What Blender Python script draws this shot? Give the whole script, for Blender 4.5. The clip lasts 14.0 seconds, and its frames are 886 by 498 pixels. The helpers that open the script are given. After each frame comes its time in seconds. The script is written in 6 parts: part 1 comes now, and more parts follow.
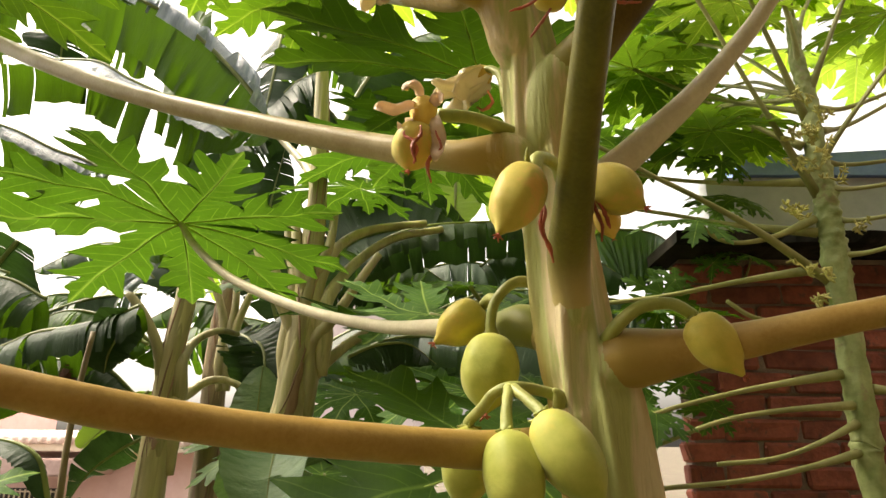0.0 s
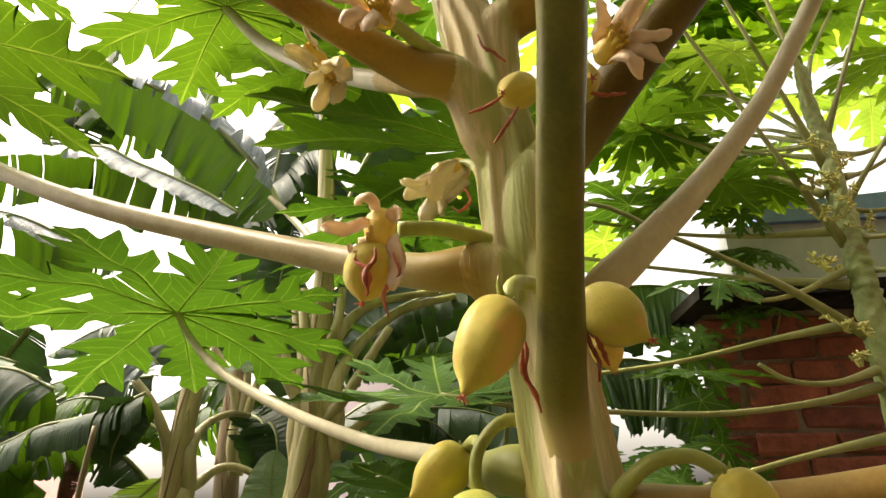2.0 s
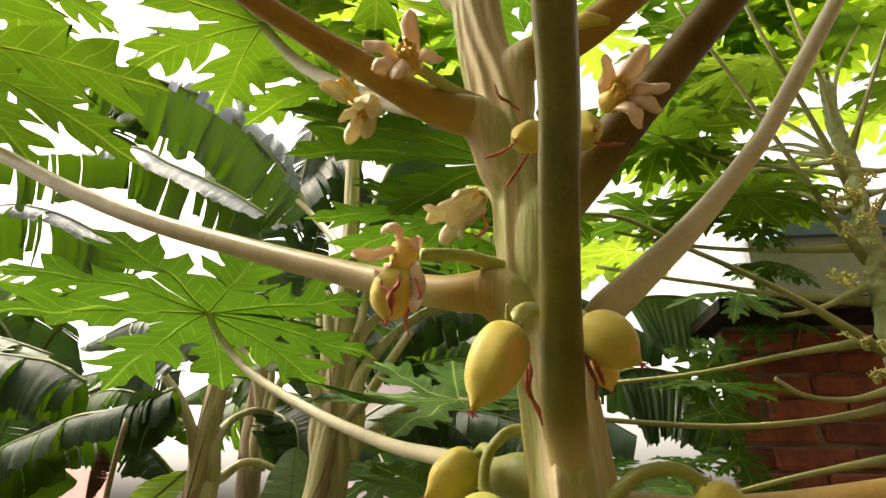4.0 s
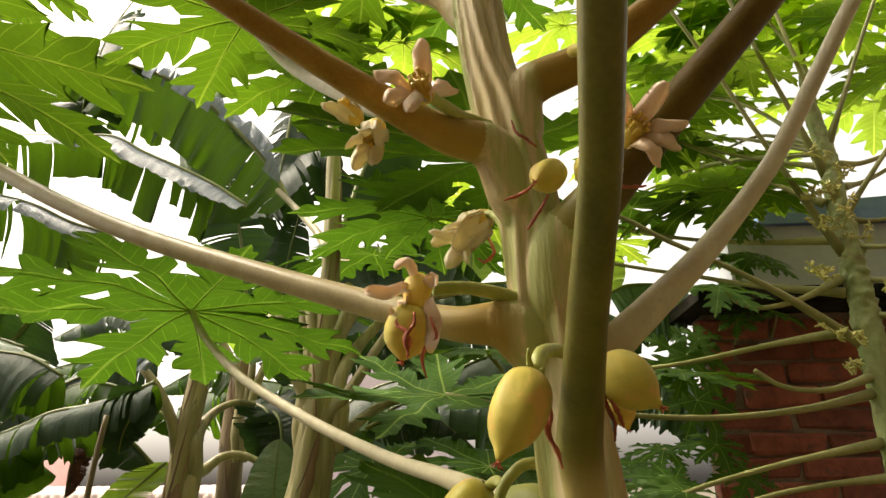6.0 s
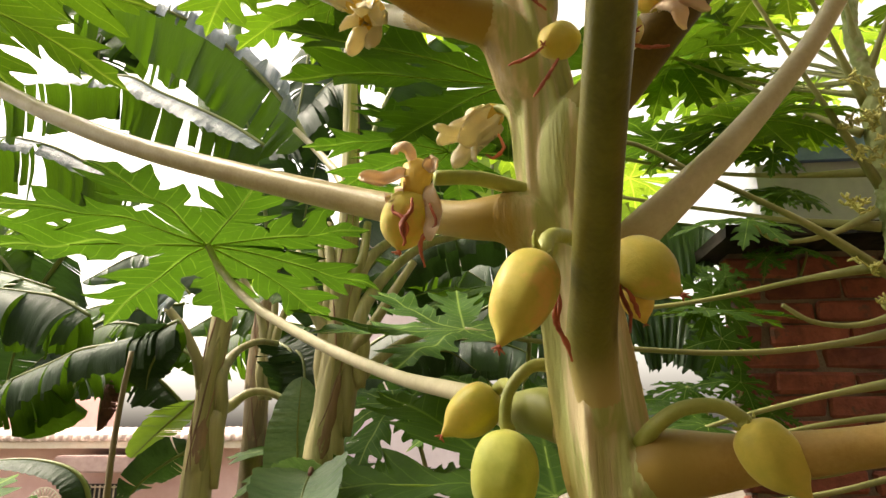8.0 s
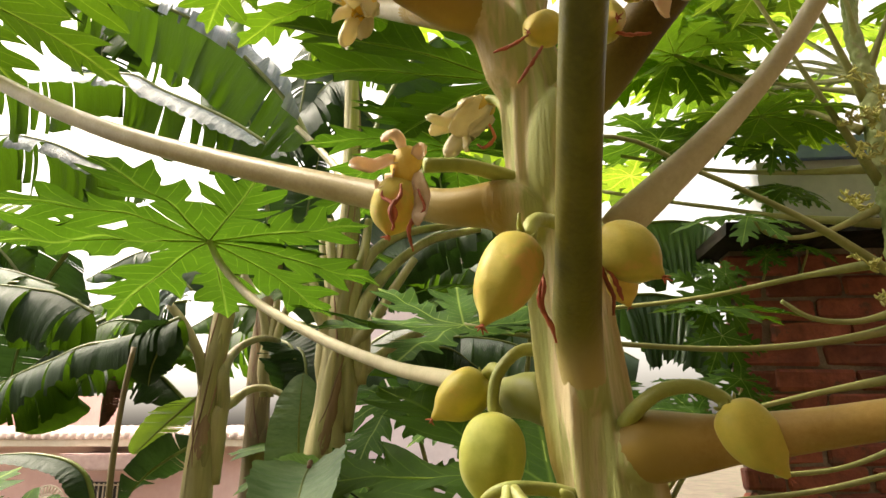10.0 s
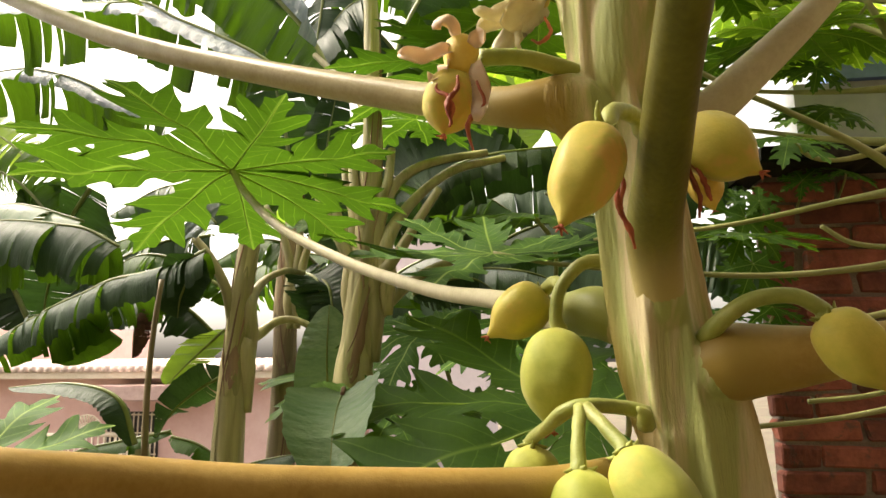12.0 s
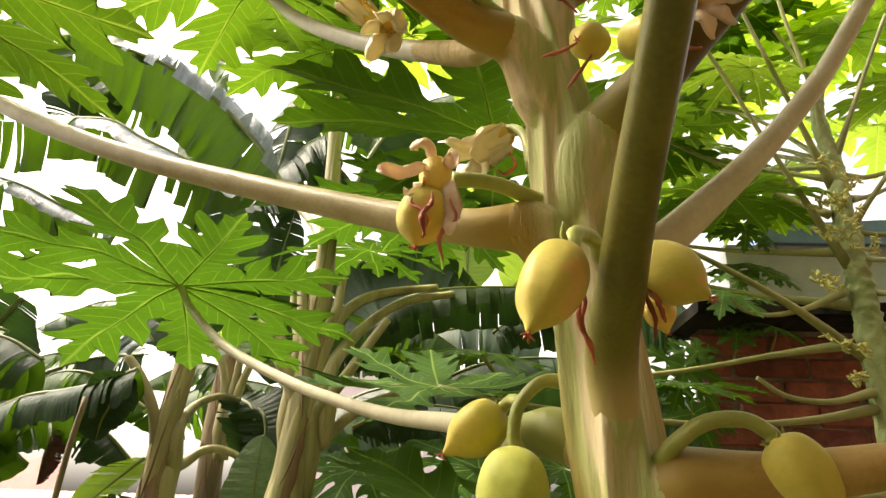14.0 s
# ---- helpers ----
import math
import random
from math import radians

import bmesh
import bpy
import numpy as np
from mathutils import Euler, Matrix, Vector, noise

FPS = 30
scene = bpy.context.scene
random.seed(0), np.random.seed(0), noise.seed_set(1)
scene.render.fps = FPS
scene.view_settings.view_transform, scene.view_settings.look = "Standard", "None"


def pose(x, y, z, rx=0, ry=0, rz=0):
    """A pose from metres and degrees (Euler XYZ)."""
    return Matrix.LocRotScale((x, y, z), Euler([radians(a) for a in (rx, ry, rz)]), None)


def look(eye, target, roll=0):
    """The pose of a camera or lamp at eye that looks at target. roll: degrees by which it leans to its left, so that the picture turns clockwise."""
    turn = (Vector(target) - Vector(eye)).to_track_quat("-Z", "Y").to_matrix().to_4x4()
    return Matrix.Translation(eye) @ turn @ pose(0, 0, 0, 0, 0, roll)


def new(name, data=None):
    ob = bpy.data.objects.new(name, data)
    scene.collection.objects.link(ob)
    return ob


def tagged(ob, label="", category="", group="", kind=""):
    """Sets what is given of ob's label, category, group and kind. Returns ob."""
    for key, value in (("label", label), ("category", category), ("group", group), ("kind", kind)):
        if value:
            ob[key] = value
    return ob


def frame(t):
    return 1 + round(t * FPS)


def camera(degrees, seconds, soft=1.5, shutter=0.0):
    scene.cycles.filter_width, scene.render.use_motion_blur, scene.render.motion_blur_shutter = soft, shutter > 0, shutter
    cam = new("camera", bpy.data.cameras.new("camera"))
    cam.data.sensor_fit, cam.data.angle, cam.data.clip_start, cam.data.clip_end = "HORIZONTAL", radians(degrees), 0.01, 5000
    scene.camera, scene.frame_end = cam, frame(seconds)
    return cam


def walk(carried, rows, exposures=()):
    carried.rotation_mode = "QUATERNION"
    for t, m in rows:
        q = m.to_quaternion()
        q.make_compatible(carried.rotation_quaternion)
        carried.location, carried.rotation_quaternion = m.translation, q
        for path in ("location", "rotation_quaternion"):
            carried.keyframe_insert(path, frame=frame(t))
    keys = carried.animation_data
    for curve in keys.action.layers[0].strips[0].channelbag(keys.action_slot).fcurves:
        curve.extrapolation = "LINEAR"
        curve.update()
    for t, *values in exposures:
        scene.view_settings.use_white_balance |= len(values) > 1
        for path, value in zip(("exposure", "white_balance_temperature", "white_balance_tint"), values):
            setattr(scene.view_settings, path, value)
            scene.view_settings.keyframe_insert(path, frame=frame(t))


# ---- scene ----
cam = camera(67.7, 14.0, soft=1.5)
PATH = [
    (0, (0.026, -0.024, 2.316), (-0.022, 1.898, 2.867), 0.6),
    (0.5, (0.02, -0.021, 2.354), (0.058, 1.873, 2.996), -4.7),
    (1, (0.032, -0.008, 2.363), (-0.068, 1.862, 3.064), -2.2),
    (1.5, (0.037, 0.018, 2.367), (-0.064, 1.887, 3.074), -1.4),
    (2, (0.052, 0.023, 2.371), (-0.053, 1.889, 3.081), -1.8),
    (2.5, (0.056, 0.015, 2.369), (-0.087, 1.891, 3.046), -0.8),
    (2.7, (0.054, 0.007, 2.37), (-0.111, 1.882, 3.046), 0.2),
    (4.8, (0.063, -0.021, 2.37), (-0.131, 1.828, 3.106), 0.1),
    (5, (0.064, -0.026, 2.368), (-0.159, 1.82, 3.104), 0.1),
    (5.5, (0.052, -0.053, 2.388), (-0.13, 1.767, 3.197), 1.0),
    (6, (0.038, -0.022, 2.399), (-0.066, 1.862, 3.062), -0.6),
    (6.5, (0.047, 0.016, 2.391), (-0.055, 1.934, 2.946), -2.5),
    (7, (0.046, 0.011, 2.381), (-0.098, 1.931, 2.924), -1.1),
    (7.5, (0.046, 0.021, 2.377), (-0.133, 1.944, 2.896), -1.5),
    (7.7, (0.046, 0.016, 2.378), (-0.131, 1.94, 2.894), -0.6),
    (9.8, (0.056, 0.012, 2.367), (-0.13, 1.932, 2.897), 0.2),
    (10, (0.054, 0.011, 2.369), (-0.136, 1.934, 2.884), -0.2),
    (10.5, (0.048, 0.013, 2.365), (-0.156, 1.935, 2.88), 0.9),
    (11, (0.05, 0.014, 2.364), (-0.139, 1.939, 2.873), 0.7),
    (11.5, (0.059, 0.013, 2.377), (-0.101, 1.94, 2.89), -0.7),
    (12, (0.032, 0.04, 2.362), (-0.219, 1.997, 2.685), -0.5),
    (12.5, (-0.007, 0.068, 2.338), (-0.312, 2.024, 2.621), 4.3),
    (13, (0.017, 0.078, 2.33), (-0.104, 2.016, 2.806), 1.9),
    (13.5, (0.037, 0.063, 2.335), (-0.048, 1.971, 2.931), 0.4),
    (14, (0.023, 0.035, 2.348), (-0.061, 1.898, 3.072), 1.9),
]
walk(cam, [(t, look(eye, target, roll)) for t, eye, target, roll in PATH], [(0.0, 1.45, 7650, 11), (1.0, 1.50, 7650, 11), (2.0, 1.50, 7650, 11), (2.7, 1.40, 7650, 11), (5.0, 1.35, 7650, 11), (6.0, 1.12, 7650, 11), (6.5, 1.28, 7650, 11), (7.0, 1.42, 7650, 11), (11.0, 1.44, 7650, 11), (12.0, 1.48, 7600, 11), (12.5, 1.52, 7450, 11), (13.0, 1.57, 7200, 11), (13.5, 1.60, 7500, 11), (14.0, 1.62, 7650, 11)])
# ---- light ----
world = bpy.data.worlds.new("overcast_sky")
scene.world = world
world.use_nodes = True
wn = world.node_tree.nodes
sky = wn.new("ShaderNodeTexSky")
sky.sky_type = "NISHITA"
sky.sun_disc = False
sky.sun_elevation, sky.sun_rotation = radians(55), radians(-72)
sky.air_density, sky.dust_density, sky.ozone_density = 1.0, 6.0, 0.6
wn["Background"].inputs["Strength"].default_value = 0.15
pale = wn.new("ShaderNodeHueSaturation")
pale.inputs["Saturation"].default_value = 0.18
pale.inputs["Value"].default_value = 1.25
world.node_tree.links.new(sky.outputs["Color"], pale.inputs["Color"])
world.node_tree.links.new(pale.outputs["Color"], wn["Background"].inputs["Color"])
sun = new("sun", bpy.data.lights.new("sun", "SUN"))
sun.data.energy, sun.data.angle, sun.data.color = 3.3, radians(22), (1.0, 0.95, 0.86)
sun.matrix_world = look((-2.95, 0.96, 4.42), (0, 0, 0))

# ---- materials ----


def node(nt, kind, **values):
    n = nt.nodes.new(kind)
    for key, value in values.items():
        n.inputs[key.replace("_", " ")].default_value = value
    return n


def material(name, dark, light, grain=60.0, coarse=6.0, rough=0.6, bump=0.15, stretch=(1, 1, 1), metal=0.0,
             through_colour=None, through_share=0.45, spots=None, spec=0.5, base=None, net=None, uv=False, spread=(0.35, 0.68), vary=0.15, fade=(0.02, 0.09), core=None, bloom=0.0):
    """Two scales of noise between two colours, a fine relief, and for leaves a share of light that passes through."""
    m = bpy.data.materials.new(name)
    m.use_nodes = True
    nt = m.node_tree
    nt.nodes.clear()
    link = nt.links.new
    out = nt.nodes.new("ShaderNodeOutputMaterial")
    tex = nt.nodes.new("ShaderNodeTexCoord")
    mp = node(nt, "ShaderNodeMapping", Scale=stretch)
    link(tex.outputs["UV" if uv else "Object"], mp.inputs["Vector"])
    info = nt.nodes.new("ShaderNodeObjectInfo")
    shift = nt.nodes.new("ShaderNodeVectorMath")
    shift.operation = "MULTIPLY_ADD"
    link(info.outputs["Random"], shift.inputs[0])
    shift.inputs[1].default_value = (7.0, 5.0, 9.0)
    link(mp.outputs["Vector"], shift.inputs[2])
    fine = node(nt, "ShaderNodeTexNoise", Scale=grain, Detail=5.0, Roughness=0.6)
    broad = node(nt, "ShaderNodeTexNoise", Scale=coarse, Detail=3.0, Roughness=0.55)
    for n in (fine, broad):
        link(shift.outputs[0], n.inputs["Vector"])
    mixv = nt.nodes.new("ShaderNodeMix")
    mixv.data_type = "FLOAT"
    mixv.inputs[0].default_value = 0.62
    link(fine.outputs["Fac"], mixv.inputs[2])
    link(broad.outputs["Fac"], mixv.inputs[3])
    ramp = nt.nodes.new("ShaderNodeValToRGB")
    ramp.color_ramp.elements[0].position, ramp.color_ramp.elements[1].position = spread
    ramp.color_ramp.elements[0].color, ramp.color_ramp.elements[1].color = (*dark, 1), (*light, 1)
    link(mixv.outputs[0], ramp.inputs["Fac"])
    colour = ramp.outputs["Color"]
    if spots:
        sp_colour, sp_scale, sp_from = spots
        sn = node(nt, "ShaderNodeTexNoise", Scale=sp_scale, Detail=4.0, Roughness=0.65)
        link(shift.outputs[0], sn.inputs["Vector"])
        sr = nt.nodes.new("ShaderNodeValToRGB")
        sr.color_ramp.elements[0].position, sr.color_ramp.elements[1].position = sp_from, sp_from + 0.08
        link(sn.outputs["Fac"], sr.inputs["Fac"])
        sm = nt.nodes.new("ShaderNodeMix")
        sm.data_type = "RGBA"
        link(sr.outputs["Color"], sm.inputs[0])
        link(colour, sm.inputs[6])
        sm.inputs[7].default_value = (*sp_colour, 1)
        colour = sm.outputs[2]
    if net:
        sep = nt.nodes.new("ShaderNodeSeparateXYZ")
        link(tex.outputs["UV"], sep.inputs[0])

        def calc(op, a, b=0.0, c=0.0):
            n = nt.nodes.new("ShaderNodeMath")
            n.operation = op
            for k, v in enumerate((a, b, c)):
                if isinstance(v, (int, float)):
                    n.inputs[k].default_value = v
                else:
                    link(v, n.inputs[k])
            return n.outputs[0]
        wide = calc("ABSOLUTE", sep.outputs["Y"])
        rib = calc("SUBTRACT", 1.0, calc("DIVIDE", wide, 0.012))
        bent = calc("MULTIPLY_ADD", wide, -0.95, calc("MULTIPLY_ADD", broad.outputs["Fac"], 0.05, sep.outputs["X"]))
        saw = calc("ABSOLUTE", calc("SUBTRACT", calc("FRACT", calc("DIVIDE", bent, 0.085)), 0.5))
        side = calc("SUBTRACT", 1.0, calc("DIVIDE", saw, 0.05))
        fan = calc("ABSOLUTE", calc("SUBTRACT", calc("FRACT", calc("DIVIDE", calc("MULTIPLY_ADD", wide, 0.5, sep.outputs["X"]), 0.031)), 0.5))
        small = calc("MULTIPLY", calc("SUBTRACT", 1.0, calc("DIVIDE", fan, 0.09)), 0.06)
        share = calc("MAXIMUM", calc("MAXIMUM", calc("MULTIPLY", rib, 1.0), calc("MULTIPLY", side, 0.55)), small)
        clamp = nt.nodes.new("ShaderNodeClamp")
        link(share, clamp.inputs["Value"])
        clamp.inputs["Max"].default_value = 0.85
        nm = nt.nodes.new("ShaderNodeMix")
        nm.data_type = "RGBA"
        link(clamp.outputs[0], nm.inputs[0])
        link(colour, nm.inputs[6])
        nm.inputs[7].default_value = (*net, 1)
        colour = nm.outputs[2]
    if core:
        # streaked bark on the upright trunk, giving way to plain skin out on the limbs' bases
        plain, heights = core
        sp = nt.nodes.new("ShaderNodeSeparateXYZ")
        link(tex.outputs["Object"], sp.inputs[0])
        zr = node(nt, "ShaderNodeMapRange", From_Min=heights[0][0], From_Max=heights[-1][0])
        link(sp.outputs["Z"], zr.inputs["Value"])
        path = nt.nodes.new("ShaderNodeFloatCurve")
        cv = path.mapping.curves[0]
        span = heights[-1][0] - heights[0][0]
        cv.points[0].location = (0, heights[0][1] + 0.5)
        cv.points[1].location = (1, heights[-1][1] + 0.5)
        for z, x in heights[1:-1]:
            cv.points.new((z - heights[0][0]) / span, x + 0.5)
        path.mapping.update()
        link(zr.outputs["Result"], path.inputs["Value"])
        dx = nt.nodes.new("ShaderNodeMath")
        dx.operation = "SUBTRACT"
        link(sp.outputs["X"], dx.inputs[0])
        link(path.outputs["Value"], dx.inputs[1])
        off = nt.nodes.new("ShaderNodeMath")
        off.operation = "ADD"
        link(dx.outputs[0], off.inputs[0])
        off.inputs[1].default_value = 0.5
        dist2 = nt.nodes.new("ShaderNodeMath")
        dist2.operation = "ABSOLUTE"
        link(off.outputs[0], dist2.inputs[0])
        far = node(nt, "ShaderNodeMapRange", From_Min=0.017, From_Max=0.029)
        far.interpolation_type = "SMOOTHSTEP"
        link(dist2.outputs[0], far.inputs["Value"])
        cm = nt.nodes.new("ShaderNodeMix")
        cm.data_type = "RGBA"
        link(far.outputs["Result"], cm.inputs[0])
        link(colour, cm.inputs[6])
        cm.inputs[7].default_value = (*plain, 1)
        colour = cm.outputs[2]
    if base:
        at = nt.nodes.new("ShaderNodeAttribute")
        at.attribute_name = "along"
        wob = nt.nodes.new("ShaderNodeMath")
        wob.operation = "MULTIPLY_ADD"
        link(broad.outputs["Fac"], wob.inputs[0])
        wob.inputs[1].default_value = 0.03
        link(at.outputs["Fac"], wob.inputs[2])
        edge = node(nt, "ShaderNodeMapRange", From_Min=fade[0], From_Max=fade[1])
        edge.interpolation_type = "SMOOTHSTEP"
        link(wob.outputs[0], edge.inputs["Value"])
        bmix = nt.nodes.new("ShaderNodeMix")
        bmix.data_type = "RGBA"
        link(edge.outputs["Result"], bmix.inputs[0])
        bmix.inputs[6].default_value = (*base, 1)
        link(colour, bmix.inputs[7])
        colour = bmix.outputs[2]
    hsv = nt.nodes.new("ShaderNodeHueSaturation")
    rv = node(nt, "ShaderNodeMapRange", To_Min=1 - vary, To_Max=1 + vary)
    link(info.outputs["Random"], rv.inputs["Value"])
    link(rv.outputs["Result"], hsv.inputs["Value"])
    link(colour, hsv.inputs["Color"])
    colour = hsv.outputs["Color"]
    bs = nt.nodes.new("ShaderNodeBsdfPrincipled")
    bs.inputs["Metallic"].default_value = metal
    bs.inputs["Sheen Weight"].default_value = bloom
    bs.inputs["Sheen Roughness"].default_value = 0.45
    bs.inputs["Sheen Tint"].default_value = (1.0, 0.93, 0.76, 1)
    bs.inputs["Specular IOR Level"].default_value = spec
    rr = node(nt, "ShaderNodeMapRange", To_Min=max(0.05, rough - 0.12), To_Max=min(1.0, rough + 0.12))
    link(fine.outputs["Fac"], rr.inputs["Value"])
    link(rr.outputs["Result"], bs.inputs["Roughness"])
    link(colour, bs.inputs["Base Color"])
    bp = node(nt, "ShaderNodeBump", Strength=bump, Distance=0.01)
    link(mixv.outputs[0], bp.inputs["Height"])
    link(bp.outputs["Normal"], bs.inputs["Normal"])
    surface = bs.outputs["BSDF"]
    if through_colour:
        tr = nt.nodes.new("ShaderNodeBsdfTranslucent")
        tm = nt.nodes.new("ShaderNodeMix")
        tm.data_type, tm.blend_type = "RGBA", "MULTIPLY"
        tm.inputs[0].default_value = 1.0
        vv = node(nt, "ShaderNodeMapRange", To_Min=0.65, To_Max=1.25)
        link(mixv.outputs[0], vv.inputs["Value"])
        link(vv.outputs["Result"], tm.inputs[6])
        tm.inputs[7].default_value = (*through_colour, 1)
        if net:
            nt2 = nt.nodes.new("ShaderNodeMix")
            nt2.data_type = "RGBA"
            link(clamp.outputs[0], nt2.inputs[0])
            nt2.inputs[6].default_value = (*through_colour, 1)
            nt2.inputs[7].default_value = (min(1, through_colour[0] * 3.0), min(1, through_colour[1] * 2.1), through_colour[2] * 5, 1)
            link(nt2.outputs[2], tm.inputs[7])
        link(tm.outputs[2], tr.inputs["Color"])
        ms = nt.nodes.new("ShaderNodeMixShader")
        ms.inputs[0].default_value = through_share
        link(surface, ms.inputs[1])
        link(tr.outputs["BSDF"], ms.inputs[2])
        surface = ms.outputs["Shader"]
    link(surface, out.inputs["Surface"])
    return m


HEIGHTS = ((1.6, 0.155), (2.12, 0.128), (2.305, 0.1103), (2.342, 0.1008), (2.406, 0.0883), (2.451, 0.0828), (2.503, 0.0754), (2.557, 0.0702), (2.619, 0.0587), (2.688, 0.0463), (2.819, 0.038), (3.05, 0.0341), (3.45, 0.0))
TRUNK = material("papaya_bark", (0.40, 0.30, 0.125), (0.78, 0.68, 0.44), 230, 85, 0.5, 0.5, (1, 1, 0.08), spots=((0.40, 0.43, 0.16), 34, 0.50), spread=(0.22, 0.74), spec=0.18, vary=0.01, core=((0.33, 0.225, 0.052), HEIGHTS), bloom=0.06)
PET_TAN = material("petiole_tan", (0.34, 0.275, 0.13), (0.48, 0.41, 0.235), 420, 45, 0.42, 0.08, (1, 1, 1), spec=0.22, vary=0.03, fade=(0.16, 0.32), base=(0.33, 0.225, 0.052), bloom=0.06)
PET_ORANGE = material("petiole_orange", (0.32, 0.19, 0.045), (0.45, 0.29, 0.085), 420, 45, 0.42, 0.08, spec=0.25, vary=0.03, fade=(0.13, 0.28), base=(0.33, 0.225, 0.052), bloom=0.06)
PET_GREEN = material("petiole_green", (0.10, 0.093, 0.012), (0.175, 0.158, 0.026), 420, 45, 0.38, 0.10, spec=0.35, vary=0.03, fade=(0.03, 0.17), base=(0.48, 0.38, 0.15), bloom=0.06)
PET_PALE = material("petiole_pale", (0.36, 0.32, 0.19), (0.50, 0.45, 0.30), 420, 45, 0.45, 0.08, spec=0.25, vary=0.03, fade=(0.19, 0.25), base=(0.24, 0.255, 0.06), bloom=0.06)
PET_DARK = material("petiole_dark_brown", (0.075, 0.046, 0.006), (0.145, 0.092, 0.014), 420, 45, 0.45, 0.10, spec=0.2, vary=0.03, fade=(0.14, 0.32), base=(0.30, 0.27, 0.07), bloom=0.06)
PET_ASH = material("petiole_ash_tan", (0.58, 0.52, 0.35), (0.74, 0.69, 0.52), 420, 45, 0.45, 0.10, spec=0.2, vary=0.03, fade=(0.08, 0.3), base=(0.42, 0.33, 0.15), bloom=0.06)
PET_BROWN = material("petiole_brown", (0.27, 0.145, 0.022), (0.42, 0.255, 0.055), 420, 45, 0.42, 0.10, spec=0.2, vary=0.03, fade=(0.14, 0.30), base=(0.33, 0.225, 0.052), bloom=0.06)
PET_FAR = material("petiole_green_thin", (0.18, 0.19, 0.055), (0.35, 0.335, 0.13), 50, 8, 0.5, 0.15)
TRUNK_FAR = material("papaya_bark_green", (0.20, 0.25, 0.075), (0.42, 0.46, 0.20), 60, 14, 0.6, 0.6, spots=((0.28, 0.25, 0.12), 22, 0.60))
STALK = material("fruit_stalk_green", (0.22, 0.26, 0.045), (0.38, 0.39, 0.10), 140, 25, 0.5, 0.3, bloom=0.15)
FRUIT_Y = material("fruit_skin_yellow", (0.42, 0.385, 0.06), (0.62, 0.48, 0.09), 160, 34, 0.5, 0.16, spec=0.28, spots=((0.66, 0.41, 0.10), 30, 0.55), vary=0.06, bloom=0.1)
FRUIT_G = material("fruit_skin_green", (0.29, 0.335, 0.055), (0.47, 0.47, 0.10), 160, 26, 0.55, 0.12, spec=0.25, vary=0.05, spots=((0.50, 0.44, 0.08), 24, 0.58), bloom=0.15)
PETAL = material("petal_peach", (0.88, 0.66, 0.46), (0.95, 0.83, 0.66), 260, 75, 0.55, 0.2, through_colour=(0.92, 0.70, 0.46), through_share=0.34)
PETAL_CREAM = material("petal_cream", (0.82, 0.74, 0.48), (0.92, 0.87, 0.68), 160, 45, 0.55, 0.25, through_colour=(0.88, 0.76, 0.46), through_share=0.3)
FLOWER_Y = material("flower_yellow", (0.64, 0.41, 0.06), (0.82, 0.61, 0.14), 160, 45, 0.5, 0.3)
SHEATH_DRY = material("dry_sheath_maroon", (0.10, 0.05, 0.035), (0.36, 0.23, 0.15), 40, 8, 0.8, 0.5, (1, 1, 0.15))
DRY_RED = material("dried_petal_red", (0.24, 0.045, 0.02), (0.58, 0.15, 0.07), 120, 40, 0.6, 0.5)
LEAF = material("papaya_leaf_green", (0.020, 0.070, 0.006), (0.050, 0.13, 0.012), 120, 14, 0.6, 0.3, through_colour=(0.066, 0.155, 0.009), through_share=0.36, spec=0.14, net=(0.28, 0.40, 0.09))
# Brighter copy of LEAF; puts extra light into the upper leaves' colour.
LEAF_MID = material("papaya_leaf_brighter", (0.03, 0.085, 0.005), (0.065, 0.14, 0.009), 120, 14, 0.55, 0.3, through_colour=(0.105, 0.212, 0.010), through_share=0.39, spec=0.22, net=(0.24, 0.36, 0.07))
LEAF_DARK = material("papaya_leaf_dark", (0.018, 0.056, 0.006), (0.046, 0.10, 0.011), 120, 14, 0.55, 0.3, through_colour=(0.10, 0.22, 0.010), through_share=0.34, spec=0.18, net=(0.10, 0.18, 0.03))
# Brightest copy: crown leaves shade each other, so their light is in the colour.
LEAF_LIT = material("papaya_leaf_lit", (0.05, 0.12, 0.008), (0.10, 0.20, 0.014), 120, 14, 0.55, 0.25, through_colour=(0.30, 0.48, 0.03), through_share=0.50, spec=0.25, net=(0.26, 0.38, 0.07))
VEIN = material("leaf_vein_pale", (0.26, 0.40, 0.07), (0.40, 0.52, 0.12), 80, 20, 0.5, 0.1, through_colour=(0.55, 0.7, 0.16), through_share=0.5)
BAN = material("banana_leaf_green", (0.016, 0.055, 0.005), (0.05, 0.115, 0.011), 9, 1.2, 0.42, 0.9, (22, 0.5, 1), through_colour=(0.075, 0.165, 0.008), through_share=0.40, uv=True, spec=0.14, spots=((0.16, 0.15, 0.025), 2.2, 0.70))
# Darkened copy of BAN: deep leaf green plus undergrowth shade put into the colour.
BAN_DARK = material("banana_leaf_dark_shaded", (0.014, 0.036, 0.014), (0.042, 0.078, 0.036), 9, 1.2, 0.46, 0.7, (22, 0.5, 1), through_colour=(0.035, 0.085, 0.012), through_share=0.26, uv=True, spec=0.24)
BAN_COOL = material("banana_leaf_cool_green", (0.022, 0.055, 0.028), (0.06, 0.115, 0.065), 9, 1.2, 0.34, 0.9, (22, 0.5, 1), through_colour=(0.05, 0.12, 0.02), through_share=0.25, uv=True, spec=0.5)
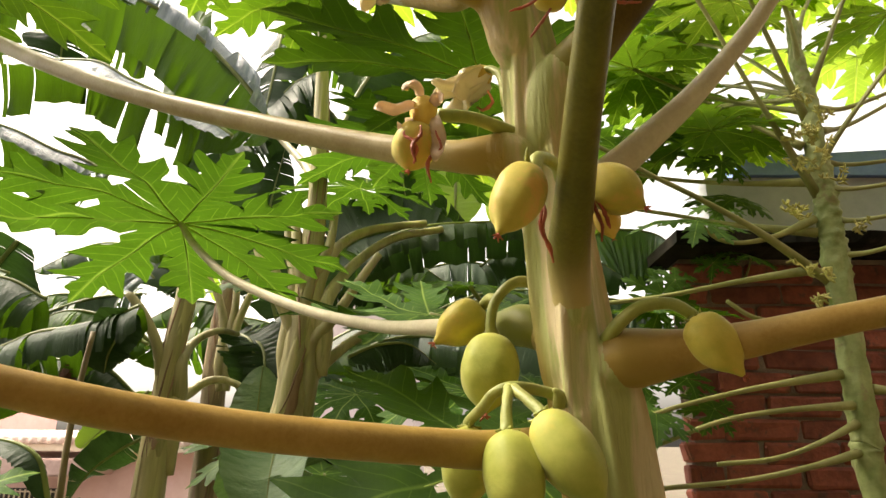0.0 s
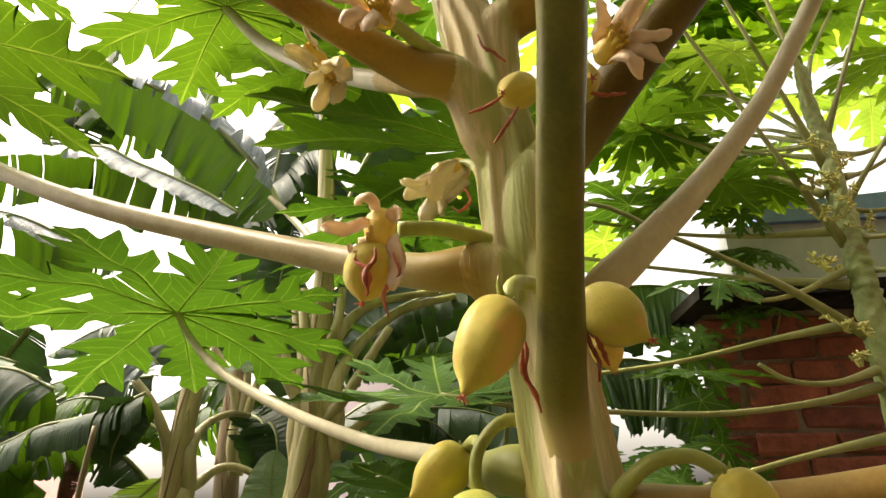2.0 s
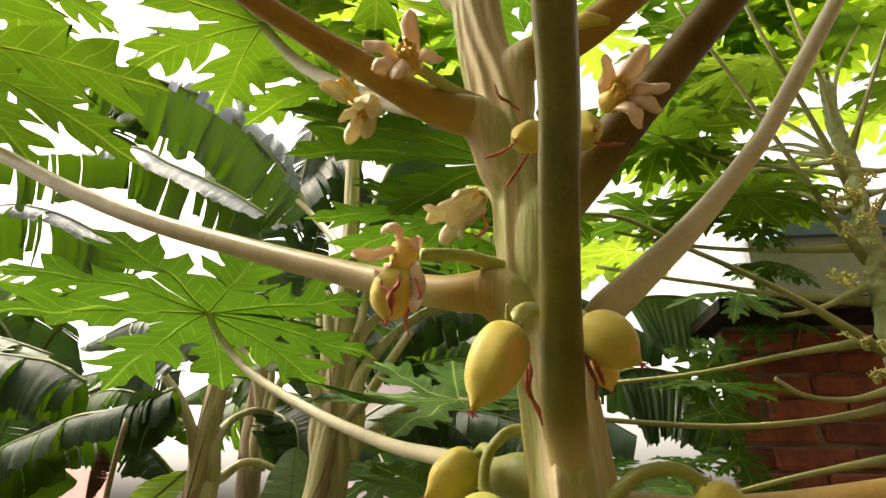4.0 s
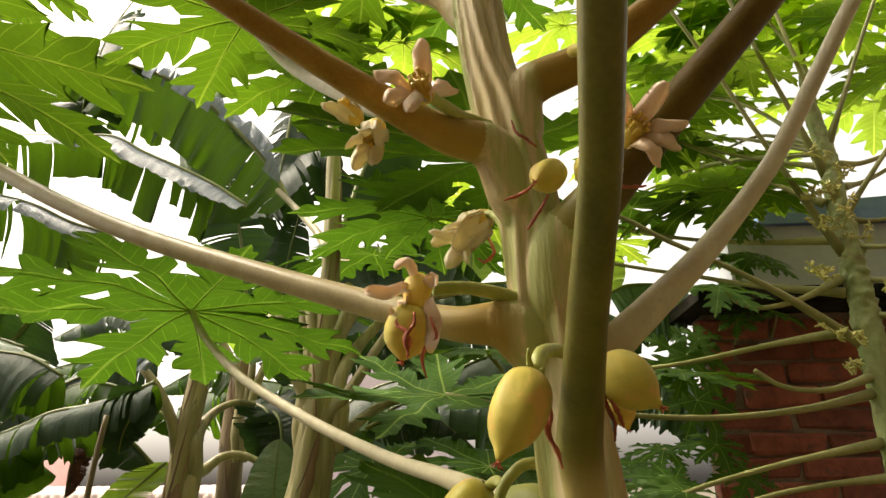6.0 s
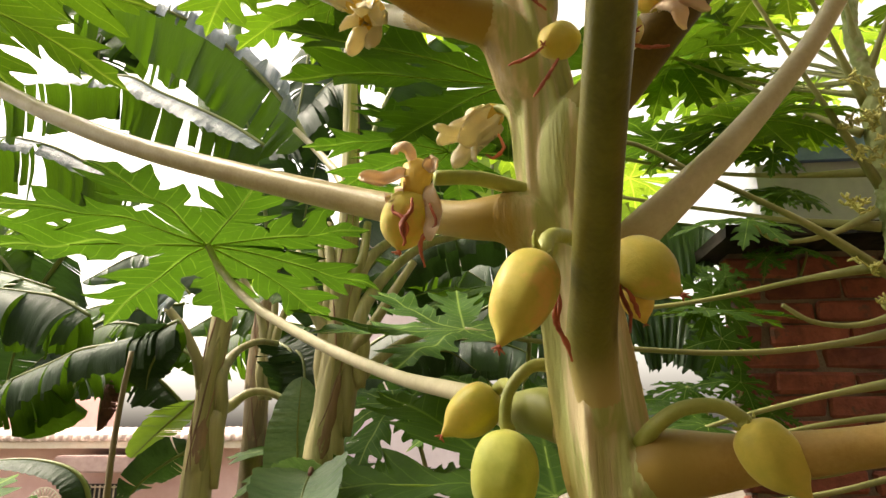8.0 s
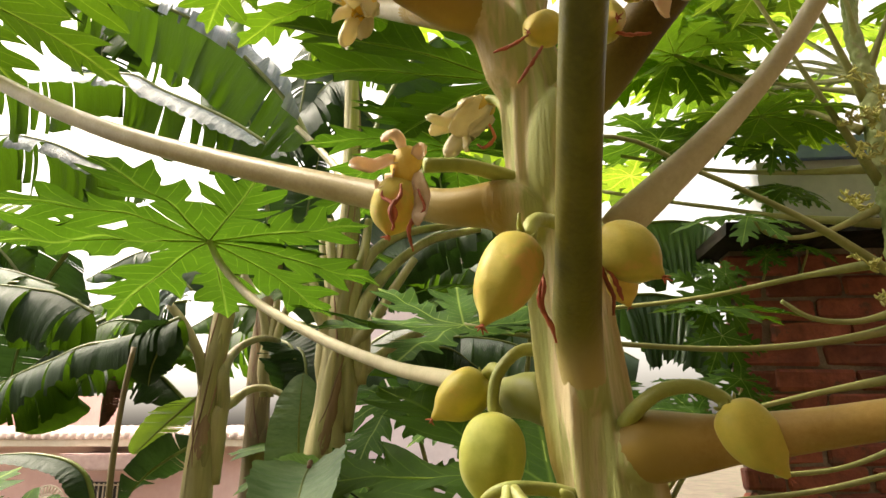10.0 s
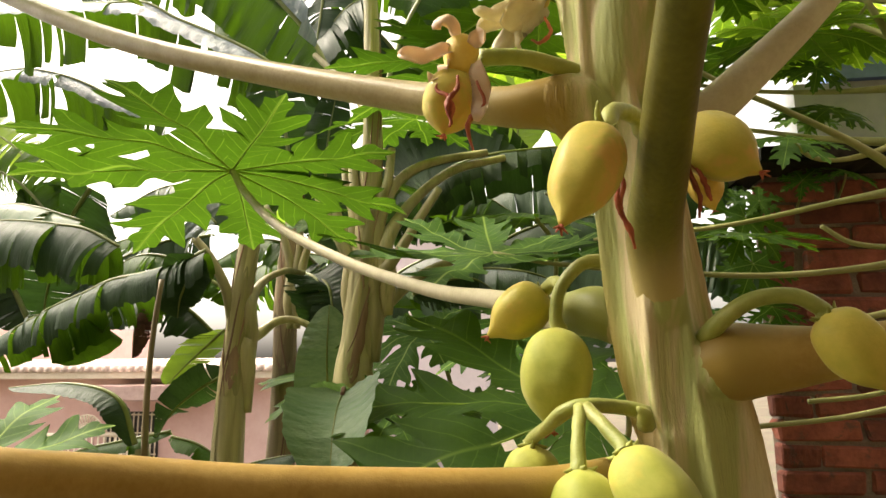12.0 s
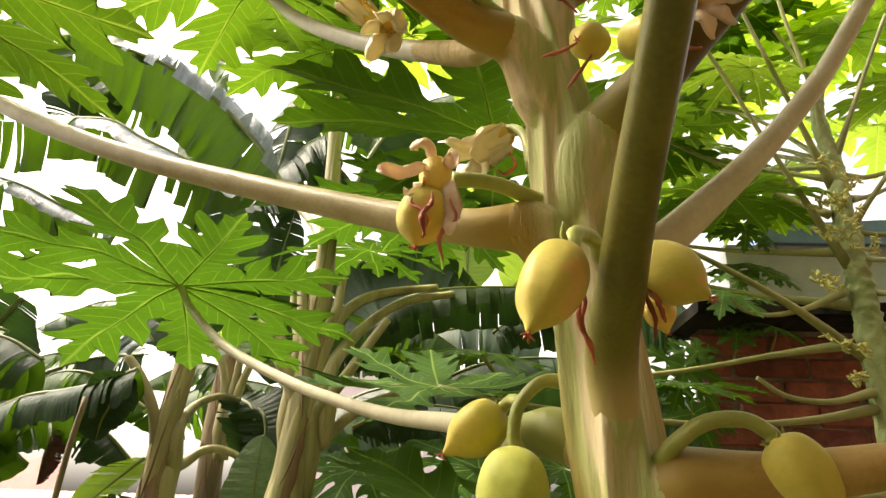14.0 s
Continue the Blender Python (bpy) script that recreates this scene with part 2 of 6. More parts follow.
# Pale blue stands for sky reflected on the glossy upper side of flaps.
BAN_SHEEN = material("banana_leaf_sky_sheen", (0.22, 0.30, 0.38), (0.50, 0.58, 0.66), 14, 1.2, 0.36, 1.4, (40, 0.5, 1), through_colour=(0.12, 0.2, 0.10), through_share=0.10, uv=True, spec=0.5, spread=(0.36, 0.62))
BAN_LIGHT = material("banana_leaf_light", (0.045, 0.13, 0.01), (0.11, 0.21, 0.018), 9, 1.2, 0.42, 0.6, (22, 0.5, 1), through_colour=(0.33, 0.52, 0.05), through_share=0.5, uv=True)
BAN_DRY = material("banana_leaf_dry", (0.05, 0.02, 0.012), (0.16, 0.06, 0.035), 20, 3, 0.8, 0.5, (20, 1, 1), uv=True)
# Grey leaf colour, also used as painted sky reflection on pleated halves.
BAN_GREY = material("banana_leaf_grey_and_sheen", (0.11, 0.155, 0.17), (0.31, 0.38, 0.41), 14, 1.2, 0.36, 1.8, (40, 0.5, 1), through_colour=(0.12, 0.2, 0.08), through_share=0.10, uv=True, spec=0.45, spread=(0.36, 0.62))
BAN_PALE = material("banana_leaf_pale", (0.095, 0.175, 0.085), (0.23, 0.31, 0.18), 9, 1.2, 0.4, 0.7, (22, 0.5, 1), through_colour=(0.10, 0.2, 0.04), through_share=0.22, uv=True, spec=0.4)
MIDRIB = material("banana_midrib", (0.10, 0.13, 0.025), (0.20, 0.23, 0.06), 40, 8, 0.45, 0.1)
SHEATH = material("banana_sheath", (0.15, 0.135, 0.048), (0.52, 0.46, 0.24), 60, 14, 0.5, 0.5, (1, 1, 0.05), spread=(0.28, 0.72), spots=((0.23, 0.23, 0.085), 24, 0.58))
SHEATH_DARK = material("banana_sheath_dark", (0.11, 0.08, 0.045), (0.30, 0.23, 0.12), 40, 5, 0.6, 0.4, (1, 1, 0.07), spots=((0.17, 0.07, 0.055), 9, 0.56))
BRICK = material("brick_red", (0.15, 0.040, 0.028), (0.34, 0.10, 0.066), 60, 14, 0.9, 0.8, spots=((0.12, 0.055, 0.042), 16, 0.57), vary=0.3)
MORTAR = material("mortar_grey", (0.13, 0.09, 0.07), (0.32, 0.24, 0.195), 120, 9, 0.95, 1.0)
# On the roof slab this near-black covers both stains and ledge shadow.
SLAB = material("dark_concrete", (0.018, 0.015, 0.013), (0.06, 0.05, 0.042), 40, 4, 0.95, 0.5, spec=0.1, spots=((0.012, 0.012, 0.01), 5, 0.50))
GREY = material("grey_plaster", (0.39, 0.41, 0.44), (0.53, 0.55, 0.58), 30, 3, 0.85, 0.2)
BLUE = material("faded_blue_sheet", (0.10, 0.18, 0.46), (0.24, 0.36, 0.70), 30, 4, 0.6, 0.2)
PINK = material("pink_plaster", (0.74, 0.47, 0.43), (0.85, 0.61, 0.57), 12, 1.2, 0.8, 0.15)
LILAC = material("pale_lilac_plaster", (0.60, 0.52, 0.54), (0.74, 0.66, 0.68), 12, 1.2, 0.8, 0.15)
TILE = material("clay_roof_tile", (0.58, 0.45, 0.40), (0.76, 0.64, 0.59), 20, 2, 0.8, 0.3)
CANOPY = material("stained_pink_concrete", (0.36, 0.24, 0.22), (0.56, 0.41, 0.38), 14, 3, 0.9, 0.3)
IRON = material("dark_iron", (0.03, 0.03, 0.03), (0.08, 0.07, 0.06), 60, 8, 0.5, 0.1, metal=0.6)
# Dark ochre of the added unseen walls, kept low to cut fill light.
BLOCKER = material("blocker_dark_ochre", (0.085, 0.062, 0.035), (0.14, 0.105, 0.062), 20, 1.2, 0.9, 0.2, spec=0.1)
CREAM = material("cream_metal", (0.66, 0.56, 0.42), (0.78, 0.70, 0.58), 40, 5, 0.5, 0.1)
CEMENT = material("stained_cement", (0.20, 0.185, 0.175), (0.46, 0.43, 0.41), 18, 1.6, 0.95, 0.4, (1, 1, 0.5), spots=((0.10, 0.09, 0.085), 2.2, 0.56))
BRICK_PALE = material("orange_red_paint", (0.34, 0.12, 0.07), (0.52, 0.22, 0.14), 30, 4, 0.8, 0.2)
RUBBLE = material("cement_rubble", (0.20, 0.19, 0.18), (0.42, 0.40, 0.38), 25, 3, 0.95, 0.5)
SOIL = material("damp_soil", (0.05, 0.037, 0.024), (0.12, 0.095, 0.065), 20, 1.5, 0.95, 0.6, spots=((0.04, 0.065, 0.02), 3, 0.58))

# ---- builders ----


def part(name, bm, mat, parent=None, label="", flat=False):
    """One mesh object out of a bmesh, under a thing or a part; its origin lies with its parent's."""
    me = bpy.data.meshes.new(name)
    bm.normal_update()
    bm.to_mesh(me)
    bm.free()
    me.materials.append(mat)
    if not flat:
        me.polygons.foreach_set("use_smooth", [True] * len(me.polygons))
    ob = new(name, me)
    if parent:
        ob.parent = parent
    if label:
        ob["label"] = label
    return ob


def thing(name, label, category, kind="", group=""):
    return tagged(new(name), label, category, group, kind)


def glide(pts, n):
    """A smooth line through the points, in n steps."""
    p = [Vector(q) for q in pts]
    p = [p[0] * 2 - p[1]] + p + [p[-1] * 2 - p[-2]]
    res = []
    for i in range(n + 1):
        u = i / n * (len(p) - 3)
        k = min(int(u), len(p) - 4)
        u -= k
        a, b, c, d = p[k:k + 4]
        res.append(0.5 * ((2 * b) + (c - a) * u + (2 * a - 5 * b + 4 * c - d) * u * u + (3 * b - a - 3 * c + d) * u ** 3))
    return res


def steps(vals, u):
    """The value at u of evenly spaced values."""
    x = u * (len(vals) - 1)
    k = min(int(x), len(vals) - 2)
    return vals[k] + (vals[k + 1] - vals[k]) * (x - k)


def tube(bm, pts, radii, n=24, seg=14, shape=None, cap=True, along=None, run=(0.0, 1.0)):
    """A round limb along a smooth line. shape(u, angle): a factor on the radius."""
    line = glide(pts, n)
    t0 = (line[1] - line[0]).normalized()
    side = t0.cross(Vector((0.3, 1, 0.2))).normalized()
    rings = []
    first, last = round(run[0] * n), round(run[1] * n)
    for i, c in enumerate(line):
        if not first <= i <= last:
            continue
        t = (line[min(i + 1, n)] - line[max(i - 1, 0)]).normalized()
        side = (side - t * side.dot(t)).normalized()
        up = t.cross(side)
        r = steps(radii, i / n)
        ring = []
        for k in range(seg):
            a = 2 * math.pi * k / seg
            f = r * (shape(i / n, a) if shape else 1)
            v = bm.verts.new(c + side * (math.cos(a) * f) + up * (math.sin(a) * f))
            if along:
                v[along] = (i - first) / n
            ring.append(v)
        rings.append(ring)
    for a, b in zip(rings, rings[1:]):
        for k in range(seg):
            bm.faces.new((a[k], a[(k + 1) % seg], b[(k + 1) % seg], b[k]))
    if cap:
        bm.faces.new(rings[0][::-1])
        bm.faces.new(rings[-1])
    return line


def box(bm, lo, hi, m=None):
    v = [bm.verts.new((x, y, z)) for x in (lo[0], hi[0]) for y in (lo[1], hi[1]) for z in (lo[2], hi[2])]
    if m:
        for q in v:
            q.co = m @ q.co
    for f in ((0, 1, 3, 2), (4, 6, 7, 5), (0, 4, 5, 1), (2, 3, 7, 6), (0, 2, 6, 4), (1, 5, 7, 3)):
        bm.faces.new([v[i] for i in f])


def limb(parent, name, pts, radii, mat, label="", n=24, seg=14, lumps=0.03, run=(0.0, 1.0)):
    bm = bmesh.new()
    off = random.random() * 9

    def shape(u, a):
        start = min(1.0, (u - run[0]) / 0.025) if run[0] else 1.0
        return (0.975 + 0.025 * start) * (1 + lumps * noise.noise((math.cos(a) * 1.3 + off, math.sin(a) * 1.3, u * 6)))
    tube(bm, pts, radii, n, seg, shape, run=run, along=bm.verts.layers.float.new("along"))
    return part(name, bm, mat, parent, label)


def basis(normal, toward):
    """Axes of a leaf: z along its normal, y towards its middle lobe."""
    z = Vector(normal).normalized()
    y = Vector(toward)
    y = (y - z * y.dot(z)).normalized()
    x = y.cross(z)
    return Matrix((x, y, z)).transposed().to_4x4()


HALF = ((0.38, 0.080, 0.36), (0.44, 0.118, 0.41), (0.50, 0.172, 0.45), (0.57, 0.228, 0.49), (0.655, 0.275, 0.53), (0.642, 0.205, 0.56), (0.612, 0.130, 0.585), (0.618, 0.096, 0.61),
        (0.67, 0.122, 0.65), (0.75, 0.168, 0.69), (0.835, 0.198, 0.735), (0.812, 0.132, 0.765), (0.785, 0.076, 0.785), (0.81, 0.064, 0.81), (0.87, 0.078, 0.85), (0.915, 0.074, 0.885), (0.92, 0.038, 0.92), (0.96, 0.022, 0.955), (1.0, 0.0, 1.0))


def papaya_leaf(parent, centre, radius, normal, toward, seed, mat=None, droop=0.35, lobes=9, holes=0, span=305, vein=True, label=""):
    """A palmate leaf: lobes round the end of the petiole, each cut into pointed side lobes, with raised veins."""
    rnd = random.Random(seed)
    place = Matrix.Translation(centre) @ basis(normal, toward)
    bm, bv = bmesh.new(), bmesh.new()
    uvl = bm.loops.layers.uv.new("UVMap")
    gap = radians(span) / (lobes - 1)
    angles = [-radians(span) / 2 + gap * i + rnd.uniform(-0.05, 0.05) for i in range(lobes)]
    lengths = [radius * (0.76 + 0.24 * math.cos(a * 0.55) ** 2) * rnd.uniform(0.9, 1.06) for a in angles]
    tilts = [rnd.uniform(-0.16, 0.16) for _ in angles]
    folds = [rnd.uniform(-0.02, 0.22) for _ in angles]
    ph = rnd.uniform(0, 9)
    web = radius * 0.34

    def height(x, y, i, w):
        r = math.hypot(x, y)
        q = r / radius
        z = -droop * radius * q * q * (0.75 + 0.5 * q) * 0.75
        far = max(0.0, q - 0.3)
        z += tilts[i] * far * radius * 1.2 + folds[i] * abs(w) * min(1.0, q * 1.2)
        return z + 0.035 * radius * noise.noise((x * 5 / radius + ph, y * 5 / radius, ph)) * min(1, q * 3)

    for i, (a, length) in enumerate(zip(angles, lengths)):
        ca, sa = math.cos(a), math.sin(a)

        def put(s, w):
            x, y = s * sa + w * ca, s * ca - w * sa
            return Vector((x, y, height(x, y, i, w)))
        wide = rnd.uniform(0.98, 1.20)
        for sign in (-1, 1):
            j = i + sign
            half = (abs(angles[j] - a) / 2) if 0 <= j < lobes else gap * 0.42
            prof = [(0.0, 0.0, 0.0)]
            for f in (0.33, 0.66, 1.0):
                prof.append((web * f * math.cos(half), web * f * math.sin(half), web * f * 0.85))
            room = half * rnd.uniform(0.90, 0.99)
            edge = []
            for s, w, m in HALF:
                jit = 1 + rnd.uniform(-0.12, 0.12)
                s = max(s * length, web * 1.02)
                edge.append((s, min(w * length * wide * jit, s * math.tan(room)), max(m * length, web * 0.9)))
            prof += [(q[0], max(0.0, q[1]), q[2]) for q in glide(edge, 34)]
            rows = []
            for s, w, m in prof:
                row = [(bm.verts.new(place @ put(m + (s - m) * f, sign * w * f)), (m + (s - m) * f) / length, w * f / length) for f in (0, 0.35, 0.7, 1.0)]
                rows.append(row)
            for k, (p, q) in enumerate(zip(rows, rows[1:])):
                for c in range(3):
                    if holes and k > 2 and c < 2 and rnd.random() < holes:
                        continue
                    vs = (p[c], p[c + 1], q[c + 1], q[c])
                    vs = vs if sign > 0 else vs[::-1]
                    for lp, v in zip(bm.faces.new([v[0] for v in vs]).loops, vs):
                        lp[uvl].uv = v[1:]
        if vein:
            ln = [place @ (put(length * f, 0) - Vector((0, 0, radius * 0.004))) for f in (0.0, 0.2, 0.4, 0.6, 0.8, 0.98)]
            tube(bv, ln, (radius * 0.0052, radius * 0.003, radius * 0.0008), 12, 6)
    bmesh.ops.remove_doubles(bm, verts=bm.verts, dist=0.0006)
    leaf = part("leaf", bm, mat or LEAF, parent, label)
    if vein:
        part("vein", bv, VEIN, leaf, "pale raised leaf veins")
    else:
        bv.free()
    return leaf


def banana_leaf(parent, pts, width, hang_left, hang_right, seed, mat=None, torn=0.25, rib=0.012, label="", n=64, hang_var=12, split_gap=0.25, bend=35, across=None, pleat=0.022):
    """A long blade on a thick midrib; both halves hang by their own angle and are torn into strips."""
    rnd = random.Random(seed)
    line = glide(pts, n)
    bm = bmesh.new()
    uvl = bm.loops.layers.uv.new("UVMap")
    total = sum((b - a).length for a, b in zip(line, line[1:]))
    frames = []
    for i, c in enumerate(line):
        t = (line[min(i + 1, n)] - line[max(i - 1, 0)]).normalized()
        side = t.cross(Vector((0, 0, 1)))
        if across:
            side = Vector(across) - t * t.dot(Vector(across))
        side = side.normalized() if side.length > 0.15 else (frames[-1][1] if frames else Vector((1, 0, 0)))
        frames.append((t, side, side.cross(t).normalized()))
    cols = 5
    for sign, hang in ((-1, hang_left), (1, hang_right)):
        shift, prev = rnd.uniform(-hang_var, hang_var) * 0.3, None
        for i in range(n):
            tear = rnd.random() < torn
            if tear:
                prev = None
                shift = rnd.uniform(-hang_var, hang_var)

            def column(k, inset):
                u = k / n
                w = width * min(1.0, 0.30 + u * 3.2) * (max(0.0, 1 - u ** 3.5) ** 0.6) * (1 + 0.07 * noise.noise((u * 14, seed, sign)))
                t, side, up = frames[k]
                vs, p, prev_f = [], line[k].copy(), 0.0
                for c in range(cols):
                    f = c / (cols - 1)
                    ang = radians(hang + shift - bend * 0.5 + bend * f)
                    if c:
                        p = p + (side * (sign * math.cos(ang)) - up * math.sin(ang)) * (w * (f - prev_f))
                    ripple = w * f * (0.06 * noise.noise((k * 0.5, f * 3, seed + sign * 5)) + pleat * math.sin(k * 1.9 + seed))
                    vs.append((bm.verts.new(p + t * (inset * f) + up * ripple), u * total, f))
                    prev_f = f
                return vs
            step = total / n
            a = prev if prev else column(i, rnd.uniform(0.1, 1) * split_gap * step if tear else 0)
            b = column(i + 1, 0)
            for c in range(cols - 1):
                q = (a[c], a[c + 1], b[c + 1], b[c])
                if sign < 0:
                    q = q[::-1]
                f = bm.faces.new([v[0] for v in q])
                for lp, v in zip(f.loops, q):
                    lp[uvl].uv = (v[1], v[2])
            prev = b
    leaf = part("leaf", bm, mat or BAN, parent, label)
    rb = bmesh.new()
    tube(rb, [p for p in line[::4]], (rib, rib * 0.7, rib * 0.2), n, 8)
    part("midrib", rb, MIDRIB, leaf)
    return leaf


def draped_half(parent, name, pts, width, start, drape, seed, mat, torn=0.2, label="", n=64, swing=14, gap=0.5, pleat=0.02, ends=(0.35, 0.25), rib=0.0, lengths=(0.78, 1.0)):
    """One half of a banana blade: it leaves the midrib along start, sinks towards the ground by drape, and is torn into panels that swing apart."""
    rnd = random.Random(seed)
    line = glide(pts, n)
    bm = bmesh.new()
    uvl = bm.loops.layers.uv.new("UVMap")
    total = sum((b - a).length for a, b in zip(line, line[1:]))
    cols, down = 7, Vector((0, 0, -1))
    lean, fold, reach, prev = 0.0, 0.0, 1.0, None

    def column(k, push):
        u = k / n
        t = (line[min(k + 1, n)] - line[max(k - 1, 0)]).normalized()
        d0 = Vector(start) - t * t.dot(Vector(start))
        d0 = (Matrix.Rotation(radians(lean), 3, t) @ d0).normalized()
        w = width * reach * min(1.0, ends[0] + u * 4) * min(1.0, ends[1] + (1 - u) * 3) * (1 + 0.08 * noise.noise((u * 14, seed, 0)))
        p, row = line[k].copy(), []
        for c in range(cols):
            f = c / (cols - 1)
            if c:
                d = d0.lerp(down, min(1.0, max(0.0, (drape + fold) * f ** 0.8)))
                d = (d - t * t.dot(d) * 0.5).normalized()
                p = p + d * (w / (cols - 1))
            side = t.cross(d0)
            v = p + t * (push * f) + side * (w * f * (0.07 * noise.noise((k * 0.45, f * 2.5, seed)) + pleat * math.sin(k * 1.9 + seed)))
            row.append((bm.verts.new(v), u * total, f))
        return row
    for i in range(n):
        tear = rnd.random() < torn
        step = total / n
        if tear or prev is None:
            lean, fold, reach = rnd.uniform(-swing, swing), rnd.uniform(-0.15, 0.15), rnd.uniform(*lengths)
            prev = column(i, rnd.uniform(0.15, 1) * gap * step if tear else 0)
        new_row = column(i + 1, 0)
        for c in range(cols - 1):
            q = (prev[c], prev[c + 1], new_row[c + 1], new_row[c])
            for lp, v in zip(bm.faces.new([v[0] for v in q]).loops, q):
                lp[uvl].uv = (v[1], v[2])
        prev = new_row
    leaf = part(name, bm, mat, parent, label)
    if rib:
        rb = bmesh.new()
        tube(rb, line[::4], (rib, rib * 0.8, rib * 0.4), n, 8)
        part("midrib", rb, MIDRIB, leaf)
    return leaf


PROFILE = ((0, .10), (.02, .42), (.07, .68), (.15, .86), (.28, .97), (.42, 1.0), (.56, .94), (.68, .81), (.78, .61), (.845, .41), (.88, .28), (.915, .215), (.965, .185), (1, .06))


BLUNT = ((0, .12), (.02, .37), (.06, .58), (.13, .77), (.25, .92), (.44, 1.0), (.64, .92), (.77, .72), (.87, .45), (.93, .25), (.97, .15), (1, .03))


def fruit(parent, top, tip, radius, mat, seed, sepals=True, label="", dry=True, outline=PROFILE):
    """A young papaya: an egg with five soft ridges and a pointed end, a calyx at its stalk and a dried stigma at its tip."""
    rnd = random.Random(seed)
    a, b = Vector(top), Vector(tip)
    ax = (b - a)
    length = ax.length
    ax.normalize()
    s = ax.cross(Vector((0.2, 1, 0.1))).normalized()
    up = ax.cross(s)
    ph = rnd.uniform(0, 6)
    bm = bmesh.new()
    rings = []
    n, seg = 36, 40
    girth = [float(v) for v in np.interp([i / n for i in range(n + 1)], [p[0] for p in outline], [p[1] for p in outline])]
    for _ in range(3):
        girth = [girth[0]] + [0.25 * girth[i - 1] + 0.5 * girth[i] + 0.25 * girth[i + 1] for i in range(1, n)] + [girth[n]]
    for i in range(n + 1):
        u = i / n
        r = girth[i] * radius
        ring = []
        for j in range(seg):
            g = 2 * math.pi * j / seg
            q = r * (1 + 0.045 * math.cos(5 * g + ph) * math.sin(math.pi * u) ** 0.7 + 0.025 * noise.noise((math.cos(g) + seed, math.sin(g), u * 3)))
            ring.append(bm.verts.new(a + ax * (u * length) + s * (math.cos(g) * q) + up * (math.sin(g) * q)))
        rings.append(ring)
    for p, q in zip(rings, rings[1:]):
        for j in range(seg):
            bm.faces.new((p[j], p[(j + 1) % seg], q[(j + 1) % seg], q[j]))
    bm.faces.new(rings[0][::-1])
    bm.faces.new(rings[-1])
    for _ in range(5):
        bmesh.ops.smooth_vert(bm, verts=bm.verts, factor=0.3, use_axis_x=True, use_axis_y=True, use_axis_z=True)
    ob = part("fruit", bm, mat, parent, label)
    if sepals:
        cb = bmesh.new()
        for j in range(5):
            g = 2 * math.pi * j / 5 + ph
            d = s * math.cos(g) + up * math.sin(g)
            base = a + ax * 0.001
            tube(cb, [base + d * radius * 0.1, base + d * radius * 0.32 + ax * 0.0002, base + d * radius * 0.5 - ax * radius * rnd.uniform(-0.04, 0.2)],
                 (radius * 0.10, radius * 0.09, radius * 0.02), 6, 7)
        part("calyx", cb, STALK, ob, "green star of sepals")
    if dry:
        sb = bmesh.new()
        for j in range(5):
            d = s * math.cos(j * 1.26) + up * math.sin(j * 1.26)
            e = b - ax * 0.0005
            tube(sb, [e, e + ax * radius * 0.1 + d * radius * 0.07, e + ax * radius * rnd.uniform(.1, .26) + d * radius * rnd.uniform(.1, .28)], (radius * .05, radius * .045, radius * .02), 5, 5)
        part("stigma", sb, DRY_RED, ob, "dried brown stigma")
    return ob


def petal(parent, base, out, axis, length, width, curl, mat, twist=0.0, label="", wave=0.0, roll=0.0, power=1.2):
    """A strap petal that leaves base along axis and bends outwards by curl degrees."""
    bm = bmesh.new()
    axis, out = Vector(axis).normalized(), Vector(out)
    out = (out - axis * out.dot(axis)).normalized()
    side = axis.cross(out)
    p = Vector(base)
    rows, n = [], 12
    for i in range(n + 1):
        u = i / n
        ang = radians(curl) * u ** power
        d = axis * math.cos(ang) + out * math.sin(ang)
        nrm = out * math.cos(ang) - axis * math.sin(ang)
        w = width * (0.62 + 0.55 * math.sin(math.pi * min(1.0, u * 0.88 + 0.05)) ** 0.8) * min(1, (1.03 - u) * 7.0) ** 0.5
        tw = radians(roll + twist * u)
        sd = side * math.cos(tw) + nrm * math.sin(tw)
        nn = nrm * math.cos(tw) - side * math.sin(tw)
        if i:
            p = p + d * (length / n)
        wob = nn * (wave * width * math.sin(u * 9))
        rows.append([bm.verts.new(p + wob + sd * (w * f) + nn * (w * (0.55 * f * f + th + 0.5 * noise.noise((u * 5 + length * 900, f * 1.3, width * 700))))) for f, th in
                     ((-1, 0), (-.6, -.08), (0, -.11), (.6, -.08), (1, 0), (.6, .08), (0, .11), (-.6, .08))])
    for a, b in zip(rows, rows[1:]):
        for k in range(8):
            bm.faces.new((a[k], a[(k + 1) % 8], b[(k + 1) % 8], b[k]))
    bm.faces.new(rows[0][::-1])
    bm.faces.new(rows[-1])
    return part("petal", bm, mat, parent, label)


def strand(parent, pts, radius, name="dried_petal", mat=None):
    """A shrivelled petal, crumpled along its length."""
    bm = bmesh.new()
    o = random.random() * 9
    tube(bm, pts, (radius * 0.5, radius * 0.75, radius * 0.85, radius * 0.4), 22, 8, lambda u, a: 1 + 0.9 * noise.noise((math.cos(a) * 1.2, math.sin(a) * 1.2 + o, u * 9)))
    return part(name, bm, mat or DRY_RED, parent)


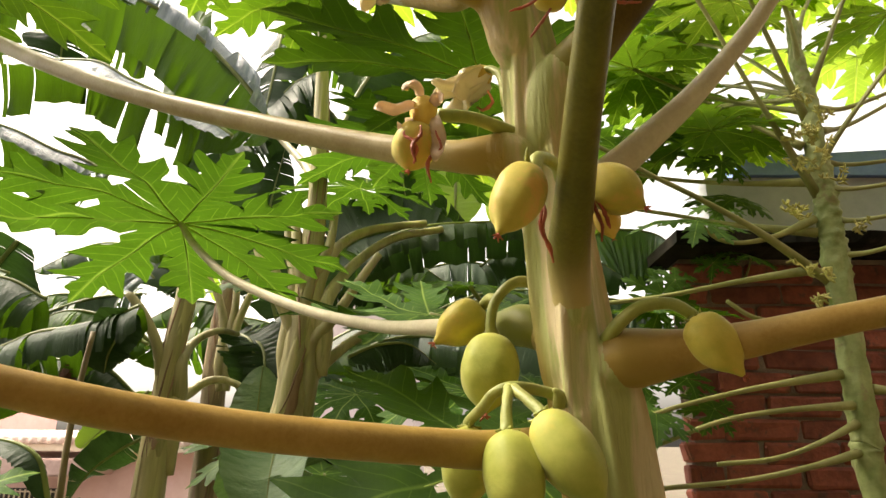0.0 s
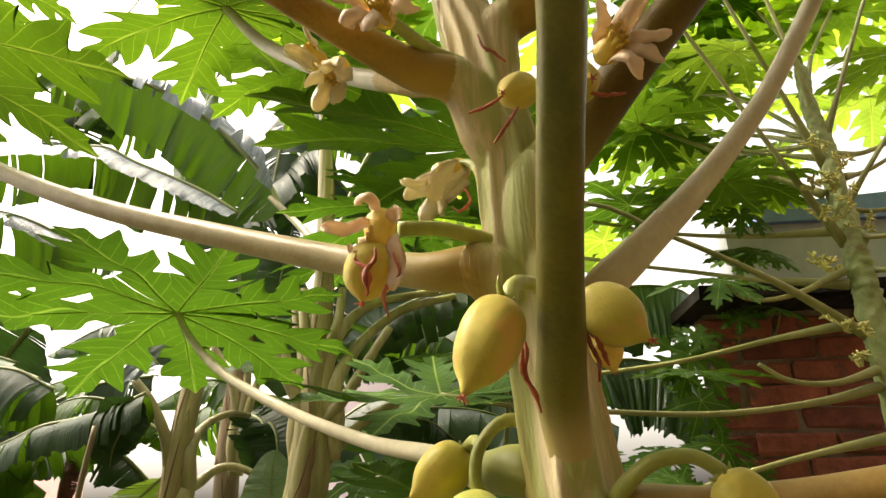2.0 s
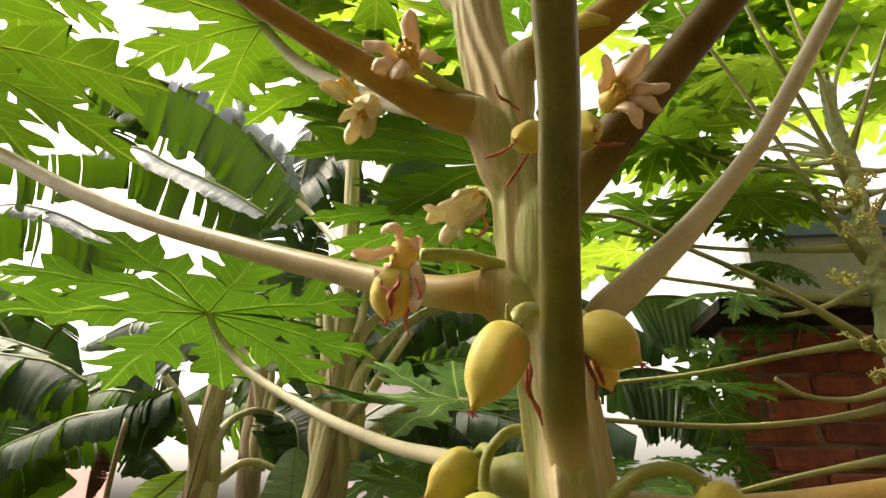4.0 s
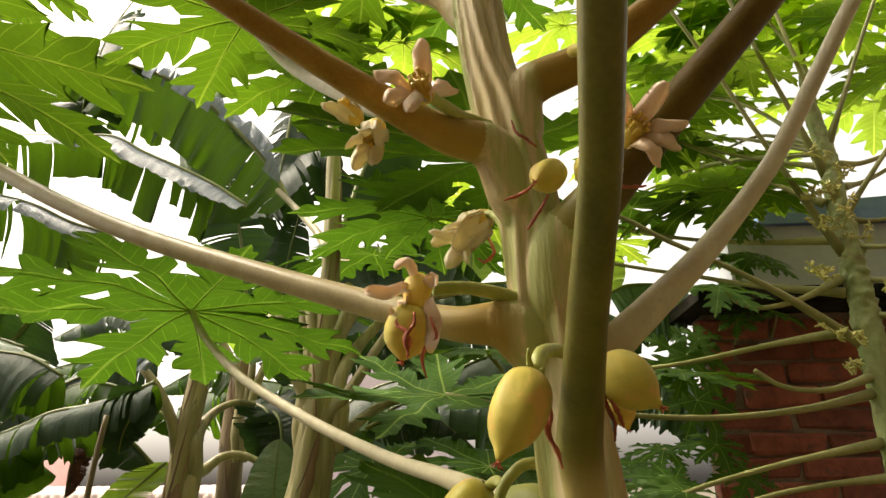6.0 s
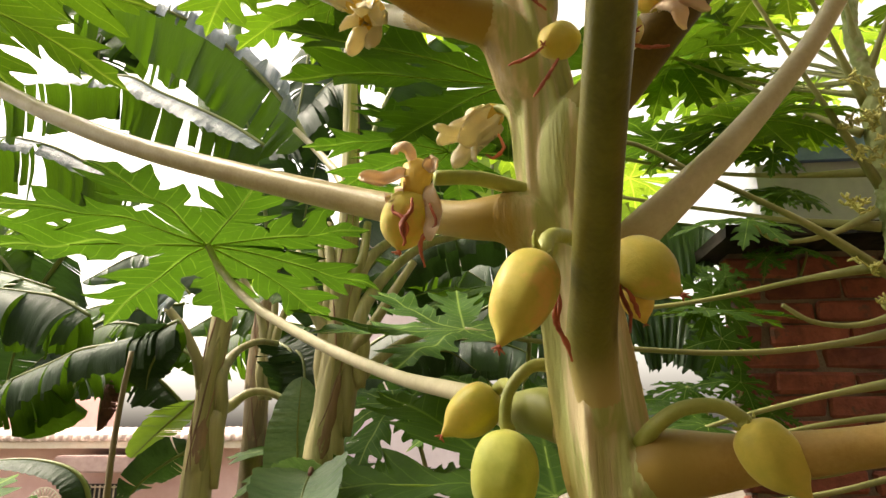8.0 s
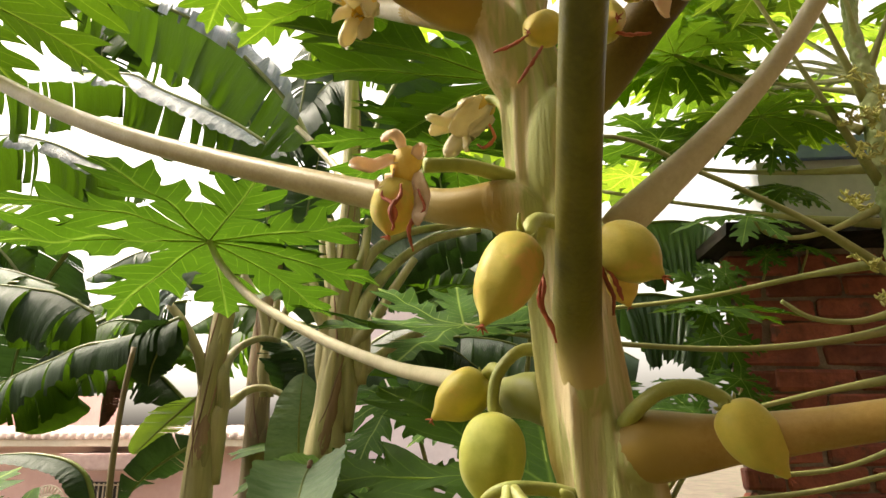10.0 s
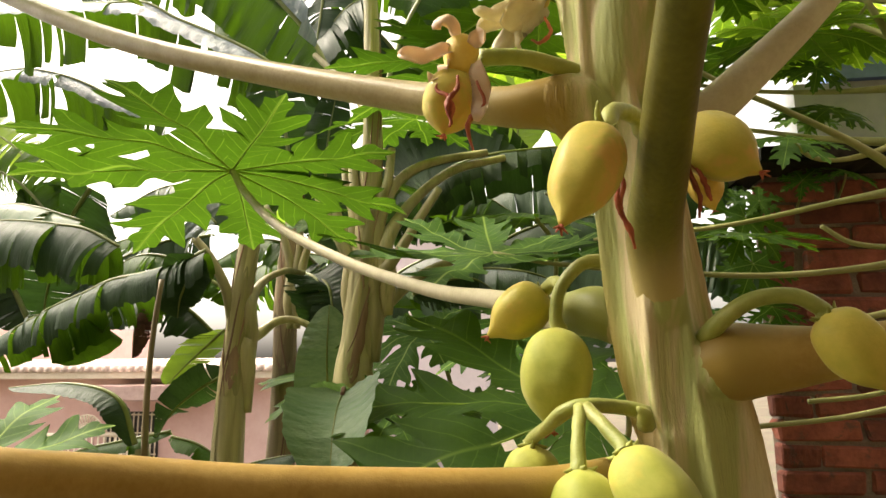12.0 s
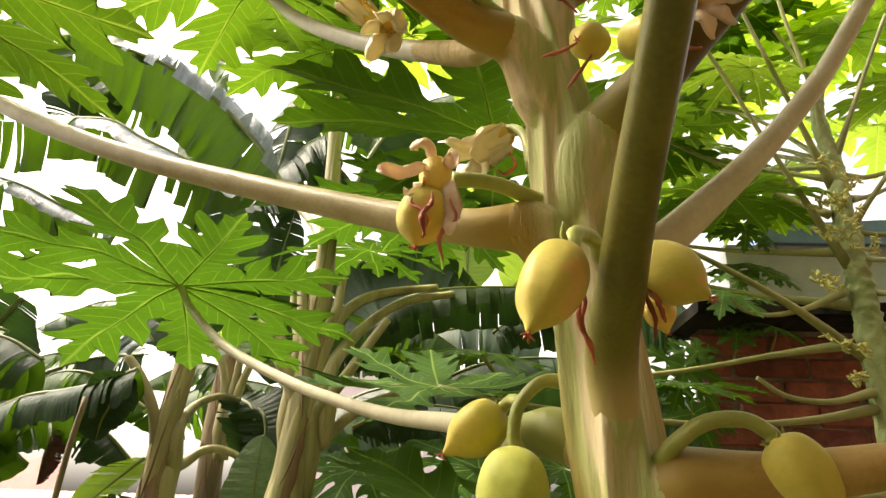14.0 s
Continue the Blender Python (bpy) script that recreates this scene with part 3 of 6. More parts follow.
def flower(parent, centre, axis, size, petals, mat, core, seed, label, stamens=True, power=1.2, broad=0.145):
    """A papaya flower: a yellow heart and strap petals. petals: rows of (angle, curl, length factor, twist)."""
    rnd = random.Random(seed)
    c, ax = Vector(centre), Vector(axis).normalized()
    s = ax.cross(Vector((0.3, 0.2, 1))).normalized()
    up = ax.cross(s)
    bm = bmesh.new()
    tube(bm, [c - ax * size * 0.35, c - ax * size * 0.1, c + ax * size * 0.25], (size * 0.12, size * 0.24, size * 0.22, size * 0.12), 10, 14)
    if stamens:
        for j in range(9):
            g = j * 0.7
            d = s * math.cos(g) + up * math.sin(g)
            tube(bm, [c + ax * size * 0.1 + d * size * 0.12, c + ax * size * 0.24 + d * size * 0.17, c + ax * size * rnd.uniform(.28, .40) + d * size * rnd.uniform(.10, .2)],
                 (size * .03, size * .035, size * .05), 5, 6)
    ob = part("flower", bm, core, parent, label)
    for g, curl, ln, tw in petals:
        d = s * math.cos(radians(g)) + up * math.sin(radians(g))
        petal(ob, c - ax * size * 0.15 + d * size * 0.17, d, ax, size * ln * 1.25, size * broad, curl * 1.15, mat, tw, wave=0.15, power=power)
    return ob


# ---- setting ----
gb = bmesh.new()
G, R = 60, 260.0
grid = [[gb.verts.new(((i / G * 2 - 1) * abs(i / G * 2 - 1) * R, (j / G * 2 - 1) * abs(j / G * 2 - 1) * R + 3,
                       0.06 * noise.noise((i * 0.7, j * 0.7, 1)))) for j in range(G + 1)] for i in range(G + 1)]
for i in range(G):
    for j in range(G):
        gb.faces.new((grid[i][j], grid[i + 1][j], grid[i + 1][j + 1], grid[i][j + 1]))
tagged(part("ground", gb, SOIL), "damp brown garden soil with patches of weeds", "ground", kind="structure")

# ---- the papaya tree in front ----
tree = thing("papaya_tree", "papaya tree with ridged tan trunk, young yellow fruits and wilting flowers", "papaya tree")
AXIS = [(0.0, 0.45, 3.45), (0.034, 0.420, 3.050), (0.038, 0.385, 2.819), (0.046, 0.368, 2.688), (0.059, 0.360, 2.619), (0.070, 0.358, 2.557), (0.075, 0.358, 2.503), (0.083, 0.358, 2.451), (0.088, 0.358, 2.406),
        (0.095, 0.358, 2.362), (0.101, 0.358, 2.342), (0.110, 0.358, 2.305), (0.128, 0.365, 2.12), (0.155, 0.372, 1.6), (0.17, 0.38, 0.8), (0.18, 0.385, -0.05)]
RIDGE = (0.010, 0.0125, 0.0135, 0.015, 0.0170, 0.0180, 0.0180, 0.0200, 0.0212, 0.0222, 0.0245, 0.0265, 0.031, 0.036, 0.045, 0.058)


def trunk_shape(u, a):
    """Flutes that run down the trunk, sharper towards its young top, and broad lumps."""
    flutes = sum(math.exp(-((((a - c - 0.5 * math.sin(u * 9 + c)) + math.pi) % (2 * math.pi) - math.pi) / w) ** 2) * h
                 for c, w, h in ((0.3, 0.20, 1.0), (0.95, 0.13, 0.6), (1.5, 0.2, 1.1), (2.3, 0.22, 0.8), (2.9, 0.12, 0.7), (3.5, 0.2, 1.0), (4.1, 0.13, 0.9), (4.6, 0.16, 1.1), (5.15, 0.14, 0.8), (5.7, 0.2, 1.0)))
    return 0.85 + (0.27 + 0.9 * max(0.0, 0.35 - u)) * flutes + 0.10 * noise.noise((math.cos(a) * 2.5, math.sin(a) * 2.5, u * 16))


PETIOLES = []


def petiole(pts, radii, mat, label):
    PETIOLES.append((pts, radii, mat, label))


petiole([(0.078, 0.360, 2.485), (0.053, 0.352, 2.483), (0.021, 0.360, 2.487), (-0.034, 0.390, 2.508), (-0.124, 0.430, 2.544), (-0.242, 0.480, 2.594), (-0.361, 0.530, 2.654), (-0.545, 0.600, 2.756), (-1.035, 0.750, 3.003)],
        (0.019, 0.0142, 0.0100, 0.0090, 0.0083, 0.0080, 0.0079, 0.0078, 0.0075), PET_TAN, "long tan petiole")
petiole([(0.094, 0.340, 2.310), (0.068, 0.325, 2.310), (0.031, 0.305, 2.311), (-0.050, 0.270, 2.317), (-0.101, 0.245, 2.324), (-0.124, 0.225, 2.329), (-0.153, 0.210, 2.336), (-0.192, 0.192, 2.345), (-0.26, 0.165, 2.362), (-0.40, 0.11, 2.40), (-0.62, 0.0, 2.52)],
        (0.014, 0.0105, 0.0087, 0.008, 0.0079, 0.0073, 0.0071, 0.0069, 0.0066, 0.006), PET_ORANGE, "thick orange-brown petiole")
petiole([(0.089, 0.345, 2.394), (0.087, 0.332, 2.413), (0.085, 0.295, 2.435), (0.082, 0.25, 2.457), (0.079, 0.20, 2.476), (0.078, 0.17, 2.494), (0.074, 0.13, 2.520), (0.073, 0.11, 2.546), (0.072, 0.10, 2.61), (0.075, 0.09, 2.78), (0.085, 0.06, 3.05)],
        (0.0165, 0.0122, 0.0103, 0.0087, 0.0074, 0.0070, 0.0069, 0.0068, 0.0064, 0.0058, 0.005), PET_GREEN, "upright olive-green petiole")
petiole([(0.091, 0.370, 2.451), (0.113, 0.365, 2.469), (0.138, 0.362, 2.493), (0.173, 0.360, 2.526), (0.210, 0.360, 2.568), (0.237, 0.360, 2.606), (0.301, 0.365, 2.709), (0.461, 0.377, 2.963)],
        (0.0145, 0.0108, 0.0086, 0.0063, 0.0056, 0.0054, 0.005), PET_ASH, "slanting greyish tan petiole")
petiole([(0.094, 0.355, 2.354), (0.116, 0.345, 2.358), (0.141, 0.332, 2.361), (0.169, 0.315, 2.365), (0.197, 0.297, 2.370), (0.229, 0.285, 2.376), (0.272, 0.270, 2.384), (0.345, 0.245, 2.397), (0.50, 0.19, 2.43), (0.78, 0.08, 2.50)],
        (0.022, 0.0170, 0.0110, 0.0086, 0.0073, 0.0069, 0.0066, 0.0064, 0.006), PET_ORANGE, "thick orange-brown petiole")
petiole([(0.083, 0.370, 2.381), (0.066, 0.385, 2.384), (0.047, 0.420, 2.386), (0.010, 0.500, 2.401), (-0.057, 0.620, 2.422), (-0.181, 0.800, 2.475), (-0.336, 0.980, 2.557), (-0.445, 1.100, 2.642), (-0.512, 1.180, 2.711)],
        (0.018, 0.0135, 0.0108, 0.0068, 0.0063, 0.0066, 0.0068, 0.0068, 0.006), PET_PALE, "pale curved petiole")
petiole([(0.073, 0.357, 2.569), (0.048, 0.345, 2.593), (0.019, 0.330, 2.597), (-0.023, 0.305, 2.612), (-0.071, 0.285, 2.637), (-0.122, 0.270, 2.670), (-0.176, 0.255, 2.712), (-0.244, 0.240, 2.768), (-0.392, 0.220, 2.875), (-0.634, 0.187, 3.049)],
        (0.019, 0.0135, 0.0104, 0.0078, 0.0066, 0.0060, 0.0056, 0.0053, 0.005), PET_BROWN, "rising brown petiole")
petiole([(0.075, 0.362, 2.500), (0.085, 0.348, 2.526), (0.112, 0.335, 2.555), (0.144, 0.320, 2.590), (0.198, 0.300, 2.649), (0.252, 0.285, 2.709), (0.326, 0.270, 2.791), (0.525, 0.230, 3.011)],
        (0.021, 0.0165, 0.0132, 0.0110, 0.0092, 0.0085, 0.0075), PET_DARK, "dark olive-brown petiole")
petiole([(0.051, 0.367, 2.623), (0.073, 0.355, 2.641), (0.113, 0.345, 2.656), (0.154, 0.340, 2.687), (0.197, 0.335, 2.723), (0.241, 0.330, 2.760), (0.342, 0.320, 2.844), (0.572, 0.297, 3.035)],
        (0.018, 0.0135, 0.0110, 0.0090, 0.0082, 0.0078, 0.007), PET_BROWN, "rising brown petiole")
petiole([(0.050, 0.375, 2.720), (0.017, 0.400, 2.759), (-0.023, 0.430, 2.799), (-0.077, 0.470, 2.869), (-0.140, 0.520, 2.973), (-0.279, 0.600, 3.204)],
        (0.016, 0.012, 0.0095, 0.0085, 0.008, 0.007), PET_PALE, "pale grey petiole")
petiole([(0.056, 0.380, 2.589), (0.008, 0.460, 2.677), (-0.093, 0.580, 2.784), (-0.204, 0.700, 2.918), (-0.306, 0.800, 3.069)],
        (0.012, 0.0095, 0.0085, 0.0085, 0.007), PET_PALE, "pale grey petiole")


def axis_at(z):
    """The middle of the trunk at a height."""
    for p, q in zip(AXIS, AXIS[1:]):
        if p[2] >= z >= q[2]:
            return Vector(p).lerp(Vector(q), (p[2] - z) / (p[2] - q[2]))
    return Vector(AXIS[0])


bm = bmesh.new()
tube(bm, AXIS, RIDGE, 200, 96, trunk_shape)
rooted = []
for k, (pts, radii, mat, label) in enumerate(PETIOLES):
    root = axis_at(pts[1][2] - {0: 0.014, 1: 0.02, 4: 0.006, 5: 0.006}.get(k, 0.05))
    line = [root, root.lerp(Vector(pts[1]), 0.45) + Vector((0, 0, -0.004))] + [Vector(p) for p in pts[1:]]
    wide = (radii[1] * 0.5, radii[1] * 0.85) + radii[1:]
    cut = {2: 2.05, 3: 2.05, 5: 2.05}.get(k, 2.75) / (len(line) - 1)
    flare = (1.62, 0.92, 0.38) if k in (2, 3, 5) else (1.18, 0.30, 0.30) if k == 4 else (1.48, 0.58, 0.36)
    rooted.append((line, wide, cut, flare[2]))
    tube(bm, line, wide, 80, 22, lambda u, g: flare[0] - flare[1] * min(1.0, u / cut) ** (0.8 if k in (2, 3, 5) else 1.3), run=(0.0, cut))
trunk = part("trunk", bm, TRUNK, tree, "ridged tan and green trunk")
fuse = trunk.modifiers.new("fuse", "REMESH")
fuse.mode, fuse.voxel_size, fuse.use_smooth_shade = "VOXEL", 0.0012, True
soften = trunk.modifiers.new("soften", "SMOOTH")
soften.factor, soften.iterations = 0.5, 3
for k, ((line, wide, cut, begin), (pts, radii, mat, label)) in enumerate(zip(rooted, PETIOLES)):
    limb(tree, "petiole", line, wide, mat, label, 80, 22, lumps=0.012, run=(cut * begin, 1.0))
    if k not in (0, 5, 10):
        ahead = line[-1] - line[-2]
        papaya_leaf(tree, pts[-1], 0.30, (0.1, -0.05, 1), ahead, 200 + k, LEAF, droop=0.3)
# Extra crown leaves above the view, added to cut the skylight from overhead.
for k in range(11):
    g = k * 2.4
    r = 0.35 + 0.05 * (k % 5)
    at = Vector((0.06 + r * math.cos(g), 0.30 + r * math.sin(g), 3.42 + 0.05 * k))
    papaya_leaf(tree, at, 0.33, (0.2 * math.cos(g), 0.2 * math.sin(g), 1), (math.cos(g), math.sin(g), 0), 230 + k, LEAF, droop=0.3, vein=False)
    limb(tree, "petiole", [Vector(AXIS[0]) + Vector((0, 0, 0.02 * k)), Vector(AXIS[0]).lerp(at, 0.5) + Vector((0, 0, 0.06)), at], (0.009, 0.008, 0.006), PET_TAN, "", 14, 8)

# leaves of the front tree
papaya_leaf(tree, (-0.512, 1.180, 2.711), 0.42, (0.02, 0.22, 1), (-1, -0.1, 0), 11, LEAF, droop=0.05, span=330, label="broad bright green palmate leaf")
papaya_leaf(tree, (-0.306, 0.800, 3.072), 0.29, (0.05, -0.08, 1), (-0.9, -0.5, 0), 12, LEAF_MID, droop=0.08, span=330)
papaya_leaf(tree, (-0.690, 0.620, 2.940), 0.34, (0.12, 0.20, 1), (1, 0.25, 0), 13, LEAF_MID, droop=0.12, span=320)
papaya_leaf(tree, (-0.125, 0.800, 3.277), 0.30, (0.1, 0.2, 1), (-0.3, -0.9, 0), 14, LEAF_MID, droop=0.3)
papaya_leaf(tree, (-0.931, 0.950, 3.383), 0.30, (0.1, 0.2, 1), (-0.9, -0.2, 0), 15, LEAF_MID, droop=0.2)
papaya_leaf(tree, (-0.279, 1.150, 3.216), 0.28, (0.1, 0.0, 1), (-0.9, -0.2, 0), 17, LEAF_MID, droop=0.2)

# fruits and their stalks
fruit(tree, (0.062, 0.286, 2.446), (0.044, 0.266, 2.406), 0.0133, FRUIT_Y, 1, label="plump yellow young fruit")
limb(tree, "fruit_stalk", [(0.085, 0.335, 2.462), (0.078, 0.310, 2.460), (0.067, 0.292, 2.456), (0.063, 0.285, 2.445)], (0.0038, 0.0034, 0.0034, 0.0040), STALK, n=14, seg=10)
fruit(tree, (0.099, 0.315, 2.455), (0.121, 0.296, 2.430), 0.0135, FRUIT_Y, 2, label="plump yellow young fruit")
limb(tree, "fruit_stalk", [(0.089, 0.345, 2.463), (0.095, 0.332, 2.465), (0.100, 0.316, 2.455)], (0.0045, 0.0042, 0.0045), STALK, n=12, seg=10)
fruit(tree, (0.041, 0.386, 2.395), (0.011, 0.381, 2.372), 0.0137, FRUIT_Y, 3, label="small yellow young fruit")
fruit(tree, (0.046, 0.366, 2.375), (0.041, 0.352, 2.329), 0.0173, FRUIT_G, 4, sepals=False, label="yellowish green young fruit", outline=BLUNT)
limb(tree, "fruit_stalk", [(0.076, 0.372, 2.407), (0.060, 0.366, 2.407), (0.048, 0.364, 2.395), (0.045, 0.365, 2.381), (0.047, 0.366, 2.374)], (0.0040, 0.0034, 0.0032, 0.0032, 0.0040), STALK, n=18, seg=10)
limb(tree, "fruit_stalk", [(0.048, 0.366, 2.396), (0.045, 0.374, 2.399), (0.040, 0.386, 2.395)], (0.003, 0.003, 0.0035), STALK, n=8, seg=8)
fruit(tree, (0.147, 0.318, 2.378), (0.168, 0.312, 2.347), 0.0123, FRUIT_Y, 5, label="narrow yellow young fruit")
limb(tree, "fruit_stalk", [(0.106, 0.345, 2.366), (0.113, 0.330, 2.377), (0.123, 0.322, 2.384), (0.137, 0.319, 2.385), (0.146, 0.318, 2.380), (0.148, 0.318, 2.377)], (0.0046, 0.0038, 0.0035, 0.0033, 0.0033, 0.0038), STALK, n=20, seg=10)
fruit(tree, (0.049, 0.304, 2.320), (0.055, 0.286, 2.275), 0.0143, FRUIT_G, 6, label="green-yellow young fruit in a cluster", outline=BLUNT)
fruit(tree, (0.065, 0.300, 2.328), (0.089, 0.281, 2.288), 0.0143, FRUIT_G, 7, label="green-yellow young fruit in a cluster", outline=BLUNT)
fruit(tree, (0.032, 0.352, 2.323), (0.029, 0.350, 2.278), 0.0144, FRUIT_G, 8, label="green young fruit behind a petiole", outline=BLUNT)
limb(tree, "fruit_stalk", [(0.086, 0.345, 2.336), (0.072, 0.334, 2.340), (0.056, 0.325, 2.342), (0.045, 0.327, 2.339), (0.039, 0.338, 2.332), (0.032, 0.352, 2.325), (0.032, 0.352, 2.320)], (0.0036, 0.0030, 0.0032, 0.0030, 0.0029, 0.0032), STALK, n=30, seg=10, lumps=0.16)
limb(tree, "fruit_stalk", [(0.052, 0.322, 2.341), (0.050, 0.312, 2.333), (0.049, 0.304, 2.321), (0.049, 0.303, 2.318)], (0.0031, 0.0027, 0.0032, 0.0040), STALK, n=18, seg=10, lumps=0.16)
limb(tree, "fruit_stalk", [(0.054, 0.322, 2.341), (0.059, 0.312, 2.336), (0.065, 0.301, 2.329), (0.066, 0.299, 2.327)], (0.0031, 0.0027, 0.0032, 0.0040), STALK, n=18, seg=10, lumps=0.16)
limb(tree, "bud", [(0.079, 0.330, 2.333), (0.078, 0.326, 2.338), (0.075, 0.324, 2.341)], (0.004, 0.0032, 0.001), STALK, n=8, seg=8)
fruit(tree, (0.106, 0.325, 2.441), (0.111, 0.325, 2.422), 0.0075, FLOWER_Y, 21, sepals=False, label="small shrivelled fruit")

# wilted flower over a hanging fruit, on a bent stalk
limb(tree, "fruit_stalk", [(0.061, 0.352, 2.497), (0.049, 0.345, 2.500), (0.032, 0.335, 2.501), (0.013, 0.328, 2.499)], (0.0055, 0.0042, 0.0038, 0.004), STALK, "olive flower stalk", 16, 10)
fruit(tree, (0.003, 0.318, 2.487), (-0.002, 0.311, 2.4565), 0.0128, FRUIT_Y, 9, sepals=False, outline=BLUNT, label="pale yellow fruitlet with dried petals")
fl = flower(tree, (0.005, 0.314, 2.492), (-0.15, -0.35, -1), 0.034, (), PETAL, FLOWER_Y, 31, "wilted peach flower", stamens=False)
petal(fl, (0.006, 0.310, 2.500), (-1, 0, 0.3), (-0.25, -0.1, 1), 0.020, 0.0027, 165, PETAL, 30, wave=0.5, roll=55, power=2.2)
petal(fl, (0.003, 0.310, 2.494), (0, 0, 1), (-1, -0.1, -0.35), 0.025, 0.0034, 35, PETAL, 40, wave=0.5, roll=60)
petal(fl, (0.011, 0.310, 2.496), (0.3, -0.7, -0.6), (0.75, -0.2, 0.8), 0.013, 0.0036, 140, PETAL, 20, roll=40)
petal(fl, (0.013, 0.310, 2.489), (-0.6, 0, -0.2), (0.25, -0.2, -1), 0.031, 0.0036, 28, PETAL, 40, wave=0.4, roll=55)
petal(fl, (0.001, 0.311, 2.489), (-1, 0, 0), (-0.35, -0.3, -1), 0.014, 0.0034, 40, PETAL, 40, wave=0.4, roll=40)
strand(fl, [(-0.002, 0.306, 2.482), (-0.004, 0.303, 2.474), (0.001, 0.301, 2.470), (0.003, 0.300, 2.464), (0.002, 0.300, 2.456)], 0.0012)
strand(fl, [(0.005, 0.304, 2.480), (0.005, 0.301, 2.473), (0.001, 0.299, 2.466), (0.003, 0.300, 2.457)], 0.0013)
strand(fl, [(0.013, 0.306, 2.478), (0.016, 0.305, 2.467), (0.011, 0.304, 2.462), (0.009, 0.304, 2.456), (0.011, 0.305, 2.447)], 0.0012)

# wilted cream flower behind the trunk's shoulder
limb(tree, "fruit_stalk", [(0.058, 0.380, 2.534), (0.055, 0.385, 2.557), (0.049, 0.392, 2.568), (0.042, 0.398, 2.570)], (0.004, 0.003, 0.0028, 0.003), STALK, n=12, seg=8)
fl = flower(tree, (0.039, 0.400, 2.565), (-0.75, -0.2, -0.72), 0.034, ((20, 55, 1.0, 20), (95, 70, 0.92, 10), (160, 50, 0.95, 20), (230, 75, 1.05, -20), (300, 45, 0.95, 10)), PETAL_CREAM, FLOWER_Y, 32, "wilted cream flower with curled petals", stamens=False, power=4.5, broad=0.19)
strand(fl, [(0.046, 0.392, 2.551), (0.049, 0.388, 2.540), (0.043, 0.386, 2.533), (0.038, 0.388, 2.536)], 0.0014)

# open flower on the rising petiole and a wilted one behind it
limb(tree, "fruit_stalk", [(0.049, 0.350, 2.609), (0.030, 0.330, 2.608), (0.017, 0.305, 2.604), (0.009, 0.298, 2.605)], (0.006, 0.004, 0.0035, 0.004), STALK, n=14, seg=10)
flower(tree, (0.010, 0.288, 2.601), (-0.15, -1, 0.15), 0.028, ((278, 62, 0.82, 15), (5, 80, 0.85, -15), (52, 95, 0.74, 20), (96, 92, 0.82, -10), (172, 112, 0.78, 25)), PETAL, FLOWER_Y, 33, "open peach flower with yellow stamens", broad=0.18)
flower(tree, (-0.024, 0.340, 2.606), (-0.2, -0.5, -0.9), 0.027, ((10, 35, 0.9, 20), (80, 60, 1.0, 10), (150, 30, 0.9, 40), (225, 45, 0.9, -20), (300, 50, 0.8, 10)), PETAL_CREAM, FLOWER_Y, 34, "wilted cream flower with hanging petals", power=3.0, broad=0.17)
flower(tree, (-0.046, 0.370, 2.638), (-0.6, -0.5, 0.5), 0.028, ((10, 35, 0.7, 20), (120, 60, 0.8, 10), (240, 30, 0.9, 40)), PETAL_CREAM, FLOWER_Y, 35, "wilted cream flower")

# fruitlets and a flower beside the upright petiole
fruit(tree, (0.080, 0.284, 2.547), (0.066, 0.262, 2.531), 0.0085, FRUIT_Y, 10, sepals=False, outline=BLUNT, label="small yellow fruitlet with red dried petals")
fr = fruit(tree, (0.094, 0.288, 2.550), (0.102, 0.254, 2.530), 0.0104, FRUIT_Y, 11, sepals=False, outline=BLUNT, label="small yellow fruitlet with red dried petals")
for pts in ([(0.066, 0.264, 2.531), (0.059, 0.262, 2.525), (0.051, 0.262, 2.522)], [(0.072, 0.264, 2.525), (0.067, 0.262, 2.516), (0.061, 0.262, 2.507)],
            [(0.069, 0.275, 2.556), (0.063, 0.272, 2.560), (0.059, 0.272, 2.563), (0.057, 0.272, 2.570)], [(0.101, 0.264, 2.530), (0.108, 0.262, 2.527), (0.117, 0.262, 2.527)]):
    strand(fr, pts, 0.0010)
flower(tree, (0.118, 0.282, 2.566), (0.35, -0.9, 0.1), 0.027, ((262, 45, 0.95, 10), (318, 70, 0.7, -15), (200, 75, 0.9, 20), (168, 95, 0.86, 0), (130, 110, 0.86, 10)), PETAL, FLOWER_Y, 36, "open pale peach flower with curled petals", broad=0.17)
limb(tree, "bud", [(0.100, 0.330, 2.651), (0.113, 0.315, 2.643), (0.126, 0.312, 2.639)], (0.004, 0.0052, 0.002), FRUIT_Y, "pale yellow flower bud", 10, 10)
for pts in ([(0.068, 0.300, 2.439), (0.070, 0.297, 2.428), (0.069, 0.302, 2.419), (0.073, 0.305, 2.411), (0.075, 0.308, 2.404)], [(0.069, 0.299, 2.431), (0.068, 0.300, 2.421), (0.072, 0.304, 2.413)],
            [(0.096, 0.305, 2.448), (0.097, 0.305, 2.435), (0.101, 0.308, 2.425), (0.101, 0.310, 2.416)], [(0.097, 0.303, 2.440), (0.102, 0.304, 2.430), (0.105, 0.306, 2.422)]):
    strand(tree, pts, 0.0013)
limb(tree, "bract", [(0.062, 0.285, 2.448), (0.055, 0.279, 2.443), (0.047, 0.276, 2.441)], (0.0012, 0.0016, 0.0006), STALK, n=8, seg=6)
limb(tree, "bract", [(0.062, 0.285, 2.447), (0.060, 0.282, 2.451), (0.060, 0.280, 2.456)], (0.0015, 0.0014, 0.0005), STALK, n=8, seg=6)

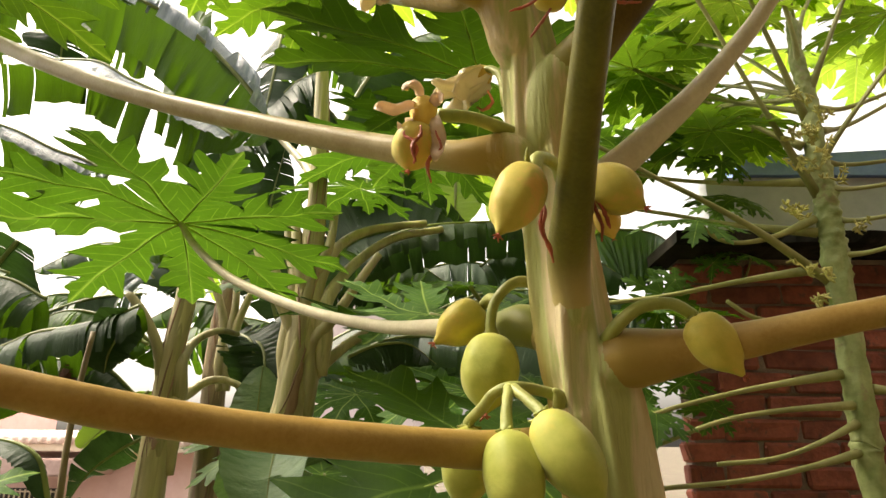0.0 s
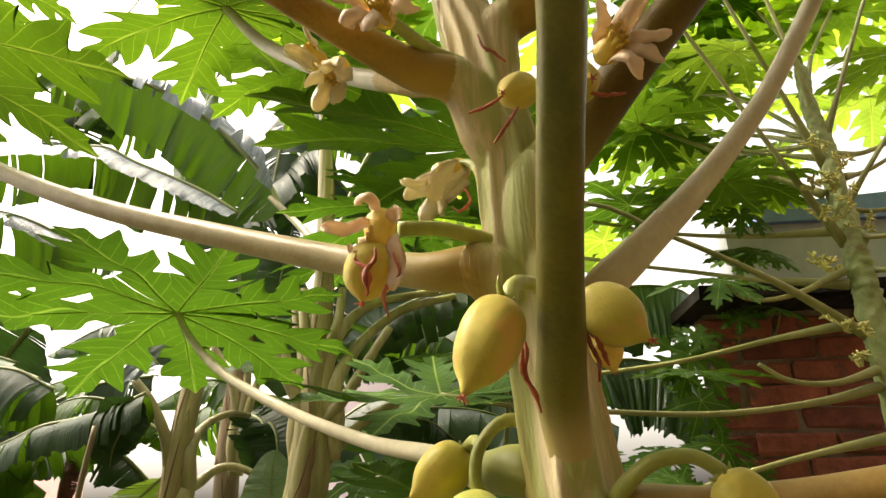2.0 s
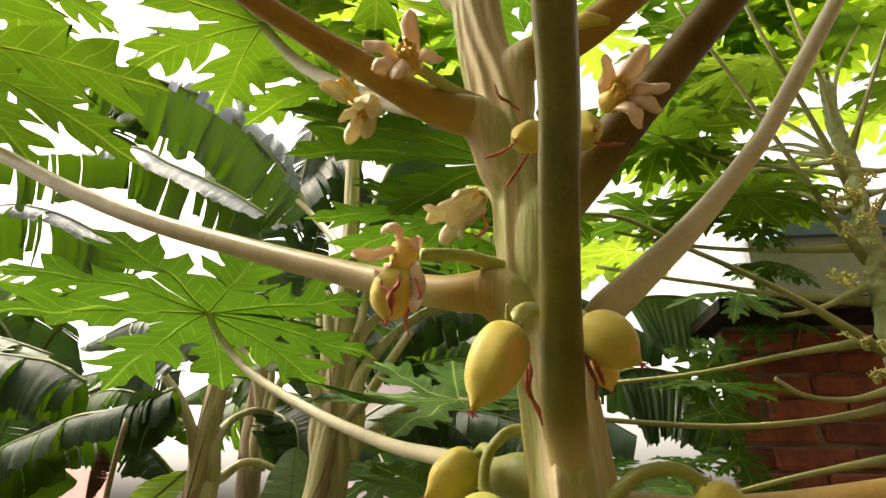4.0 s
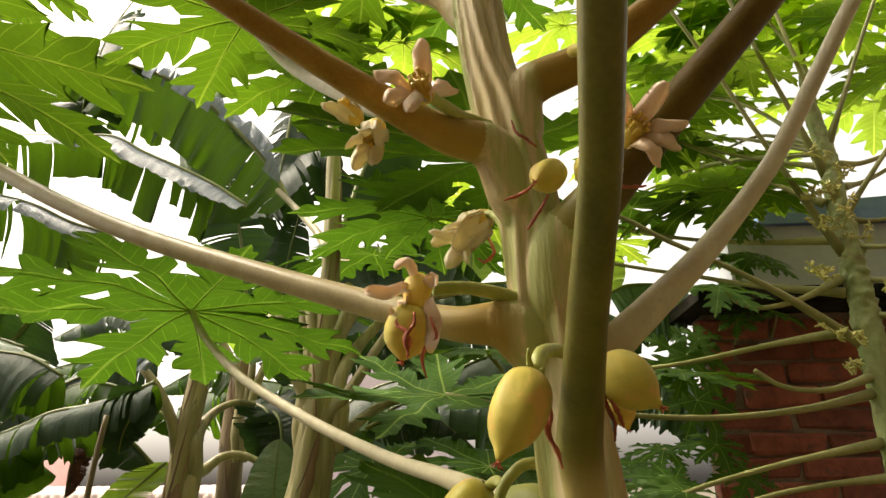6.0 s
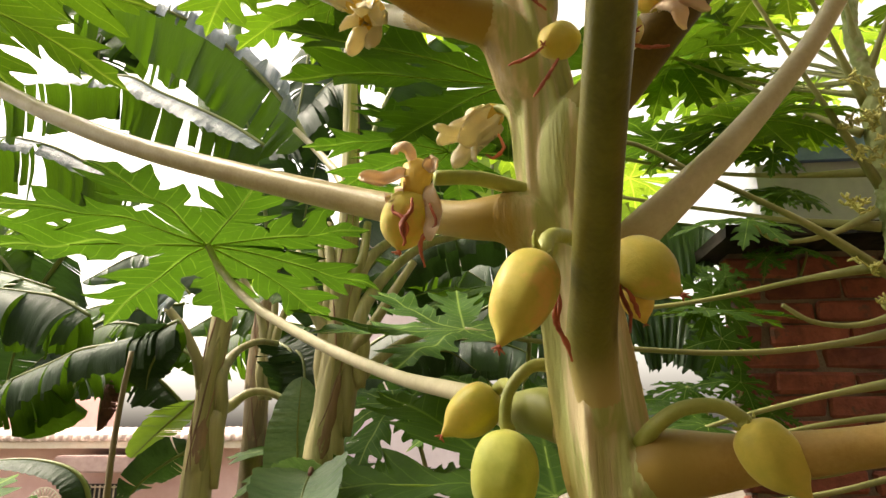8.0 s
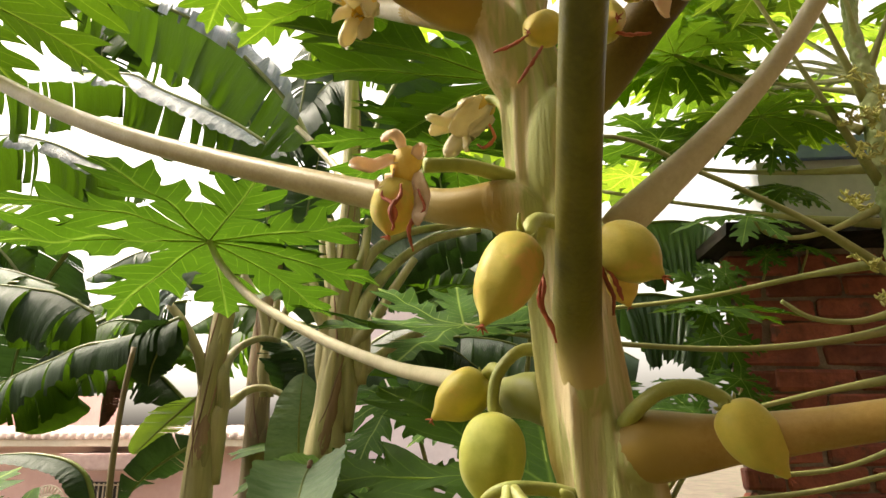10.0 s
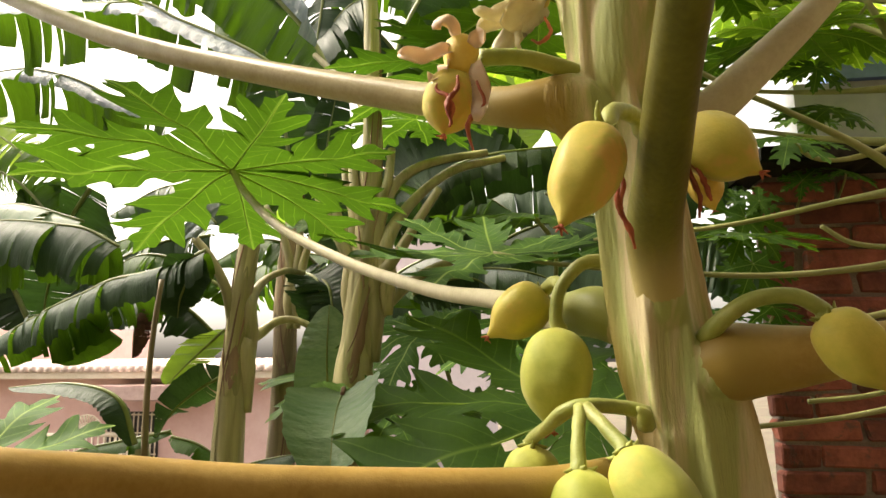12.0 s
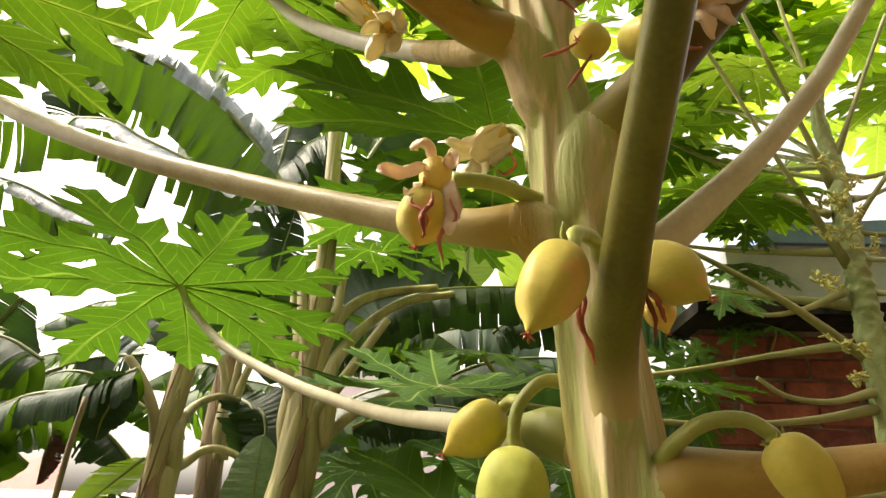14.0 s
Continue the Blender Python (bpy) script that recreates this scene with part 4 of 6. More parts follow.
# ---- the second papaya tree ----
tree_b = thing("papaya_tree", "male papaya tree with green trunk and small flower sprays", "papaya tree")
bm = bmesh.new()
tube(bm, [(0.932, 1.560, 3.420), (0.925, 1.550, 3.288), (0.938, 1.550, 3.183), (0.936, 1.550, 3.052), (0.942, 1.550, 2.945), (0.943, 1.550, 2.836), (0.944, 1.550, 2.682), (0.948, 1.550, 2.345), (0.956, 1.550, 2.201), (1.10, 1.56, 1.4), (1.13, 1.57, 0.7), (1.15, 1.58, -0.05)],
     (0.014, 0.018, 0.021, 0.024, 0.026, 0.028, 0.029, 0.03, 0.031, 0.036, 0.042, 0.05), 240, 28, lambda u, a: 1 + 0.34 * max(-0.2, noise.noise((math.cos(a) * 2.2, math.sin(a) * 2.2, u * 70))) + 0.22 * max(0.0, noise.noise((math.cos(a) * 3.5 + 4, math.sin(a) * 3.5, u * 190))))
part("trunk", bm, TRUNK_FAR, tree_b, "green knobbly trunk")
THIN = (0.013, 0.0068, 0.0056, 0.0052, 0.005)


def thin_petiole(pts):
    limb(tree_b, "petiole", pts, THIN, PET_FAR, "", 22, 8)


thin_petiole([(0.925, 1.550, 2.909), (0.821, 1.500, 3.063), (0.736, 1.470, 3.210), (0.660, 1.450, 3.360), (0.595, 1.430, 3.472), (0.532, 1.420, 3.595)])
thin_petiole([(0.924, 1.550, 3.121), (0.847, 1.500, 3.273), (0.790, 1.470, 3.397), (0.730, 1.450, 3.556), (0.699, 1.450, 3.683)])
thin_petiole([(0.906, 1.550, 3.043), (0.820, 1.600, 3.123), (0.700, 1.650, 3.233), (0.534, 1.700, 3.360)])
thin_petiole([(0.945, 1.550, 3.140), (0.861, 1.620, 3.194), (0.770, 1.700, 3.262), (0.603, 1.800, 3.377)])
thin_petiole([(0.926, 1.550, 2.946), (0.752, 1.620, 2.970), (0.574, 1.700, 3.019), (0.388, 1.800, 3.107)])
thin_petiole([(0.920, 1.550, 2.690), (0.733, 1.470, 2.786), (0.579, 1.420, 2.853), (0.466, 1.400, 2.903), (0.313, 1.380, 2.976), (0.108, 1.360, 2.968), (-0.063, 1.340, 2.951)])
thin_petiole([(0.910, 1.550, 2.812), (0.730, 1.620, 2.856), (0.607, 1.680, 2.902), (0.493, 1.730, 2.941), (0.329, 1.800, 3.002)])
thin_petiole([(0.903, 1.550, 2.847), (0.794, 1.500, 2.792), (0.697, 1.470, 2.763), (0.628, 1.450, 2.764), (0.584, 1.440, 2.797)])
thin_petiole([(0.893, 1.550, 2.719), (0.732, 1.580, 2.698), (0.525, 1.620, 2.663), (0.319, 1.660, 2.648), (0.199, 1.700, 2.651)])
thin_petiole([(0.931, 1.550, 2.578), (0.750, 1.500, 2.541), (0.522, 1.450, 2.520), (0.284, 1.400, 2.528), (0.105, 1.360, 2.541), (-0.035, 1.340, 2.565)])
thin_petiole([(0.936, 1.550, 2.616), (0.791, 1.480, 2.578), (0.687, 1.450, 2.582), (0.625, 1.440, 2.617)])
thin_petiole([(0.913, 1.550, 2.468), (0.736, 1.500, 2.439), (0.620, 1.470, 2.416), (0.498, 1.450, 2.386), (0.402, 1.430, 2.357)])
thin_petiole([(0.956, 1.550, 2.399), (0.755, 1.480, 2.384), (0.590, 1.440, 2.358), (0.425, 1.420, 2.301)])
thin_petiole([(0.958, 1.550, 2.370), (0.816, 1.500, 2.314), (0.705, 1.480, 2.281), (0.576, 1.460, 2.269)])
thin_petiole([(0.959, 1.550, 2.303), (0.797, 1.500, 2.266), (0.636, 1.470, 2.237), (0.436, 1.440, 2.219), (0.303, 1.420, 2.204)])
thin_petiole([(0.928, 1.550, 3.257), (0.905, 1.520, 3.379), (0.858, 1.500, 3.600), (0.846, 1.500, 3.737)])
thin_petiole([(0.940, 1.550, 3.191), (0.978, 1.500, 3.305), (1.036, 1.470, 3.450), (1.089, 1.450, 3.572)])
thin_petiole([(0.936, 1.550, 2.992), (0.992, 1.500, 3.081), (1.078, 1.470, 3.197), (1.229, 1.440, 3.376)])
thin_petiole([(0.957, 1.550, 3.149), (1.048, 1.580, 3.168), (1.185, 1.620, 3.231), (1.415, 1.700, 3.352)])
thin_petiole([(0.958, 1.550, 3.086), (1.062, 1.600, 3.129), (1.238, 1.660, 3.234)])
thin_petiole([(0.951, 1.550, 2.999), (1.036, 1.560, 2.999), (1.231, 1.600, 3.039)])
thin_petiole([(0.950, 1.550, 2.931), (0.993, 1.500, 2.910), (1.109, 1.460, 2.918)])
thin_petiole([(0.953, 1.550, 2.845), (0.997, 1.500, 2.830), (1.111, 1.460, 2.843)])
thin_petiole([(0.949, 1.550, 2.754), (1.000, 1.500, 2.750), (1.090, 1.460, 2.773)])
thin_petiole([(0.925, 1.550, 3.309), (0.982, 1.580, 3.468), (1.093, 1.620, 3.644)])
thin_petiole([(0.926, 1.550, 3.326), (0.956, 1.620, 3.519), (0.933, 1.700, 3.727)])
thin_petiole([(0.981, 1.550, 2.434), (1.044, 1.500, 2.431), (1.145, 1.460, 2.465)])

papaya_leaf(tree_b, (-0.035, 1.340, 2.565), 0.35, (0.02, -0.32, 1), (-1, 0.1, 0.05), 41, LEAF, droop=-0.10, vein=False, label="flat green palmate leaf")
papaya_leaf(tree_b, (-0.063, 1.340, 2.951), 0.33, (0.15, 0.05, 1), (-1, -0.3, 0.1), 42, LEAF, droop=0.2)
papaya_leaf(tree_b, (0.534, 1.700, 3.360), 0.30, (0.1, 0.1, 1), (-1, 0.2, 0), 43, LEAF_MID, droop=0.3)
papaya_leaf(tree_b, (0.603, 1.800, 3.377), 0.30, (0.0, -0.2, 1), (-1, -0.3, 0), 44, LEAF_LIT, droop=0.3)
papaya_leaf(tree_b, (0.700, 1.600, 3.115), 0.29, (0.0, 0.0, 1), (-0.9, 0.3, 0), 45, LEAF_MID, droop=0.3)
papaya_leaf(tree_b, (0.483, 1.750, 3.130), 0.26, (0.05, 0.02, 1), (-0.9, -0.3, 0), 58, LEAF, droop=0.2, vein=False)
papaya_leaf(tree_b, (0.776, 1.900, 3.840), 0.32, (0.1, -0.2, 1), (-0.8, 0.6, 0), 46, LEAF_LIT, droop=0.25)
papaya_leaf(tree_b, (0.985, 1.800, 3.807), 0.32, (0.1, 0.0, 1), (-0.2, 0.9, 0), 47, LEAF_LIT, droop=0.25)
papaya_leaf(tree_b, (1.178, 1.750, 3.748), 0.32, (0.0, -0.1, 1), (0.2, 0.9, 0), 48, LEAF_LIT, droop=0.25)
papaya_leaf(tree_b, (1.316, 1.700, 3.551), 0.32, (0.0, 0.0, 1), (0.9, 0.5, 0), 49, LEAF_LIT, droop=0.25)
papaya_leaf(tree_b, (0.904, 2.100, 3.742), 0.36, (-0.2, -0.2, 1), (-0.7, 0.5, 0), 50, LEAF_LIT, droop=0.3)
papaya_leaf(tree_b, (0.770, 1.550, 3.480), 0.24, (0.2, -0.3, 1), (-0.5, 0.5, 0), 51, LEAF_LIT, droop=0.3)
papaya_leaf(tree_b, (0.457, 1.700, 3.931), 0.30, (0.1, -0.2, 1), (-0.8, -0.3, 0), 52, LEAF_MID, droop=0.3)
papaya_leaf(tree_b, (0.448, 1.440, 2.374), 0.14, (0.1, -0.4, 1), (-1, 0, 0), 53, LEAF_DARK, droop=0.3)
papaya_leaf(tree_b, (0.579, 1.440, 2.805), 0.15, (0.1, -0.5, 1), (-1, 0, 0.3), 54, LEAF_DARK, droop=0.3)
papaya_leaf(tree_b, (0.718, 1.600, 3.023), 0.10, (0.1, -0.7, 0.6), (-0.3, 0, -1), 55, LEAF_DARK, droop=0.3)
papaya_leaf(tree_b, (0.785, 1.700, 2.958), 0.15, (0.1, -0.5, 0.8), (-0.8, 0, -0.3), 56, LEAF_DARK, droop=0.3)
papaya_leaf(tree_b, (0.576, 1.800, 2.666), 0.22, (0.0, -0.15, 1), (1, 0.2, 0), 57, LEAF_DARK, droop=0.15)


for k, (at, r, toward) in enumerate((
        ((0.807, 2.200, 3.870), 0.38, (-0.9, 0.1, 0)), ((1.522, 2.200, 3.715), 0.36, (0.9, 0.4, 0)),
        ((1.067, 1.700, 3.889), 0.36, (0.1, 0.9, 0)), ((1.392, 1.800, 3.885), 0.36, (0.6, 0.8, 0)), ((0.802, 1.700, 3.847), 0.34, (-0.7, 0.5, 0)), ((0.644, 2.000, 3.747), 0.32, (-0.9, -0.2, 0)),
        ((0.364, 1.900, 3.884), 0.34, (-0.7, 0.5, 0)), ((0.911, 2.100, 3.406), 0.30, (0.3, 0.8, 0)), ((0.078, 1.300, 3.598), 0.34, (-0.5, 0.6, 0)),
        ((-0.310, 1.200, 3.481), 0.34, (-0.5, 0.3, 0)), ((-0.150, 1.500, 3.543), 0.36, (-0.5, 0.5, 0)))):
    papaya_leaf(tree_b, at, r, (0.25 * math.sin(k * 2.1), -0.15 + 0.25 * math.cos(k * 1.7), 1), toward, 70 + k, LEAF_LIT if k % 4 else LEAF, droop=0.25)


for k, (at, r) in enumerate((
        ((0.789, 2.000, 3.646), 0.24), ((1.209, 2.100, 3.669), 0.24), ((0.775, 2.300, 3.585), 0.26), ((0.873, 2.000, 3.437), 0.24),
        ((1.191, 2.300, 3.568), 0.24), ((0.666, 2.400, 3.453), 0.22), ((1.021, 2.100, 3.322), 0.20), ((1.353, 2.300, 4.408), 0.28))):
    g = k * 2.4
    papaya_leaf(tree_b, at, r, (0.3 * math.sin(g), -0.25 + 0.2 * math.cos(g * 1.3), 1), (math.cos(g), 0.5, math.sin(g) * 0.3), 170 + k, (LEAF_LIT, LEAF_LIT, LEAF_MID)[k % 3], droop=0.3, vein=False)
    limb(tree_b, "petiole", [Vector(at), Vector(at) * 0.5 + Vector((0.938, 1.550, 3.183)) * 0.5 + Vector((0, 0, 0.05)), (0.944, 1.560, 3.188)], (0.004, 0.005, 0.008), PET_FAR, "", 14, 8)


def flower_spray(parent, at, seed, size=0.07):
    """A loose spray of thin green-yellow stalks with small tubular buds."""
    rnd = random.Random(seed)
    bm = bmesh.new()
    c = Vector(at)
    for k in range(4):
        e = c + Vector((rnd.uniform(-1, 0.4), rnd.uniform(-0.8, 0.1), rnd.uniform(-0.3, 0.7))) * size
        tube(bm, [c, (c + e) / 2 + Vector((0, 0, size * 0.1)), e], (0.0025, 0.002, 0.0015), 6, 5)
        for j in range(5):
            d = Vector((rnd.uniform(-1, 1), rnd.uniform(-1, 0.3), rnd.uniform(-0.7, 1))).normalized()
            b = c + (e - c) * rnd.uniform(0.55, 1)
            tube(bm, [b, b + d * size * 0.12, b + d * size * 0.3], (0.0015, 0.0032, 0.0015), 5, 6)
    part("flower_spray", bm, SPRAY, parent, "spray of small yellowish buds")


SPRAY = material("bud_yellow_green", (0.40, 0.40, 0.10), (0.66, 0.58, 0.22), 90, 20, 0.5, 0.2)
for k, at in enumerate(((0.852, 1.500, 2.957), (0.842, 1.500, 2.831), (0.857, 1.500, 3.037), (0.934, 1.500, 3.085), (0.899, 1.500, 3.049), (0.948, 1.500, 2.930), (0.929, 1.500, 3.010), (0.827, 1.480, 2.828),
                        (0.835, 1.480, 2.697), (0.849, 1.470, 2.609), (0.979, 1.500, 2.800), (0.910, 1.500, 2.960), (0.907, 1.500, 3.035), (0.900, 1.500, 3.141), (0.899, 1.500, 2.685))):
    flower_spray(tree_b, at, 100 + k, 0.048)

# ---- banana plants ----


def pseudostem(parent, pts, radii, mat, seed):
    """A stem of lapped leaf sheaths: a core, and sheath edges that wind up it and open towards the top."""
    rnd = random.Random(seed)
    bm = bmesh.new()
    tube(bm, pts, radii, 60, 26, lambda u, a: 1 + 0.10 * (((a * 1.5 / math.pi + u * 3.3) % 1.0) - 0.5) + 0.06 * noise.noise((math.cos(a) * 2 + seed, math.sin(a) * 2, u * 12)))
    ob = part("pseudostem", bm, mat, parent)
    line = glide(pts, 60)
    for k in range(20):
        dry = k > 18
        i = rnd.randint(16, 23) if dry else rnd.randint(20, 54)
        g = rnd.uniform(3.2, 6.2)
        long = rnd.randint(5, 9) if dry else rnd.randint(8, 18)
        sb = bmesh.new()
        rows = []
        for s in range(long * 2 + 1):
            q = max(0.0, min(59.9, i - long / 2 + s / 2))
            c = line[int(q)].lerp(line[int(q) + 1], q - int(q))
            r = steps(radii, q / 60)
            f0 = s / (long * 2)
            w = (0.75 if dry else 0.95) * (1 - f0) ** 0.55 * min(1, f0 * 6 + 0.12)
            out = 1.06 + (0.16 if dry else 0.10) * f0 ** 2
            rag = 0.25 * noise.noise((s * 0.9, seed + k, 0)) if dry else 0
            rows.append([sb.verts.new(c + Vector((math.cos(g + f * (w + rag) + s * 0.02), math.sin(g + f * (w + rag) + s * 0.02), 0)) * r
                                      * (out + (0.05 if abs(f) < 0.9 else 0.0) + (0.03 * noise.noise((s * 0.6, f * 2, seed + k)) if dry else 0))) for f in (-1, -0.6, -0.2, 0.2, 0.6, 1)])
        for p, q in zip(rows, rows[1:]):
            for f in range(5):
                sb.faces.new((p[f], p[f + 1], q[f + 1], q[f]))
        part("sheath", sb, SHEATH_DRY if dry else mat, ob, "dry maroon sheath" if dry else "")
    for k in range(6):
        i, g, turn = rnd.randint(14, 42), rnd.uniform(3.3, 6.0), rnd.choice((-1, 1)) * rnd.uniform(0.06, 0.16)
        edge = []
        for s in range(13):
            c, r = line[min(60, i + s)], steps(radii, min(1.0, (i + s) / 60))
            edge.append(c + Vector((math.cos(g + turn * s), math.sin(g + turn * s), 0)) * r * 1.12)
        eb = bmesh.new()
        tube(eb, edge, (0.001, 0.0035, 0.003, 0.001), 24, 6)
        part("sheath_margin", eb, SHEATH_DRY, ob, "maroon sheath margin")
    return ob


ban_a = thing("banana_plant", "banana plant with tan pseudostem and torn arching leaves", "banana plant", group="bananas behind the papaya")
pseudostem(ban_a, [(-0.90, 1.92, -0.05), (-0.86, 1.91, 1.2), (-0.831, 1.900, 2.152), (-0.820, 1.900, 2.433), (-0.795, 1.900, 2.664), (-0.781, 1.900, 2.820), (-0.760, 1.900, 2.945), (-0.771, 1.950, 3.093)], (0.062, 0.054, 0.040, 0.027, 0.027, 0.025, 0.022, 0.014), SHEATH, 1)
ban_b = thing("banana_plant", "taller banana plant with brown-streaked pseudostem", "banana plant", group="bananas behind the papaya")
pseudostem(ban_b, [(-0.52, 1.8, -0.05), (-0.46, 1.79, 1.2), (-0.454, 1.780, 2.175), (-0.428, 1.780, 2.431), (-0.405, 1.780, 2.644), (-0.393, 1.780, 2.820), (-0.389, 1.780, 3.074), (-0.399, 1.780, 3.405), (-0.432, 1.800, 3.782)], (0.064, 0.054, 0.038, 0.033, 0.033, 0.028, 0.024, 0.018, 0.011), SHEATH, 2)
ban_c = thing("banana_plant", "dark banana plant standing in shade behind the others", "banana plant", group="bananas behind the papaya")
pseudostem(ban_c, [(-0.95, 2.4, -0.05), (-0.92, 2.4, 1.0), (-0.858, 2.400, 2.101), (-0.864, 2.400, 2.453), (-0.850, 2.400, 2.743), (-0.825, 2.400, 2.983)], (0.08, 0.065, 0.046, 0.040, 0.036, 0.028), SHEATH_DARK, 3)
ban_d = thing("banana_plant", "young banana plant with upright leaves near a wall", "banana plant", group="bananas behind the papaya")
pseudostem(ban_d, [(-1.62, 2.6, -0.05), (-1.58, 2.6, 0.8), (-1.489, 2.600, 1.655), (-1.529, 2.600, 2.046)], (0.06, 0.05, 0.04, 0.03), SHEATH, 4)



def leaf_stalk(owner, pts, r):
    """A leaf stalk that peels out of the stem, broad and flat where it leaves it."""
    a = Vector(pts[0])
    low = [a + Vector((0, 0.012, -0.20)), a + Vector((0, 0.004, -0.09))]
    limb(owner, "petiole", low + list(pts), (r * 0.9, r * 1.75, r * 1.35, r * 0.95, r * 0.8, r * 0.7), SHEATH, "", 26, 12)


leaf_stalk(ban_a, [(-0.826, 1.900, 2.449), (-0.847, 1.880, 2.561), (-0.894, 1.860, 2.658), (-0.940, 1.850, 2.715)], 0.017)
leaf_stalk(ban_a, [(-0.783, 1.900, 2.409), (-0.765, 1.950, 2.440), (-0.728, 1.980, 2.474), (-0.673, 2.000, 2.477), (-0.591, 2.000, 2.439)], 0.014)
leaf_stalk(ban_a, [(-0.778, 1.900, 2.530), (-0.775, 1.980, 2.598), (-0.736, 2.050, 2.637), (-0.708, 2.150, 2.642)], 0.013)
leaf_stalk(ban_b, [(-0.411, 1.780, 2.409), (-0.343, 1.800, 2.508), (-0.261, 1.850, 2.590), (-0.172, 1.900, 2.637)], 0.017)
leaf_stalk(ban_b, [(-0.372, 1.780, 2.722), (-0.329, 1.820, 2.846), (-0.245, 1.900, 2.927), (-0.082, 2.000, 2.982)], 0.016)
leaf_stalk(ban_b, [(-0.346, 1.780, 2.675), (-0.284, 1.850, 2.802), (-0.182, 1.950, 2.914), (-0.030, 2.050, 2.978)], 0.016)
leaf_stalk(ban_b, [(-0.402, 1.780, 2.521), (-0.450, 1.760, 2.641), (-0.504, 1.760, 2.735), (-0.559, 1.780, 2.855)], 0.017)
leaf_stalk(ban_b, [(-0.392, 1.780, 2.644), (-0.411, 1.760, 2.735), (-0.432, 1.760, 2.831), (-0.448, 1.780, 2.937)], 0.018)
leaf_stalk(ban_b, [(-0.380, 1.780, 2.551), (-0.309, 1.760, 2.640), (-0.254, 1.780, 2.737), (-0.203, 1.800, 2.822)], 0.016)
leaf_stalk(ban_b, [(-0.381, 1.780, 2.739), (-0.341, 1.760, 2.830), (-0.333, 1.780, 2.935)], 0.016)
leaf_stalk(ban_b, [(-0.448, 1.780, 2.644), (-0.493, 1.800, 2.760), (-0.547, 1.820, 2.866)], 0.015)
leaf_stalk(ban_b, [(-0.437, 1.780, 2.739), (-0.464, 1.800, 2.826), (-0.480, 1.820, 2.916)], 0.014)
leaf_stalk(ban_c, [(-0.807, 2.300, 2.666), (-0.838, 2.300, 2.789), (-0.914, 2.300, 2.916)], 0.016)
leaf_stalk(ban_c, [(-0.786, 2.300, 2.666), (-0.777, 2.300, 2.809), (-0.812, 2.300, 2.979)], 0.015)
leaf_stalk(ban_c, [(-0.767, 2.300, 2.686), (-0.715, 2.300, 2.830), (-0.639, 2.300, 2.955)], 0.015)
leaf_stalk(ban_b, [(-0.395, 1.780, 3.022), (-0.451, 1.850, 3.122), (-0.548, 1.950, 3.243), (-0.636, 2.000, 3.340)], 0.014)

ARCH = [(-0.596, 2.0, 3.300), (-0.644, 2.0, 3.391), (-0.742, 2.0, 3.516), (-0.891, 2.0, 3.667), (-1.077, 2.0, 3.802), (-1.279, 2.0, 3.891), (-1.482, 2.0, 3.947)]
draped_half(ban_b, "leaf", ARCH, 0.23, (-0.45, 0.42, -0.72), 0.25, 1, BAN, 0.05, "long green arching leaf", swing=6, pleat=0.012, rib=0.009)
# Sky sheen painted as a separate bluish strip along the midrib.
draped_half(ban_b, "leaf_edge", ARCH[1:6], 0.15, (0.35, -0.10, 0.95), 0.98, 101, BAN_SHEEN, 0.20, "flaps of a torn leaf, bluish with painted sky sheen", n=48, swing=18, gap=0.9, pleat=0.03)
CREST = [(-0.704, 1.9, 3.243), (-0.815, 1.9, 3.320), (-0.94, 1.9, 3.387), (-1.070, 1.9, 3.450), (-1.179, 1.9, 3.512), (-1.308, 1.9, 3.523), (-1.50, 1.9, 3.533), (-1.72, 1.9, 3.540), (-1.95, 1.88, 3.50)]
draped_half(ban_a, "leaf_edge", CREST, 0.10, (0.1, -0.60, -0.42), 0.6, 102, BAN_GREY, 0.08, lengths=(0.6, 1.0), label="pleated half of a drooping leaf, sky sheen painted in grey", n=96, swing=26, gap=0.4, pleat=0.03, ends=(0.6, 0.5))
draped_half(ban_a, "leaf", CREST, 0.24, (0.0, 0.45, -0.35), 0.9, 2, BAN, 0.24, "drooping leaf torn into strips", n=72, swing=16, gap=1.6, lengths=(0.55, 1.0), ends=(0.45, 0.5), rib=0.008)
FALL = [(-1.20, 2.1, 3.19), (-1.29, 2.1, 3.245), (-1.417, 2.1, 3.290), (-1.548, 2.1, 3.355), (-1.678, 2.1, 3.398), (-1.805, 2.1, 3.414), (-2.05, 2.1, 3.38), (-2.25, 2.1, 3.28)]
draped_half(ban_a, "leaf_edge", FALL, 0.07, (0.1, -0.62, -0.42), 0.7, 103, BAN_GREY, 0.14, "pleated half of a drooping leaf, sky sheen painted in grey", n=64, swing=18, gap=0.7, pleat=0.05, ends=(0.6, 0.5))
draped_half(ban_a, "leaf", FALL, 0.25, (0.0, 0.45, -0.2), 0.9, 3, BAN, 0.28, "torn green leaf in strips", n=64, swing=16, gap=1.4, lengths=(0.6, 1.0), ends=(0.3, 0.5), rib=0.007)
LIMP = [(-0.875, 1.8, 2.668), (-0.961, 1.8, 2.632), (-1.058, 1.8, 2.606), (-1.158, 1.8, 2.590), (-1.237, 1.8, 2.556), (-1.317, 1.8, 2.525), (-1.395, 1.8, 2.487), (-1.55, 1.8, 2.40)]
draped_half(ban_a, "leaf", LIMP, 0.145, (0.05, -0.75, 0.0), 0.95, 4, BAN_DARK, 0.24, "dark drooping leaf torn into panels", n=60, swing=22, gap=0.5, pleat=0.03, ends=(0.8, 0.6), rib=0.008)
